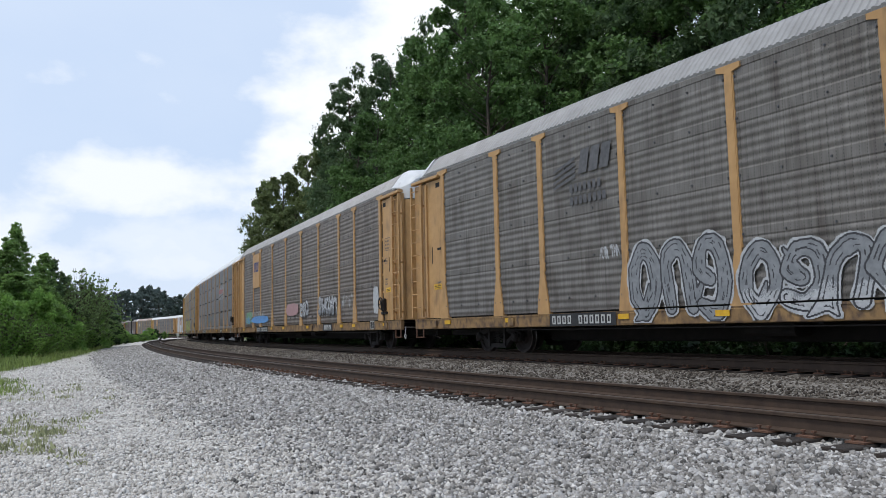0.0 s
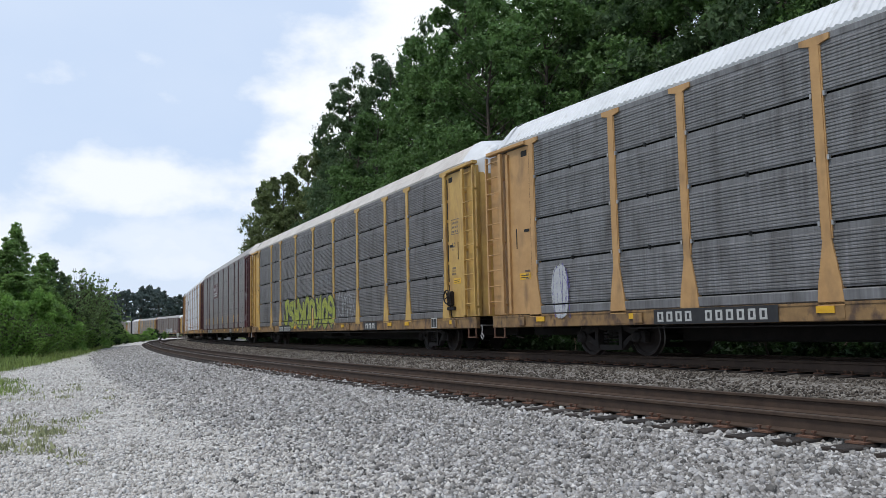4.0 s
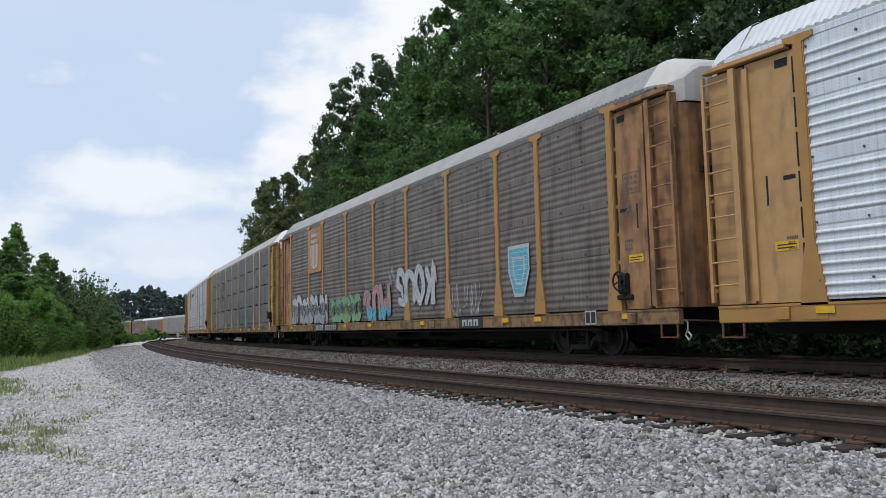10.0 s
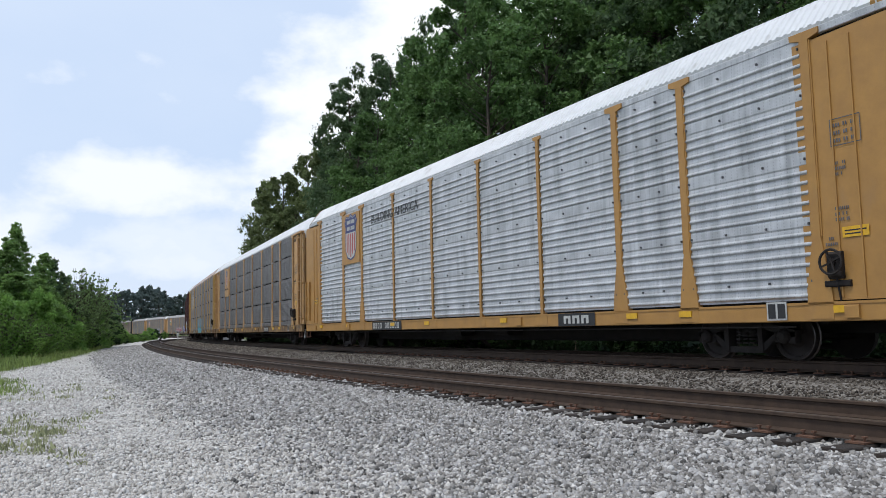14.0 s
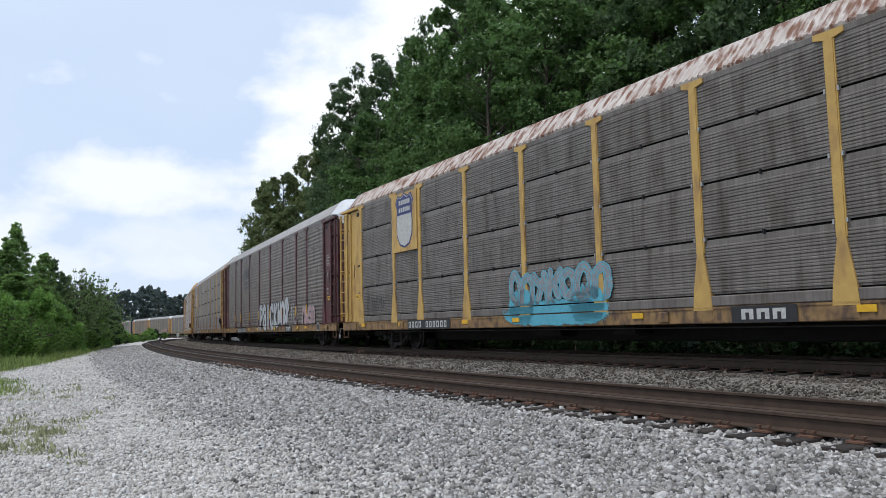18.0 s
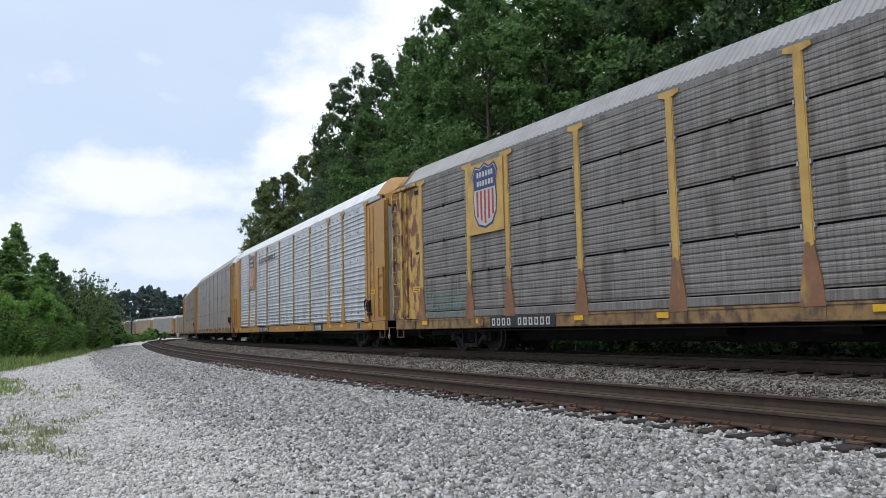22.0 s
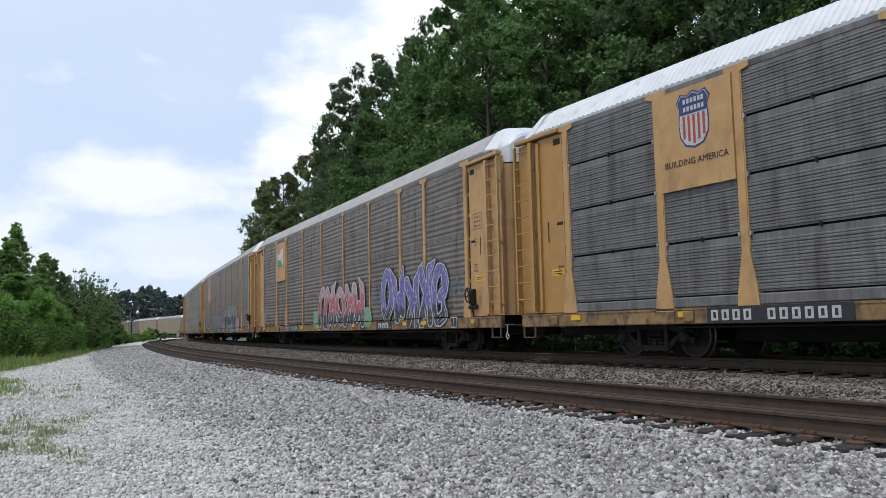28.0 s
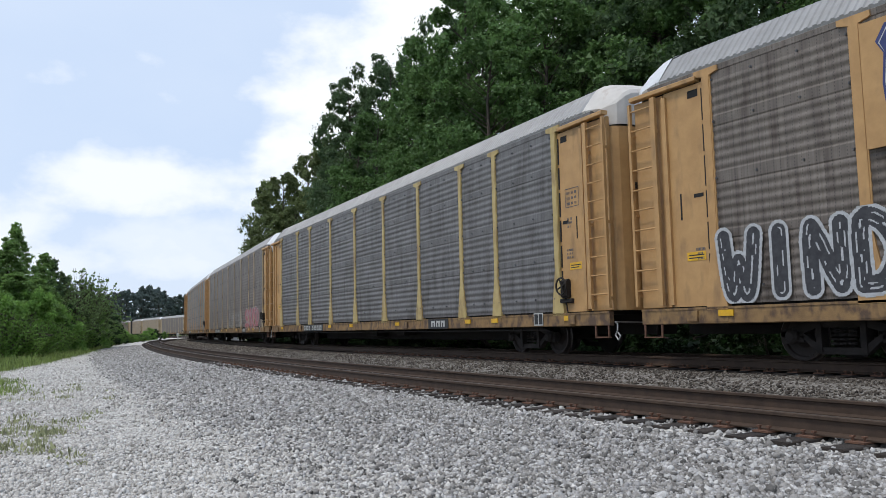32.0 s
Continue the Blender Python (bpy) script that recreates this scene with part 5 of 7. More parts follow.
def graffiti(car, style, kind, x, width, height, z0, cols, seed):
    """Spray paint. cols: edge and halo, then the fills from top to bottom, then readable letters if there are any."""
    rng = random.Random(seed)
    bits = cols.split(":")
    names = sorted(set("".join(bits[:2])) - {"-"})
    sp = Spray(width + 0.3, height + 0.12, seed)
    ink = names.index(bits[0][0])
    if kind == "blob":
        e = (np.abs(sp.X) / (width / 2)) ** 2.6 + (np.abs(sp.Z - height / 2) / (height / 2)) ** 2.6 + sp.rag * 0.22
        sp.coat(e < 0.95 + 0.25 * (sp.grain - 0.5), names.index(bits[1][0]) if len(bits) > 1 else ink)
    elif kind == "diamond":
        e = np.maximum(np.abs(sp.X) / (width / 2) + np.maximum(0, 0.5 - sp.Z / height) * 1.1, np.abs(sp.Z / height - 0.5) * 2)
        for lim, m in ((1.0, bits[0][0]), (0.86, bits[1][0]), (0.55, bits[0][0]), (0.45, bits[1][0])):
            sp.coat(e < lim, names.index(m))
        sp.coat((np.abs(np.sin(sp.Z * 28)) < 0.22) & (e < 0.8), ink)
    elif kind == "scribble":
        n = max(2, int(round(width / (height * 0.55))))
        pitch = width / n
        st = []
        for k in range(n * 2):
            st.append([(-width / 2 + pitch * (k / 2 + a * 0.9), 0.03 + b * (height - 0.05), 0.0105) for a, b in wander(rng)])
        sp.coat((sp.field(st) < 0.0) & (sp.grain < 0.9), ink)
    else:
        text = bits[2] if len(bits) > 2 else ""
        n = len(text) or max(2, int(round(width / (height * 0.56))))
        pitch = width / n
        w = (0.125 if text else 0.118) * min(height, pitch * 1.3)
        edge = max(0.03, w * (0.42 if text else 0.28))
        glyphs = []
        for k in range(n):
            g = LETTERS[text[k]] if text else FORMS[rng.randrange(len(FORMS))]
            base, lean, wide = (0.0, 0.0, 1.0) if text else (rng.uniform(-0.05, 0.12), rng.uniform(-0.25, 0.35), rng.uniform(0.95, 1.3))
            tall = 1.0 if text else rng.uniform(0.78, 1.0)
            flip = not text and rng.random() < 0.5
            strokes = []
            for sk in g:
                line = dense([((1 - a if flip else a), b) for a, b in sk])
                rr = [w * (1.0 if text else rng.uniform(0.75, 1.35)) for _ in line]
                strokes.append([(-width / 2 + pitch * (k + 0.5) + ((a - 0.45) * wide + lean * (b - 0.5)) * (pitch - w * 1.2), edge + w + (base + b * (tall - max(0, base))) * (height - 2.2 * w), (r + q) / 2)
                                for (a, b), r, q in zip(line, rr, rr[1:] + rr[:1])])
            if not text:
                # a spike or two that runs out of the form
                for _ in range(rng.randint(0, 2)):
                    px, pz, pr = strokes[0][rng.choice((0, -1))]
                    strokes.append([(px, pz, pr * 0.9), (px + rng.uniform(-0.5, 0.5) * pitch, min(height, max(0.05, pz + rng.choice((-0.35, 0.35)) * height)), 0.01)])
            glyphs.append(sp.field(strokes))
        alld = functools.reduce(np.minimum, glyphs)
        if bits[0][1] != "-":
            sp.coat(alld < edge * 2.1 + sp.rag * 0.03, names.index(bits[0][1]))
        fills = [names.index(m) for m in bits[1]]
        level = (1 - sp.Z / height) * len(fills) + sp.rag * 0.35 + (sp.grain - 0.5) * 0.25
        for d in glyphs:
            sp.coat(d < edge, ink)
            for q, m in enumerate(fills):
                sp.coat((d < 0) & (level >= q - 1e-6 if q else d < 0), m)
            # inner line that follows the edge on one side
            sp.coat((np.abs(d + w * 0.55) < 0.012) & (sp.rag > 0.12), ink)
            sp.coat((np.abs(d + w * 0.95) < 0.010) & (sp.rag < -0.2), ink)
    tagged(part_me("graffiti", sp.mesh([GRAF[m] for m in names], [q - z0 for q in ((0.975, 1.17, 2.205, 3.24) if style == "B" else (0.985,))]), car, "spray-painted graffiti shapes", (x, -1.568, z0)), kind="stuff")


def slogan_mesh(text, size):
    def make():
        cu = bpy.data.curves.new("slogan", "FONT")
        cu.body, cu.size, cu.extrude = text, size, 0.002
        cu.align_x, cu.align_y, cu.resolution_u = "CENTER", "CENTER", 3
        tmp = bpy.data.objects.new("slogan", cu)
        scene.collection.objects.link(tmp)
        me = bpy.data.meshes.new_from_object(tmp.evaluated_get(bpy.context.evaluated_depsgraph_get()))
        bpy.data.objects.remove(tmp)
        me.materials.clear()
        me.materials.append(M["black"])
        return me
    return cached(("slogan", text, size), make)


def autorack(spec, index):
    pm, post, endp, roof = PANEL[spec["panel"]], PAINT[spec["post"]], PAINT[spec.get("end", spec["post"])], ROOF[spec["roof"]]
    sillp = PAINT[spec.get("sill", "sill")]
    style, closed = spec.get("style", "A"), spec.get("closed", False)
    car = tagged(new("autorack_car"), spec["label"], "train car", "cars of the passing train")
    part_me("underframe", underframe_mesh(), car, "dark grimy underframe with shade in its colour")
    part_me("side_sill", sill_mesh(sillp), car, "weathered yellow side sill")
    # backing wall added behind the sheets, gap shade in its black; and the far side
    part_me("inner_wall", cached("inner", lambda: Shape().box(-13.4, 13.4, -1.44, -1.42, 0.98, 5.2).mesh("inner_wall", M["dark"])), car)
    part_me("far_wall", cached(("farwall", pm.name), lambda: Shape().box(-13.5, 13.5, 1.42, 1.5, 0.7, 5.2).mesh("far_wall", pm)), car)
    rise = 0.075 if style == "A" else 0.0
    part_me("top_rail", cached(("toprail", pm.name), lambda: Shape().box(-13.5, 13.5, -1.53, -1.44, 5.12, 5.24, 0, 0.01).mesh("top_rail", pm)), car, "", (0, 0, rise))
    part_me("roof", roof_mesh(roof), car, "", (0, 0, rise))
    capm = ROOF["white"] if not spec.get("cap") else (PAINT[spec["cap"]] if spec["cap"] in PAINT else ROOF[spec["cap"]])
    part_me("roof_cap", roof_cap_mesh(capm), car, "smooth roof end cap", (0, 0, rise))
    part_me("roof_cap", roof_cap_mesh(capm), car, "smooth roof end cap", (0, 0, rise), (0, 0, math.pi))
    doorp = ROOF["white"] if closed else endp
    for rz in (0, math.pi):
        for side in (-1, 1):
            part_me("end_door", door_leaf_mesh(doorp, side, closed), car, "", rot=(0, 0, rz))
            if closed:
                part_me("corner_post", cached(("cpost", endp.name, side), lambda: Shape().box(13.52, 13.90, min(1.375 * side, 1.43 * side), max(1.375 * side, 1.43 * side), 0.98, 5.16).mesh("corner_post", endp)), car, "", rot=(0, 0, rz))
                for y in (0.30, 0.56, 1.20):
                    part_me("lock_rod", door_bar_mesh(), car, "", (0, side * y * math.cos(rz), 0), (0, 0, rz))
        if not closed:
            part_me("vent_slot", slot_mesh(), car, "", (0, 0, 3.55), (0, 0, rz))
            if style == "B":
                part_me("vent_slot", slot_mesh(), car, "", (0.02 * math.cos(rz), 0, 5.02), (0, 0, rz))
            part_me("hatch_frame", door_hatch_mesh(doorp), car, "", (0, 0, 0), (0, 0, rz))
        part_me("coupler", coupler_mesh(), car, rot=(0, 0, rz))
        if rz == 0:
            part_me("cut_lever", cut_lever_mesh(), car, "bent pale steel lever")
    flare = spec.get("flare", True)
    for x in PX:
        thick = flare and not (spec.get("thin") and abs(x) < 7)
        part_me("side_post", post_mesh(post, thick), car, "", (x, 0, 0)).scale = (1, 1, 1 + rise / 5.2)
        if spec.get("worn_feet") and thick:
            part_me("worn_foot", worn_foot_mesh(), car, "rusted brown foot of the post", (x, 0, 0))
    for k in range(9):
        bx, bw = (PX[k] + PX[k + 1]) / 2, PX[k] - PX[k + 1] - 0.16
        if style == "B":
            for r in range(4):
                part_me("side_panel", sheet_mesh(bw, 0.014, 1.007 if r < 3 else 0.86, spec.get("ribs", "B"), pm), car, "", (bx, -1.52, 1.175 + r * 1.035))
            part_me("foot_strip", cached(("foot", round(bw, 2), pm.name), lambda: Shape().box(-bw / 2, bw / 2, -1.556, -1.50, 0.965, 1.160, 0, 0.02).mesh("foot_strip", pm)), car, "", (bx, 0, 0))
        else:
            part_me("side_panel", sheet_mesh(bw, ZP0, ZP1 + rise, "S" if spec["panel"].startswith("silver") else "A", pm), car, "", (bx, -1.52, 0))

        def bolts():
            sh = Shape()
            rows = (1.30, 2.21, 3.25, 4.28, 5.05) if style == "A" else tuple(1.175 + 1.035 * r for r in (1, 2, 3))
            for z in rows:
                for x in (-bw / 2 + 0.05, -bw / 6, bw / 6, bw / 2 - 0.05) if style == "A" else (-bw / 2 + 0.04, 0.0, bw / 2 - 0.04):
                    w = 0.011 if style == "A" else 0.018
                    sh.box(x - w, x + w, -0.055, 0.0, z - w * (1.7 if style == "A" else 2.6), z + w * 1.7, 1 if x == 0.0 else 0)
            return sh.mesh("bolt_clip", M["ghost"] if style == "A" else M["bolt"], M["dark"])
        tagged(part_me("bolt_clip", cached(("bolts", round(bw, 2), style), bolts), car, "", (bx, -1.512, 0)), kind="stuff")
    for sgn in (1, -1):
        def put(name, me, x):
            o = part_me(name, me, car, "", (sgn * x, 0, 0))
            if sgn < 0:
                o.scale = (-1, 1, 1)
            return o
        put("end_side_panel", end_plate_mesh(endp, closed), 12.72)
        if closed:
            for x in (12.1, 12.44, 12.82):
                put("seam", seam_mesh(endp, 0.024), x)
            put("ladder", hatch_mesh(endp), 13.60)
        else:
            put("corner_panel", corner_mesh(endp), 12.72)
            put("seam", seam_mesh(endp, 0.10), 13.10)
            tagged(put("hinge_gap", side_gap_shade_mesh(), 12.19), kind="stuff")
            put("ladder", ladder_mesh(endp), 13.64)
            put("end_header", cached(("header", endp.name), lambda: Shape().box(-0.35, 1.34, -1.60, -1.44, 5.13, 5.22, 0, 0.012).mesh("end_header", endp)), 12.62)
        part_me("stirrup_step", step_mesh(M["plate"]), car, "", (sgn * 13.62, 0, 0))
    if spec.get("brake", True):
        part_me("hand_brake", brake_mesh(), car, "dark hand brake gear", (12.36, 0, 0))
    for tx in (10.05, -10.05):
        truck = part_me("truck", truck_frame_mesh(), car, "dark cast-steel wheel truck", (tx, 0, 0))
        for wx in (0.87, -0.87):
            part_me("wheelset", wheelset_mesh(), truck, "", (wx, 0, 0.42))
    # paint marks
    rm = cached("reflector", lambda: Shape().box(-0.16, 0.16, -1.578, -1.560, 0.79, 0.90).mesh("reflector", M["reflect"]))
    for x in (-11.9, -8.75, -4.5, -1.9, 2.6, 7.6, 9.1, 12.4):
        part_me("reflector", rm, car, "", (x + 0.04, 0, 0))
    number_board(car, spec.get("board", -6.75), spec.get("num", True), spec.get("board_w", 2.85))
    part_me("maker_board", flat_mesh("maker_board", [(rect(-0.68, 0.68, -0.145, 0.145), 0, 0)] + [(rect(q, q + 0.26, -0.09, 0.09), 1, 0.004) for q in (-0.46, -0.13, 0.20)] + [(rect(q + 0.09, q + 0.17, -0.09, 0.03), 0, 0.006) for q in (-0.46, -0.13, 0.20)], [M["black"], M["white"]]),
            car, "black board with white marks", (5.75, -1.568, 0.81))
    part_me("data_placard", flat_mesh("data_placard", [(rect(-0.2, 0.2, -0.15, 0.15), 1, 0), (rect(-0.17, -0.02, -0.12, 0.12), 0, 0.004), (rect(0.02, 0.17, -0.12, 0.12), 0, 0.004)], [M["black"], M["white"]]),
            car, "small black and white placard", (11.22, -1.568, 0.84))
    part_me("brake_pipe", cached("pipe", lambda: Shape().bar((-9.0, -1.47, 0.60), (11.5, -1.47, 0.58), 0.012, 5).bar((-7.5, -1.47, 0.70), (-7.5, -1.47, 0.59), 0.012, 5).bar((3.0, -1.47, 0.70), (3.0, -1.47, 0.59), 0.012, 5).mesh("brake_pipe", M["truck"])), car)
    dark = M["white"] if spec["post"] == "maroon" else M["ghost"]
    fr = [(rect(-0.26, 0.26, 0.20, 0.215), 0, 0), (rect(-0.26, 0.26, -0.215, -0.20), 0, 0), (rect(-0.26, -0.245, -0.2, 0.2), 0, 0), (rect(0.245, 0.26, -0.2, 0.2), 0, 0)]
    for r in range(3):
        fr += bars_polys(-0.2, 0.08 - r * 0.12, 0.06, "xxx xx xx", 0, 0.0, 0.7)[0]
    part_me("data_frame", flat_mesh(("data_frame", dark.name), fr, [dark]), car, "framed block of small marks", (12.66, -1.546 if closed else -1.506, 3.55))
    part_me("notice", flat_mesh("notice", [(rect(-0.22, 0.22, -0.08, 0.08), 0, 0), (rect(-0.18, 0.18, 0.01, 0.03), 1, 0.002), (rect(-0.18, 0.12, -0.04, -0.02), 1, 0.002)], [M["reflect"], M["black"]]), car, "yellow notice sticker", (12.72, -1.546 if closed else -1.506, 2.0))
    part_me("notice", flat_mesh("notice", [], []), car, "yellow notice sticker", (-12.5, -1.546 if closed else -1.506, 1.9))
    if spec["post"] == "maroon":
        tab = cached("tab", lambda: Shape().box(-0.05, 0.05, -1.572, -1.555, 1.35, 1.85).mesh("reflector", M["reflect"]))
        for x in PX[1:9]:
            part_me("reflector", tab, car, "", (x, 0, 0))
    dark_text = "white" if spec["post"] == "maroon" else "ghost"
    small_marks(car, 12.62, 3.05, 3, dark_text, 11, closed)
    small_marks(car, 12.6, 2.35, 3, dark_text, 12, closed)
    small_marks(car, -12.3, 2.0, 3, dark_text, 13, closed)
    if closed:
        small_marks(car, 12.4, 1.9, 2, "ghost", 14, True)
    lg = spec.get("logo")
    if lg:
        b = spec.get("bay", 6)
        logo_sign(car, lg, (PX[b] + PX[b + 1]) / 2, PX[b] - PX[b + 1], spec.get("logo_z", 4.15), post, spec.get("size", 1.0), spec.get("words", False))
    if spec.get("slogan"):
        xx, zz, size = spec["slogan"]
        part_me("slogan", slogan_mesh("BUILDING AMERICA", size), car, "black painted words", (xx, -1.566, zz), (math.pi / 2, 0, 0))
    for g in spec.get("graf", ()):
        graffiti(car, style, *g)
    return car


TAN = "weathered grey autorack car with tan posts and corrugated side panels"
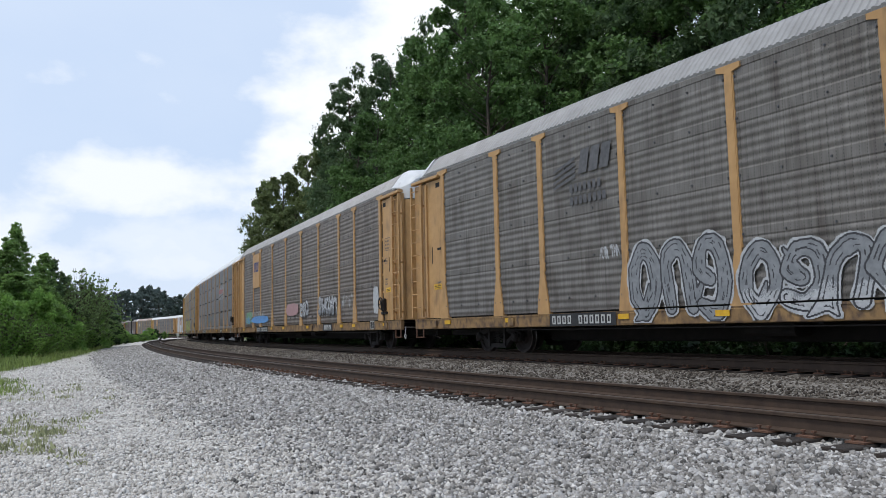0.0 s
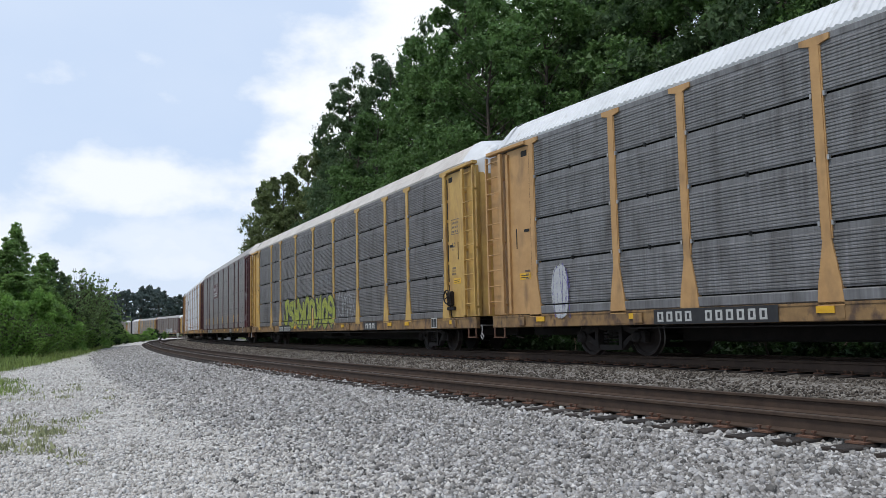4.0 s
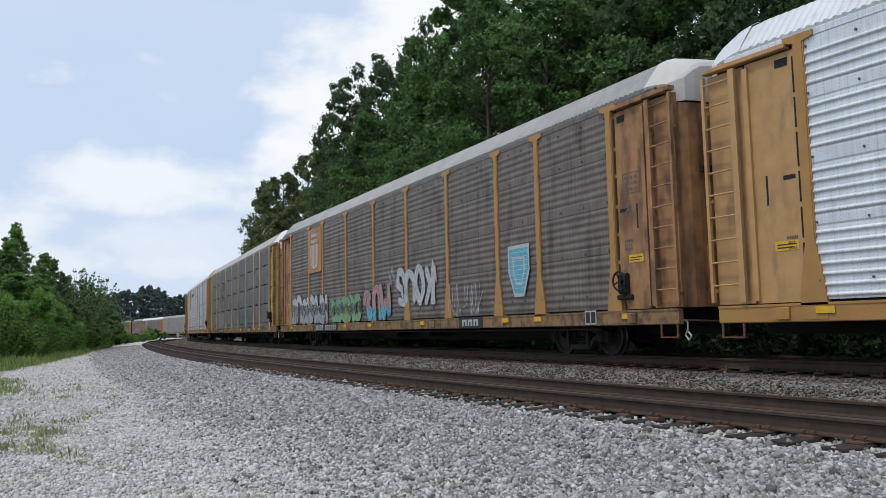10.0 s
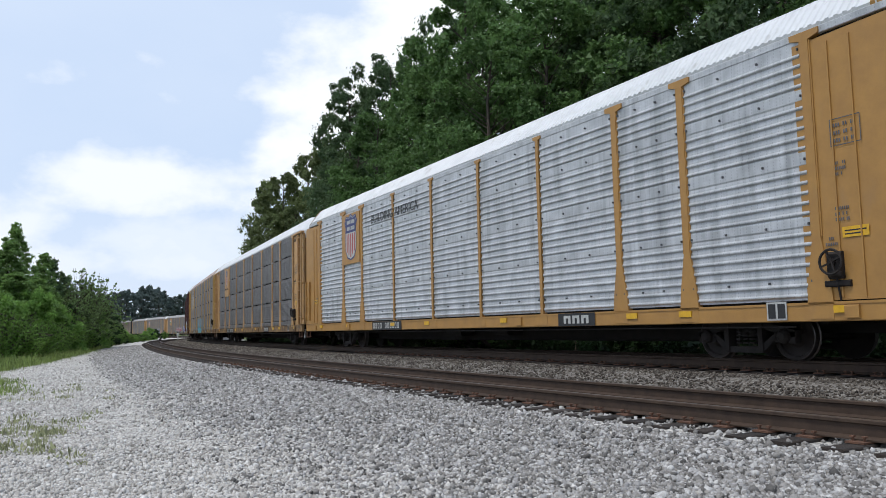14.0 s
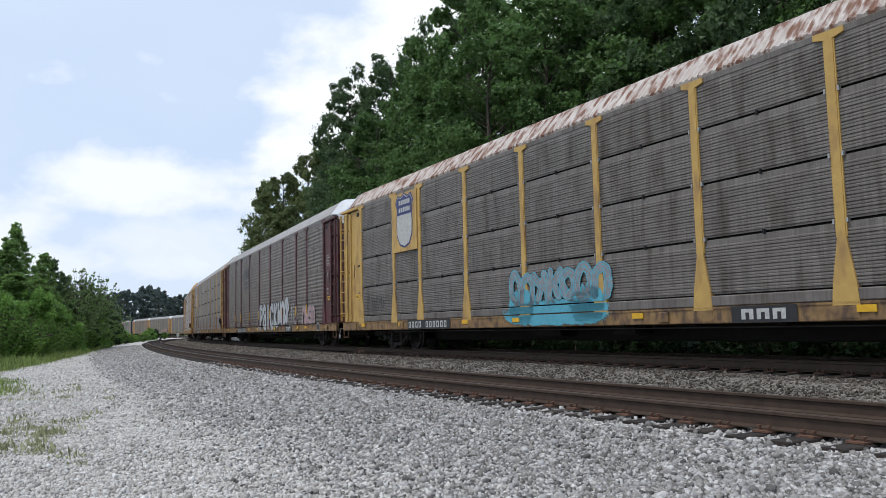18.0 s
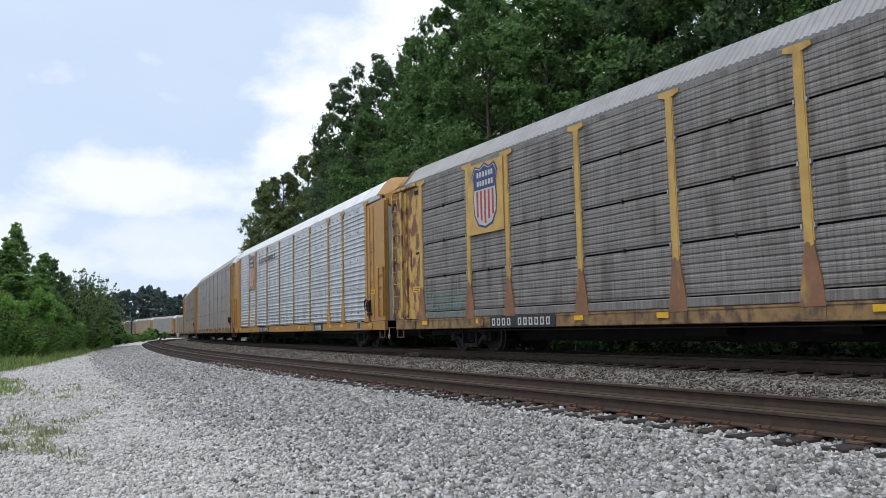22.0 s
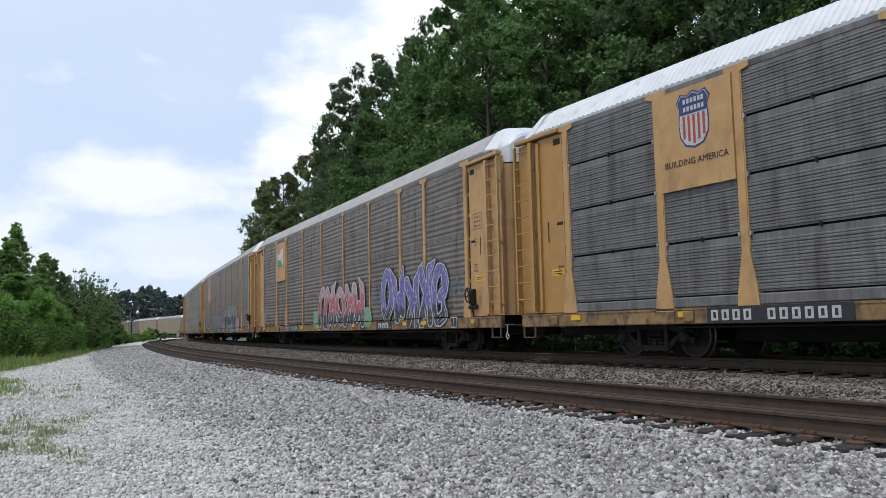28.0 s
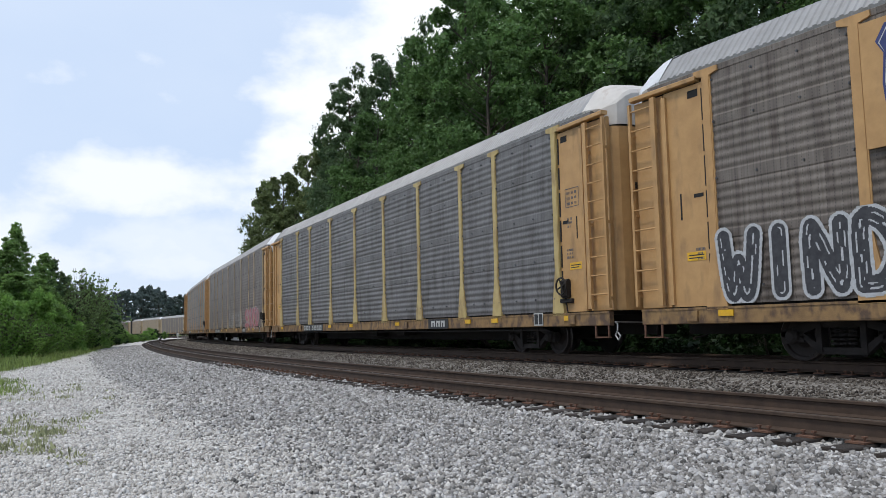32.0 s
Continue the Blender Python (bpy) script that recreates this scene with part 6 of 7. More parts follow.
CARS = {
    -12: dict(board=-5.85, board_w=2.3, panel="gray", post="tan", roof="gray", style="A", logo="ghost", bay=6, logo_z=4.0, brake=False, label="grey autorack car with tan posts and white outline graffiti",
              graf=[("forms", -2.97, 2.5, 1.6, 0.70, "kw:dd", 21), ("forms", 0.95, 4.7, 1.4, 0.70, "kw:ddw", 22), ("scribble", -4.85, 0.6, 0.3, 2.06, "w", 23)]),
    -11: dict(panel="brown", post="tan", roof="gray", style="A", logo="square", bay=7, cap="white", label="brown-grey autorack car with tan posts, square tan sign and pale graffiti",
              graf=[("blob", -7.4, 4.4, 0.42, 1.15, "b:b", 24), ("scribble", -8.4, 4.4, 0.5, 1.35, "w", 241), ("forms", -10.3, 1.5, 0.75, 1.15, "g-:gb", 242), ("blob", -0.1, 2.4, 0.6, 1.4, "o:o", 251), ("forms", 2.05, 1.4, 0.8, 1.25, "k-:w", 252), ("forms", 5.7, 2.6, 0.9, 1.25, "k-:wwd", 253), ("scribble", 8.3, 1.3, 0.55, 1.5, "w", 26), ("blob", 11.6, 0.55, 1.0, 1.2, "w:w", 27)]),
    -10: dict(panel="slate", post="tan", roof="white", style="B", logo="redbar", bay=2, logo_z=3.55, label="blue-grey autorack car in stacked panels with tan posts and white roof",
              graf=[("scribble", 5.57, 2.0, 0.95, 1.18, "k", 28), ("blob", -11.1, 0.6, 1.2, 0.85, "w:w", 29), ("scribble", -11.1, 0.6, 1.2, 0.85, "p", 292), ("scribble", -1.5, 3.0, 0.5, 1.5, "t", 291)]),
    -9: dict(board=-6.3, board_w=2.3, panel="dark", post="yellow", end="yellow", roof="cream", style="B", label="grey stacked-panel autorack car with yellow ends and lime graffiti",
             graf=[("forms", -2.4, 7.9, 1.5, 0.74, "kk:yyy", 30), ("scribble", 2.9, 2.2, 1.2, 1.0, "w", 31), ("scribble", 0.2, 1.8, 0.5, 2.5, "d", 311)]),
    -8: dict(panel="mid2", post="maroon", end="maroon", roof="gray", cap="cream", style="A", logo="wheel", bay=5, logo_z=3.9, brake=False, label="brown-grey autorack car with maroon posts and ends and a white emblem",
             graf=[("scribble", 12.5, 0.5, 0.5, 2.6, "w", 32), ("scribble", 12.4, 0.7, 0.5, 1.3, "w", 321)]),
    -7: dict(board=-5.85, board_w=2.3, panel="silver", post="orange", end="tan", roof="white", style="A", logo="bars", bay=6, logo_z=3.75, brake=False, sill="orange", label="bright silver autorack car with orange-tan posts and white roof"),
    -6: dict(panel="brown", post="orange", end="rust", roof="gray", style="A", cap="cream", logo="shield_faded", bay=7, size=1.15, label="grey-brown autorack car with tan posts and graffiti along its foot",
             graf=[("forms", -9.2, 5.1, 1.35, 0.92, "wk:wkd", 33), ("scribble", -11.4, 0.9, 1.3, 1.05, "w", 331), ("forms", -4.55, 3.5, 1.15, 0.92, "g-:gkg", 34), ("forms", -1.2, 2.5, 1.35, 0.95, "k-:ooc", 35), ("scribble", 0.25, 0.6, 0.9, 1.9, "w", 351), ("forms", 2.1, 2.9, 1.35, 1.40, "d-:ww", 36), ("scribble", 5.4, 1.9, 0.9, 1.0, "w", 361), ("diamond", 8.35, 1.0, 1.3, 1.4, "w-:c", 37)]),
    -5: dict(panel="dark", post="paleyellow", end="grimy", roof="dirty", style="B", logo="ghost", bay=6, logo_z=3.6, label="streaked dark grey stacked-panel autorack car with yellow posts",
             graf=[("scribble", 3.8, 5.2, 1.35, 0.85, "t", 38), ("scribble", 3.8, 5.0, 1.25, 0.85, "t", 380), ("scribble", 3.7, 5.1, 1.3, 0.9, "k", 381), ("forms", -6.2, 2.2, 0.95, 1.12, "d-:d", 39), ("scribble", -6.2, 2.3, 0.9, 1.12, "o", 391)]),
    -4: dict(board=-5.0, board_w=2.5, panel="silver_worn", post="orange", end="orange", roof="white", style="A", closed=True, cap="orange", logo="shield", bay=7, size=1.1, logo_z=4.15, slogan=(-4.3, 4.6, 0.44), brake=True, sill="orange",
             thin=True, label="silver autorack car with orange closed ends and a shield emblem"),
    -3: dict(panel="dark", post="tan", end="tan", roof="white", style="B", logo="shield", bay=7, size=0.68, words=True, logo_z=4.15, label="dark grey stacked-panel autorack car with tan posts and a shield emblem"),
    -2: dict(panel="warm", post="yellow", end="yellow", roof="rust", style="B", logo="shield_white", bay=7, size=1.12, logo_z=4.15, label="grey stacked-panel autorack car with yellow ends and a rust-stained roof",
             graf=[("blob", -0.3, 4.3, 0.6, 0.68, "c:c", 41), ("blob", -1.6, 1.1, 0.9, 0.70, "c:c", 412), ("blob", 1.0, 1.2, 0.85, 0.70, "c:c", 414), ("forms", -0.2, 3.9, 0.95, 1.15, "c-:d", 411), ("scribble", -10.7, 1.5, 0.6, 1.3, "k", 42)]),
    -1: dict(panel="brown", post="maroon", end="maroon", roof="gray", style="A", logo="ghost", bay=6, logo_z=3.9, brake=False, label="brown-grey autorack car with maroon posts and white graffiti",
             graf=[("letters", 1.06, 4.6, 1.45, 0.68, "k-:w:PAICK", 43), ("forms", 4.6, 2.5, 1.35, 0.95, "d-:w", 44), ("scribble", 6.6, 1.8, 1.1, 0.9, "w", 45), ("forms", 9.6, 2.2, 0.9, 0.95, "d-:o", 46), ("scribble", -1.5, 0.5, 0.3, 0.7, "w", 461)]),
    0: dict(panel="umber", ribs="C", worn_feet=True, post="yellow", end="rustyellow", roof="gray", style="B", cap="rust", logo="shield", bay=7, size=1.1, logo_z=4.15, label="brown-grey stacked-panel autorack car with peeling yellow ends and shield emblem",
            graf=[("scribble", -10.6, 2.2, 0.9, 0.95, "g", 47), ("scribble", -10.6, 2.2, 0.9, 0.95, "t", 471)]),
    1: dict(board=-5.0, board_w=2.5, panel="silver_worn", post="orange", end="orange", roof="white", style="A", closed=True, cap="orange", logo="shield", bay=7, size=1.2, logo_z=4.15, slogan=(-4.3, 4.6, 0.44), sill="orange", thin=True,
            label="silver autorack car with orange closed ends and a shield emblem"),
    2: dict(panel="mid", post="tan", end="tan", roof="gray", style="A", label="light grey autorack car with tan posts and ladders", logo="slant", bay=6, logo_z=3.75),
    3: dict(panel="dark", post="tan", end="orange", roof="white", style="B", logo="shield", bay=7, size=0.68, words=True, logo_z=4.15, label="dark grey stacked-panel autorack car with tan posts and white roof",
            graf=[("scribble", -3.0, 1.9, 0.6, 1.15, "w", 48)]),
    4: dict(board=-6.3, board_w=2.3, panel="brown", post="tan", end="tan", roof="gray", style="A", logo="flag", bay=7, logo_z=4.15, thin=True, label="brown-grey autorack car with tan ends and purple and red graffiti",
            graf=[("blob", -2.1, 1.0, 0.8, 0.74, "g:g", 50), ("blob", 4.1, 1.0, 0.75, 0.74, "g:g", 501), ("forms", 1.0, 5.6, 1.9, 0.70, "wk:ork", 49), ("forms", 8.2, 5.2, 2.0, 0.70, "wk:ppk", 51), ("scribble", 11.2, 0.8, 0.5, 1.6, "t", 502), ("scribble", 5.0, 0.6, 0.5, 1.5, "t", 503), ("scribble", -11.6, 0.9, 0.9, 1.1, "w", 52)]),
    5: dict(panel="brown", post="tan", end="tan", roof="gray", style="A", thin=True, logo="shield", bay=7, size=1.05, logo_z=4.15, label="brown-grey autorack car with tan posts and pale graffiti", 
            graf=[("letters", -9.9, 4.1, 1.25, 1.0, "w-:k:WINDY", 53), ("forms", -2.55, 5.0, 1.4, 0.68, "k-:ddt", 54), ("scribble", -2.6, 4.8, 1.3, 0.75, "d", 542), ("blob", 0.7, 1.1, 0.6, 0.70, "o:o", 531), ("forms", 4.2, 5.8, 1.7, 0.68, "kw:dkt", 55), ("blob", 7.7, 1.4, 0.9, 0.70, "o:o", 551)]),
    6: dict(panel="dark", post="paleyellow", end="tan", roof="gray", style="A", cap="cream", label="dark grey corrugated autorack car with tan posts and ladders"),
    7: dict(panel="brown", post="pale", end="tan", roof="gray", style="A", label="brown-grey autorack car with tan ends and red and white graffiti",
            graf=[("forms", 8.6, 4.6, 1.3, 0.85, "w-:r", 56), ("scribble", 2, 6.0, 1.0, 1.0, "w", 57)]),
    8: dict(panel="gray", post="tan", roof="gray", style="A", label=TAN),
    9: dict(panel="mid", post="tan", roof="gray", style="A", label=TAN),
    10: dict(panel="tanned", post="pale", roof="gray", style="A", label=TAN),
    11: dict(panel="dirty", post="pale", roof="gray", style="A", label=TAN),
    12: dict(panel="tanned", post="pale", roof="gray", style="A", label=TAN),
    13: dict(panel="tanned", post="pale", roof="dirty", style="A", label=TAN),
    14: dict(panel="brown", post="pale", roof="gray", style="A", label=TAN),
    15: dict(panel="tanned", post="pale", roof="gray", style="A", label=TAN),
    16: dict(panel="tanned", post="pale", roof="gray", style="A", label=TAN),
    17: dict(panel="brown", post="pale", roof="gray", style="A", label=TAN),
}
TRAIN = {}
for _n, _spec in CARS.items():
    TRAIN[_n] = autorack(_spec, _n)


# ---- trees and shrubs ----
F_LEN = 784 / math.tan(radians(LENS) / 2)


def spot(px, depth):
    """Plan position seen at bearing px (across the picture) and that depth."""
    return (px - 784) / F_LEN * depth, depth


def spot_off(px, off, s0=0.0, s1=110.0):
    """Position at a given offset from the line that lies on the bearing px."""
    best = min(np.arange(s0, s1, 0.5), key=lambda s: abs((lambda p: p[0] / max(p[1], 0.5))(line_at(s, off)) - (px - 784) / F_LEN))
    x, y, _ = line_at(best, off)
    return x, y


def land_z(x, y):
    s, o = line_side([x], [y])
    return float(ground_z(s, o)[0])


def limb(v, f, a, b, r0, r1, sides=6):
    a, b = Vector(a), Vector(b)
    d = (b - a).normalized()
    u = d.orthogonal().normalized()
    w = d.cross(u)
    n = len(v)
    for q, r in ((a, r0), (b, r1)):
        for k in range(sides):
            t = 2 * math.pi * k / sides
            v.append(tuple(q + (u * math.cos(t) + w * math.sin(t)) * r))
    f += [(n + k, n + (k + 1) % sides, n + sides + (k + 1) % sides, n + sides + k) for k in range(sides)]


def leaf_cloud(rng, centres, radii, per, size, droop=0.0, fuzzy=False):
    """Kite-shaped leaves scattered in clumps; arrays of vertices and faces."""
    n = len(centres) * per
    c = np.repeat(centres, per, 0)
    r = np.repeat(radii, per)
    d = rng.normal(size=(n, 3))
    d /= np.linalg.norm(d, axis=1)[:, None]
    reach = np.abs(rng.normal(0, 0.8, n)) if fuzzy else rng.random(n) ** 0.45
    p = c + d * (r * reach)[:, None] * np.array([1, 1, 0.75])
    nrm = d * 0.6 + rng.normal(size=(n, 3)) * 0.7 + np.array([0, 0, 0.5])
    nrm /= np.linalg.norm(nrm, axis=1)[:, None]
    t = np.cross(nrm, rng.normal(size=(n, 3)))
    t /= np.linalg.norm(t, axis=1)[:, None]
    t[:, 2] -= droop
    b = np.cross(nrm, t)
    sz = size * np.exp(rng.normal(0, 0.3, n))[:, None]
    v = np.stack([p - t * sz, p + t * sz * 0.5 + b * sz * 0.75, p + t * sz * 0.7 - b * sz * 0.7], 1).reshape(-1, 3)
    return v


def leaf_mesh(name, v, material, k=3):
    n = len(v) // k
    me = bpy.data.meshes.new(name)
    me.vertices.add(len(v))
    me.vertices.foreach_set("co", v.astype(np.float32).ravel())
    me.loops.add(n * k)
    me.loops.foreach_set("vertex_index", np.arange(n * k, dtype=np.int32))
    me.polygons.add(n)
    me.polygons.foreach_set("loop_start", np.arange(n, dtype=np.int32) * k)
    me.update(calc_edges=True)
    me.materials.append(material)
    return me


def tree_meshes(kind, seed, leaf, height=18.0, spread=4.5, bare=0.2, clumps=120, per=130, size=0.17):
    rng = np.random.default_rng(seed)
    v, f = [], []
    pts = [Vector((0, 0, -0.3))]
    for k in range(1, 8):
        pts.append(Vector((rng.normal(0, 0.12) * k * 0.6, rng.normal(0, 0.12) * k * 0.6, height * 0.92 * k / 7)))
    rad = [0.026 * height * 0.55 * (1 - 0.9 * k / 7) + 0.02 for k in range(8)]
    for k in range(7):
        limb(v, f, pts[k], pts[k + 1], rad[k], rad[k + 1], 8)
    cs, rs = [], []
    if kind == "spray":
        # many straight shoots that fan out from the foot
        for i in range(clumps):
            a, t = rng.uniform(0, 2 * math.pi), abs(rng.normal(0, 0.30)) + 0.04
            ln = height * (1.0 - 0.25 * t) * rng.uniform(0.5, 1.02)
            d = Vector((math.cos(a) * math.sin(t), math.sin(a) * math.sin(t), math.cos(t)))
            tip = d * ln + Vector((rng.normal(0, 0.1), rng.normal(0, 0.1), 0))
            limb(v, f, d * 0.1, tip, 0.035, 0.008, 4)
            for k in range(7):
                u = 0.22 + 0.74 * k / 6
                cs.append((tip * u)[:])
                rs.append((0.34 * (1.08 - u) + 0.05) * height / 7.5 ** 0.9 * 0.82)
        clumps = 0
    for i in range(clumps):
        q = bare + (1 - bare) * rng.random() ** 0.85
        z = height * q
        rel = (q - bare) / (1 - bare)
        if kind == "bush":
            w = spread * math.sqrt(max(0.03, 1 - rel ** 1.6))
        else:
            w = spread * (0.45 + 0.75 * math.sin(math.pi * min(1, 0.18 + rel * 0.80))) * (0.8 + 0.4 * rng.random())
        a = rng.uniform(0, 2 * math.pi)
        rr = w * (0.45 + 0.55 * rng.random() ** 0.6)
        tr = pts[min(7, int(q * 7))]
        c = Vector((tr.x + rr * math.cos(a), tr.y + rr * math.sin(a), z + rng.normal(0, 0.3)))
        if i % 2 == 0:
            base = Vector((tr.x, tr.y, max(0.4, z - rr * 0.55)))
            midp = (base + c) / 2 + Vector((0, 0, 0.12 * rr))
            lr = 0.012 * height * 0.35 * (1 - 0.6 * q)
            limb(v, f, base, midp, lr, lr * 0.6, 5)
            limb(v, f, midp, c, lr * 0.6, lr * 0.2, 5)
        cs.append(c[:])
        rs.append((0.075 * height ** 0.75 + 0.25) * (0.6 + 0.7 * rng.random()))
    lv = leaf_cloud(rng, np.array(cs), np.array(rs), per, size, 0.25)
    return mesh_of("trunk", v, f, M["bark"], True), leaf_mesh("crown", lv, leaf)


def lobed_tree(shape, seed, leaf, height, spread, bare, lobes, lobe_r, subs, per, size):
    """Tree whose crown is built of boughs: each bough a ragged heap of leaf clumps on its own limb, with gaps between them."""
    rng = np.random.default_rng(seed)
    v, f = [], []
    pts = [Vector((0, 0, -0.3))]
    for k in range(1, 8):
        pts.append(pts[-1] + Vector((rng.normal(0, 0.016) * height, rng.normal(0, 0.016) * height, 0)))
        pts[-1].z = height * 0.95 * k / 7
    rad = [0.013 * height * (1 - 0.92 * k / 7) + 0.02 for k in range(8)]
    for k in range(7):
        limb(v, f, pts[k], pts[k + 1], rad[k], rad[k + 1], 8)
    cs, rs = [], []
    for i in range(lobes):
        rel = (i + rng.random()) / lobes
        q = bare + (1 - bare) * rel
        if shape == "broad":
            prof = max(0.12, math.sin(math.pi * min(1.0, 0.20 + 0.78 * rel))) ** 0.75
        elif shape == "pine":
            prof = (0.42 + 0.58 * math.sin(math.pi * min(1.0, 0.35 + 0.6 * rel))) * (0.65 + 0.55 * rng.random())
        else:
            prof = (1.02 - rel) ** 0.75 * (0.75 + 0.4 * rng.random())
        a = i * 2.39996 + rng.normal(0, 0.5)
        rr = spread * prof * (0.45 + 0.5 * rng.random() ** 0.5)
        tr = pts[min(7, int(q * 7))]
        r = lobe_r * (0.65 + 0.75 * rng.random()) * (0.55 + 0.45 * min(1.0, 2.2 * (1.02 - rel)))
        c = np.array([tr.x + rr * math.cos(a), tr.y + rr * math.sin(a), height * q - r * 0.4])
        base = Vector((tr.x, tr.y, max(0.4, height * q - rr * (0.7 if shape == "broad" else 0.2) - r)))
        midp = (base + Vector(c)) / 2 + Vector((0, 0, -0.05 * rr))
        lr = 0.0042 * height * (1.05 - 0.7 * q)
        limb(v, f, base, midp, lr, lr * 0.65, 5)
        limb(v, f, midp, Vector(c), lr * 0.65, lr * 0.2, 5)
        out = np.array([math.cos(a) * 0.55, math.sin(a) * 0.55, 0.45])
        for _ in range(subs):
            d = rng.normal(size=3) + out
            d /= np.linalg.norm(d)
            p = c + d * r * rng.uniform(0.45, 1.05) * np.array([1.12, 1.12, 0.72])
            cs.append(p)
            rs.append(r * rng.uniform(0.22, 0.52))
    lv = leaf_cloud(rng, np.array(cs), np.array(rs), per, size, 0.15, True)
    return mesh_of("trunk", v, f, M["bark"], True), leaf_mesh("crown", lv, leaf)


def plant(name, meshes, x, y, scale, turn, label, cat, group, sz=None):
    ob = tagged(new(name), label, cat, group)
    ob.location, ob.rotation_euler = (x, y, land_z(x, y)), (0, 0, turn)
    ob.scale = (scale, scale, sz or scale)
    part_me("trunk", meshes[0], ob)
    part_me("crown", meshes[1], ob)
    return ob


R = random.Random(4)
BROAD = [lobed_tree("broad", 30 + k, M["leaf_a"], 18, 4.9, 0.08, 92, 1.0, 17, 44, 0.088) for k in range(3)]
DARK = [lobed_tree("pine", 40 + k, M["leaf_b"], 18, 4.6, 0.10, 92, 0.9, 16, 42, 0.085) for k in range(3)]
OLIVE = [lobed_tree("broad", 50 + k, M["leaf_o"], 18, 5.2, 0.08, 95, 1.0, 14, 34, 0.115) for k in range(2)]
FILL = [tree_meshes("broad", 66, M["leaf_b"], 18, 4.6, 0.05, 110, 70, 0.34)]
FAR = [tree_meshes("broad", 60 + k, M["leaf_hazed"], 18, 4.6, 0.08, 80, 60, 0.42) for k in range(2)]
SPIRE = [lobed_tree("spire", 120 + k, M["leaf_s"], 10, 2.5, 0.03, 120, 0.46, 10, 30, 0.07) for k in range(3)]
CONE = [lobed_tree("spire", 130, M["leaf_b"], 9, 1.3, 0.04, 52, 0.42, 10, 32, 0.085)]
SHOOT = [tree_meshes("spray", 150 + k, M["leaf_c"], 3.1, 1.5, 0.1, 90, 40, 0.05) for k in range(2)]
SPRAY = [tree_meshes("spray", 140 + k, M["leaf_v"], 7.5, 2.0, 0.1, 210, 26, 0.06) for k in range(2)]
BUSH = [tree_meshes("bush", 80 + k, M["leaf_c"], 3.2, 1.7, 0.04, 70, 150, 0.062) for k in range(3)]
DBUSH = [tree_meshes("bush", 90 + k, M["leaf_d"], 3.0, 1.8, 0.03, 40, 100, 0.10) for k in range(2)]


# wood behind the train: bearing, depth, top's bearing height, family, width
WOOD = ((496, 88, 302, OLIVE, 0.86), (538, 92, 272, OLIVE, 0.9), (568, 84, 250, OLIVE, 0.85), (466, 96, 318, OLIVE, 0.72), (610, 80, 262, OLIVE, 0.9), (515, 80, 355, OLIVE, 0.8), (480, 84, 380, OLIVE, 0.7),
        (632, 58, 135, DARK, 0.78), (668, 62, 118, DARK, 0.8), (708, 58, 80, DARK, 0.75), (752, 60, 70, DARK, 0.72), (648, 54, 220, DARK, 0.85), (690, 50, 200, BROAD, 0.8), (752, 46, 120, BROAD, 0.75),
        (822, 52, 20, DARK, 0.85), (856, 44, -50, BROAD, 0.82), (805, 38, 140, BROAD, 0.68), (890, 40, -60, BROAD, 0.95), (940, 36, -40, BROAD, 1.0), (880, 33, 60, BROAD, 0.78))
for px, depth, top, fams, wid in WOOD:
    x, y = spot(px, depth)
    hgt = (580 + (784 - px) * 0.022 - top) / F_LEN * y + 1.35 - land_z(x, y)
    plant("tree", R.choice(fams), x, y, wid, R.uniform(0, 6.28), "tall leafy tree with dense green crown" if fams is BROAD else "tall dark green tree with broken crown" if fams is DARK else "broad olive-green tree beyond the bend",
          "tree", "wood behind the train", hgt / 18)
for px, off, fam in ((985, -12, "b"), (1040, -14, "d"), (1100, -11.5, "b"), (1150, -15, "d"), (1200, -13, "d"), (1265, -12.5, "b"), (1340, -12, "d"), (1430, -13, "d"), (1530, -11.5, "d"), (1650, -12, "b"), (1800, -12, "d"),
                     (700, -24, "f"), (780, -24, "f"), (860, -22, "f"), (920, -20, "f"), (1000, -20, "f"), (1090, -21, "f"), (1300, -22, "f"), (1440, -21, "f"), (1560, -20, "f")):
    x, y = spot_off(px, off, -14.0, 110.0)
    fams = {"f": FILL, "d": DARK, "b": BROAD}[fam]
    sc = R.uniform(0.92, 1.12)
    plant("tree", R.choice(fams), x, y, sc, R.uniform(0, 6.28), "tall leafy tree with dense green crown" if fam == "b" else "tall dark green tree with broken crown", "tree", "wood behind the train",
          sc * (R.uniform(0.98, 1.12) if fam != "f" else 0.78))
# undergrowth whose leaf colour already carries the shade
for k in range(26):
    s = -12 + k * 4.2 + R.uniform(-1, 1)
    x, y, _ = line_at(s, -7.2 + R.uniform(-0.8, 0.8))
    plant("shrub", R.choice(DBUSH), x, y, R.uniform(0.75, 1.1), R.uniform(0, 6.28), "dense shrub beside the far track, shade in its dark green leaves", "shrub", "undergrowth behind the train", R.uniform(0.8, 1.2))
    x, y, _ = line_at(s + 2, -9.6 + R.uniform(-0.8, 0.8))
    plant("shrub", R.choice(DBUSH), x, y, R.uniform(1.0, 1.4), R.uniform(0, 6.28), "dense shrub beside the far track, shade in its dark green leaves", "shrub", "undergrowth behind the train", R.uniform(1.3, 1.9))

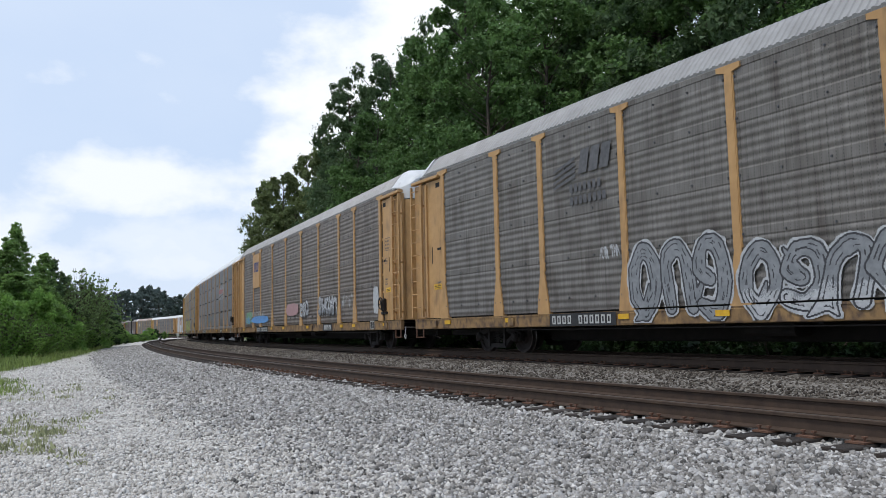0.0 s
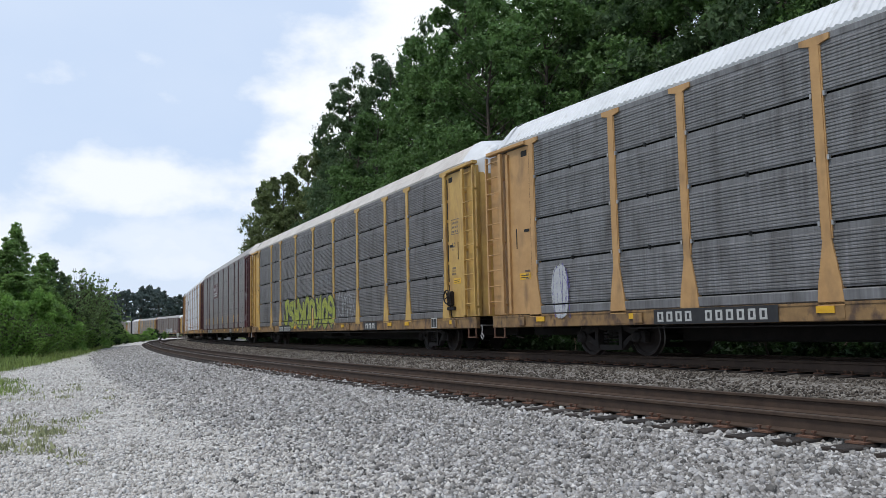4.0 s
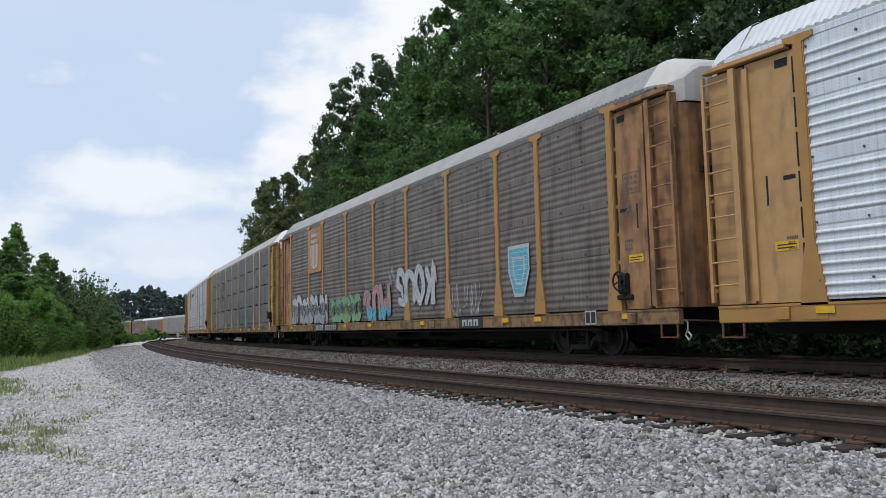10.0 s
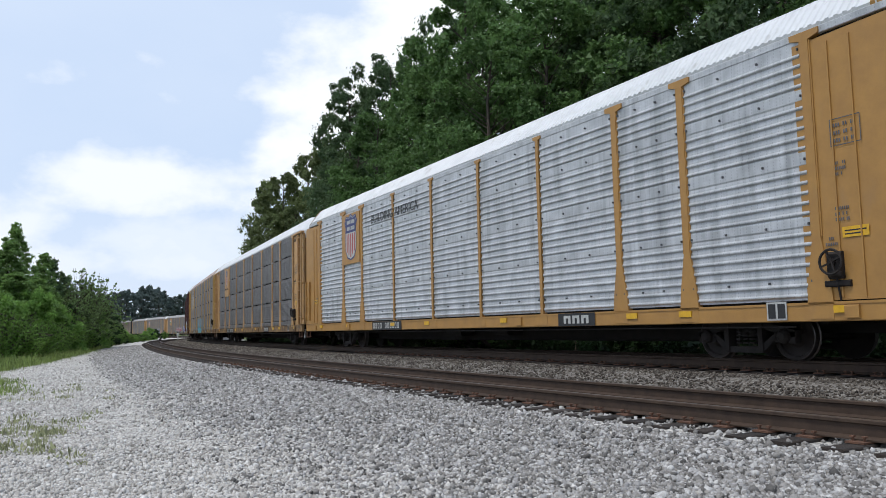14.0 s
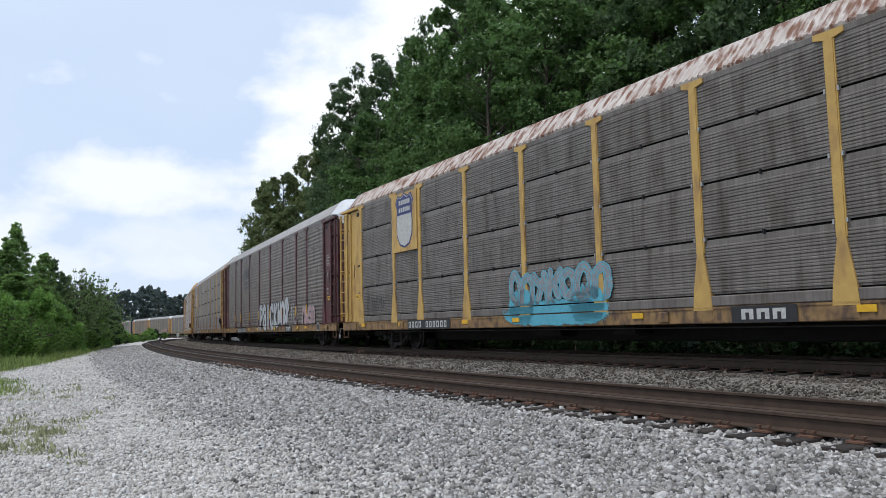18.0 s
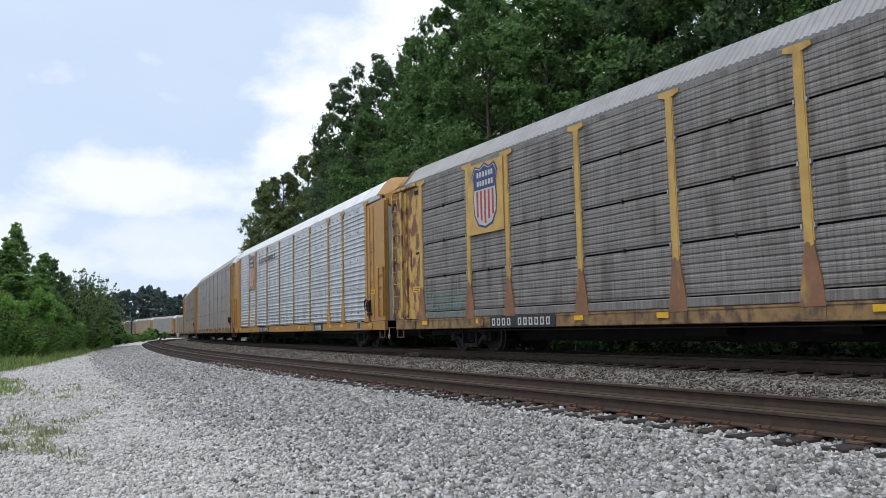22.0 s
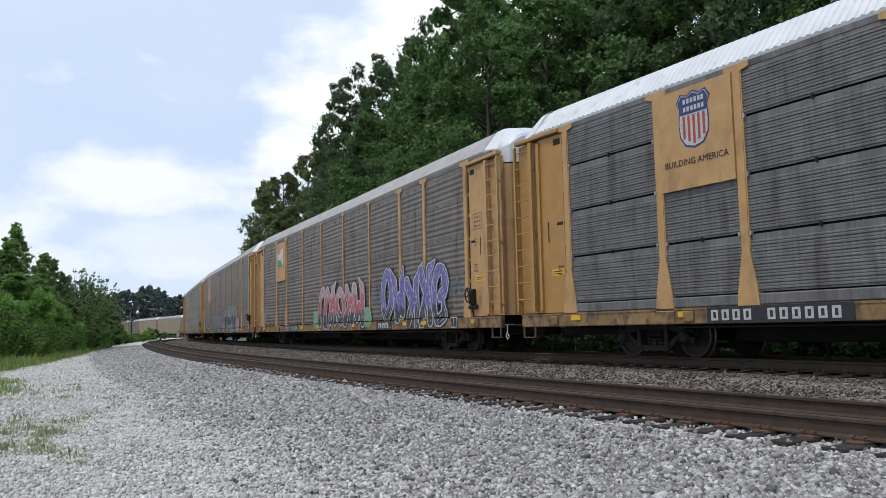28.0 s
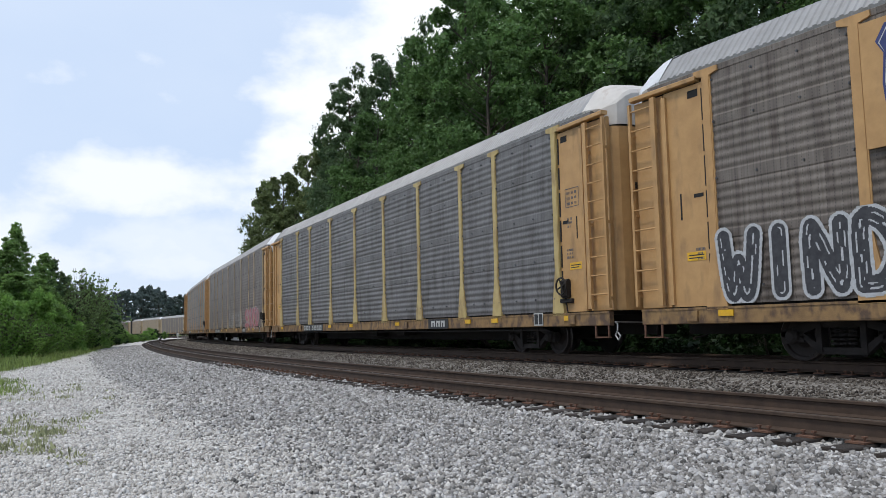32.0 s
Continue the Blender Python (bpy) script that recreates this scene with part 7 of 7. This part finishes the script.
# extra low row in the shade-dark leaves, added to cover the brighter shrubs behind
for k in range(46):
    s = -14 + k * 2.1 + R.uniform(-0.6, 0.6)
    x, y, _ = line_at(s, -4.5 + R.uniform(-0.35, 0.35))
    plant("shrub", R.choice(DBUSH), x, y, R.uniform(0.5, 0.7), R.uniform(0, 6.28), "low shrub close behind the far track, shade in its dark green leaves", "shrub", "undergrowth behind the train", R.uniform(0.5, 0.72))

# trees and shrubs on the open side, beyond the gravel
for px, depth, hgt, fams, wid in ((38, 62, 10.1, SPIRE, 0.95), (8, 60, 8.6, SPIRE, 1.0), (-22, 58, 8.8, SPIRE, 1.05), (66, 66, 8.2, SPIRE, 0.8), (60, 58, 5.6, SPIRE, 1.0), (24, 56, 5.8, SPIRE, 1.05), (92, 64, 5.2, SPIRE, 0.9), (82, 72, 8.2, CONE, 0.95), (97, 76, 7.4, CONE, 0.9), (109, 80, 7.2, CONE, 0.9), (146, 76, 7.9, SPRAY, 1.05), (124, 76, 6.6, SPRAY, 1.0),
                                  (166, 82, 7.4, SPRAY, 1.0), (-60, 60, 8.6, SPIRE, 1.2), (186, 106, 6.0, SPRAY, 0.9), (134, 70, 5.4, SPRAY, 0.9)):
    x, y = spot(px, depth)
    base = {id(CONE): 9.0, id(SPIRE): 10.0, id(SPRAY): 7.5}[id(fams)]
    plant("tree", R.choice(fams), x, y, wid * R.uniform(0.95, 1.05), R.uniform(0, 6.28), "young green tree at the edge of the gravel verge", "tree", "trees on the verge", hgt / base)
for px, depth, hgt, fams in ((5, 46, 3.2, BUSH), (28, 50, 3.4, SHOOT), (52, 52, 3.8, BUSH), (80, 55, 3.0, SHOOT), (102, 60, 3.4, BUSH), (70, 60, 4.6, SHOOT), (30, 56, 4.3, BUSH), (125, 66, 3.6, SHOOT), (145, 74, 3.4, DBUSH), (160, 80, 3.8, BUSH),
                             (178, 90, 3.6, DBUSH), (195, 100, 3.6, SHOOT), (203, 112, 2.6, DBUSH), (214, 124, 2.0, BUSH), (226, 135, 1.7, SHOOT), (240, 150, 1.5, DBUSH), (252, 165, 1.5, BUSH), (-25, 50, 4.5, SHOOT), (264, 180, 2.4, BUSH), (276, 190, 2.3, DBUSH), (290, 200, 2.0, SHOOT),
                             (-60, 45, 3.6, BUSH), (90, 66, 4.4, DBUSH), (118, 72, 4.2, DBUSH), (10, 44, 3.0, SHOOT), (186, 104, 4.4, DBUSH)):
    x, y = spot(px, depth)
    plant("shrub", R.choice(fams), x, y, R.uniform(0.85, 1.2), R.uniform(0, 6.28), "bright green leafy shrub beyond the gravel" if fams is not DBUSH else "dark green shrub beyond the gravel", "shrub", "shrubs on the verge", hgt / 3.1)

for px, depth, hgt in ((198, 96, 1.9), (210, 104, 1.7), (222, 114, 1.5), (233, 124, 1.3), (243, 134, 1.2), (252, 146, 1.1), (14, 43, 2.4), (40, 46, 2.6), (64, 48, 2.3), (88, 52, 2.5), (112, 58, 2.4), (134, 64, 2.6), (152, 70, 2.4), (168, 78, 2.5), (186, 88, 2.4), (204, 100, 2.2), (50, 44, 1.8), (100, 54, 1.8)):
    x, y = spot(px, depth)
    plant("shrub", R.choice(SHOOT), x, y, R.uniform(0.8, 1.1), R.uniform(0, 6.28), "bright green leafy shrub beyond the gravel", "shrub", "shrubs on the verge", hgt / 3.1)

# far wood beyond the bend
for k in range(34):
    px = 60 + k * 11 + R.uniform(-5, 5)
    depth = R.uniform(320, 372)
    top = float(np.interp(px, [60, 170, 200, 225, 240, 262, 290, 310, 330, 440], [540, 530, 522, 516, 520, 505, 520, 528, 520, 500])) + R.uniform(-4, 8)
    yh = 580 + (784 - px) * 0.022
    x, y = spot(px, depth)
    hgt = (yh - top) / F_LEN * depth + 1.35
    plant("tree", R.choice(FAR), x, y, R.uniform(0.8, 1.05), R.uniform(0, 6.28), "distant dark tree in the far wood, haze in its leaf colour", "tree", "far wood", hgt / 18)


# ---- small lineside things ----
def lineside_post(px, depth, top, radius, material, label, cat):
    x, y = spot(px, depth)
    ob = tagged(new(cat.replace(" ", "_")), label, cat)
    z = land_z(x, y)
    ob.location = (x, y, z)
    sh = Shape()
    sh.bar((0, 0, -0.2), (0, 0, top - 0.25), radius, 8)
    part_me("post", sh.mesh("post", material), ob)
    sh = Shape()
    sh.box(-radius * 2.6, radius * 2.6, -radius, radius, top - 0.45, top, 0, radius * 0.3)
    part_me("head", sh.mesh("head", material), ob)
    return ob


lineside_post(232, 170, 4.6, 0.16, M["black"], "tall dark lineside post near the bend", "signal post")
lineside_post(314, 120, 1.1, 0.07, M["white"], "short white lineside marker post", "marker post")


# ---- grass and weeds ----
def blades(name, places, n_each, spread, height, material, label, seed):
    rng = np.random.default_rng(seed)
    v = []
    for (x, y, sx, hh) in places:
        n = n_each
        px = x + rng.normal(0, sx, n)
        py = y + rng.normal(0, sx, n)
        s, o = line_side(px, py)
        pz = ground_z(s, o)
        h = hh * height * np.exp(rng.normal(0, 0.35, n))
        a = rng.uniform(0, 6.28, n)
        lean = rng.uniform(0.1, 0.6, n) * h
        w = rng.uniform(0.004, 0.009, n) * (1 + hh)
        dx, dy = np.cos(a), np.sin(a)
        base = np.stack([px, py, pz - 0.01], 1)
        side = np.stack([-dy * w, dx * w, np.zeros(n)], 1)
        tip = base + np.stack([dx * lean, dy * lean, h], 1)
        mid = base + np.stack([dx * lean * 0.35, dy * lean * 0.35, h * 0.6], 1)
        v.append(np.stack([base, mid + side, tip, mid - side], 1).reshape(-1, 3))
    return tagged(new(name, leaf_mesh(name, np.concatenate(v), material, 4)), label, "grass", kind="stuff")


def ground_spot(px, py):
    yh = 580 + (784 - px) * 0.022
    d = CAM_Z * F_LEN / (py - yh)
    return (px - 784) / F_LEN * d, d


RW = random.Random(9)
weeds = []
for px, py, n in ((140, 690, 5), (120, 700, 4), (95, 775, 7), (60, 790, 6), (30, 765, 6), (20, 700, 6), (110, 755, 5), (75, 765, 4), (150, 742, 3), (40, 745, 4), (15, 790, 4), (100, 800, 4), (155, 812, 2), (60, 705, 3), (180, 700, 2)):
    for _ in range(n):
        gx, gy = ground_spot(px + RW.uniform(-16, 16), py + RW.uniform(-9, 9))
        weeds.append((gx, gy, RW.uniform(0.05, 0.16), RW.uniform(0.5, 1.1)))
blades("verge_weeds", weeds, 22, 0, 0.075, M["weed"], "sparse pale weeds growing through the gravel", 12)
turf = []
for k in range(900):
    px = RW.uniform(-60, 215)
    lo = float(np.interp(px, [-60, 0, 60, 140, 200, 240], [668, 656, 645, 628, 611, 602]))
    py = lo - abs(RW.gauss(0, 1)) * float(np.interp(px, [0, 230], [14, 3]))
    yh = 580 + (784 - px) * 0.022
    if py > yh + 6:
        gx, gy = ground_spot(px, py)
        turf.append((gx, gy, 0.35, RW.uniform(0.7, 1.6)))
for k in range(34):
    gx, gy = ground_spot(RW.uniform(-30, 26), RW.uniform(670, 700))
    turf.append((gx, gy, 0.25, RW.uniform(0.3, 0.6)))
blades("verge_grass", turf, 55, 0, 0.17, M["grass"], "green grass along the edge of the gravel", 13)


# ---- motion of the train ----
# slack in the couplings: how far each car has run ahead of even spacing
SLACK_N = list(range(-12, 8))
SLACK = [0.36, 0.13, 0.04, 0.08, 0.04, 0.08, 0.04, -0.18, -0.17, -0.10, -0.08, -0.06, 0.13, 0.04, 0.02, 0.22, 0.16, 0.18, 0.12, 0.12]


def coupling(n, t):
    """Place of the coupling ahead of car n at time t; near the end the train slows a little."""
    t -= 0.0064 * max(0.0, t - 27.5) + 0.00105 * max(0.0, t - 27.5) ** 2
    return GAP0 + CAR_L * n - SPEED * (t - 20.0) - float(np.interp(n, SLACK_N, SLACK))


def car_pose(n, t):
    s = coupling(n, t) + CAR_L / 2
    xa, ya, _ = line_at(s - 10.05)
    xb, yb, _ = line_at(s + 10.05)
    return pose((xa + xb) / 2, (ya + yb) / 2, RAIL_T, 0, 0, math.degrees(math.atan2(ya - yb, xa - xb)))


def motions():
    step = 0.5
    times = [k * step for k in range(int(SEC / step) + 1)]
    for n, car in TRAIN.items():
        walk(car, [(t, car_pose(n, t)) for t in times])
        # wheels turn while the car passes near
        mid = 20.0 + (GAP0 + CAR_L * n + CAR_L / 2 - 12.0) / SPEED
        t0, t1 = max(0.0, mid - 2.6), min(SEC, mid + 2.0)
        if t1 - t0 < 0.2:
            continue
        f0, f1 = int(t0 * FPS), int(t1 * FPS)
        for truck in car.children:
            if not truck.name.startswith("truck"):
                continue
            for ws in truck.children:
                px, py, pz = ws.location
                rows = [] if f0 == 0 else [(0.0, pose(px, py, pz))]
                for f in range(f0, f1 + 1):
                    ang = math.degrees(SPEED * (f - f0) / FPS / 0.42)
                    rows.append((f / FPS, pose(px, py, pz, 0, ang % 360.0, 0)))
                if f1 < SEC * FPS - 1:
                    rows.append((SEC, pose(px, py, pz, 0, ang % 360.0, 0)))
                walk(ws, rows)


motions()
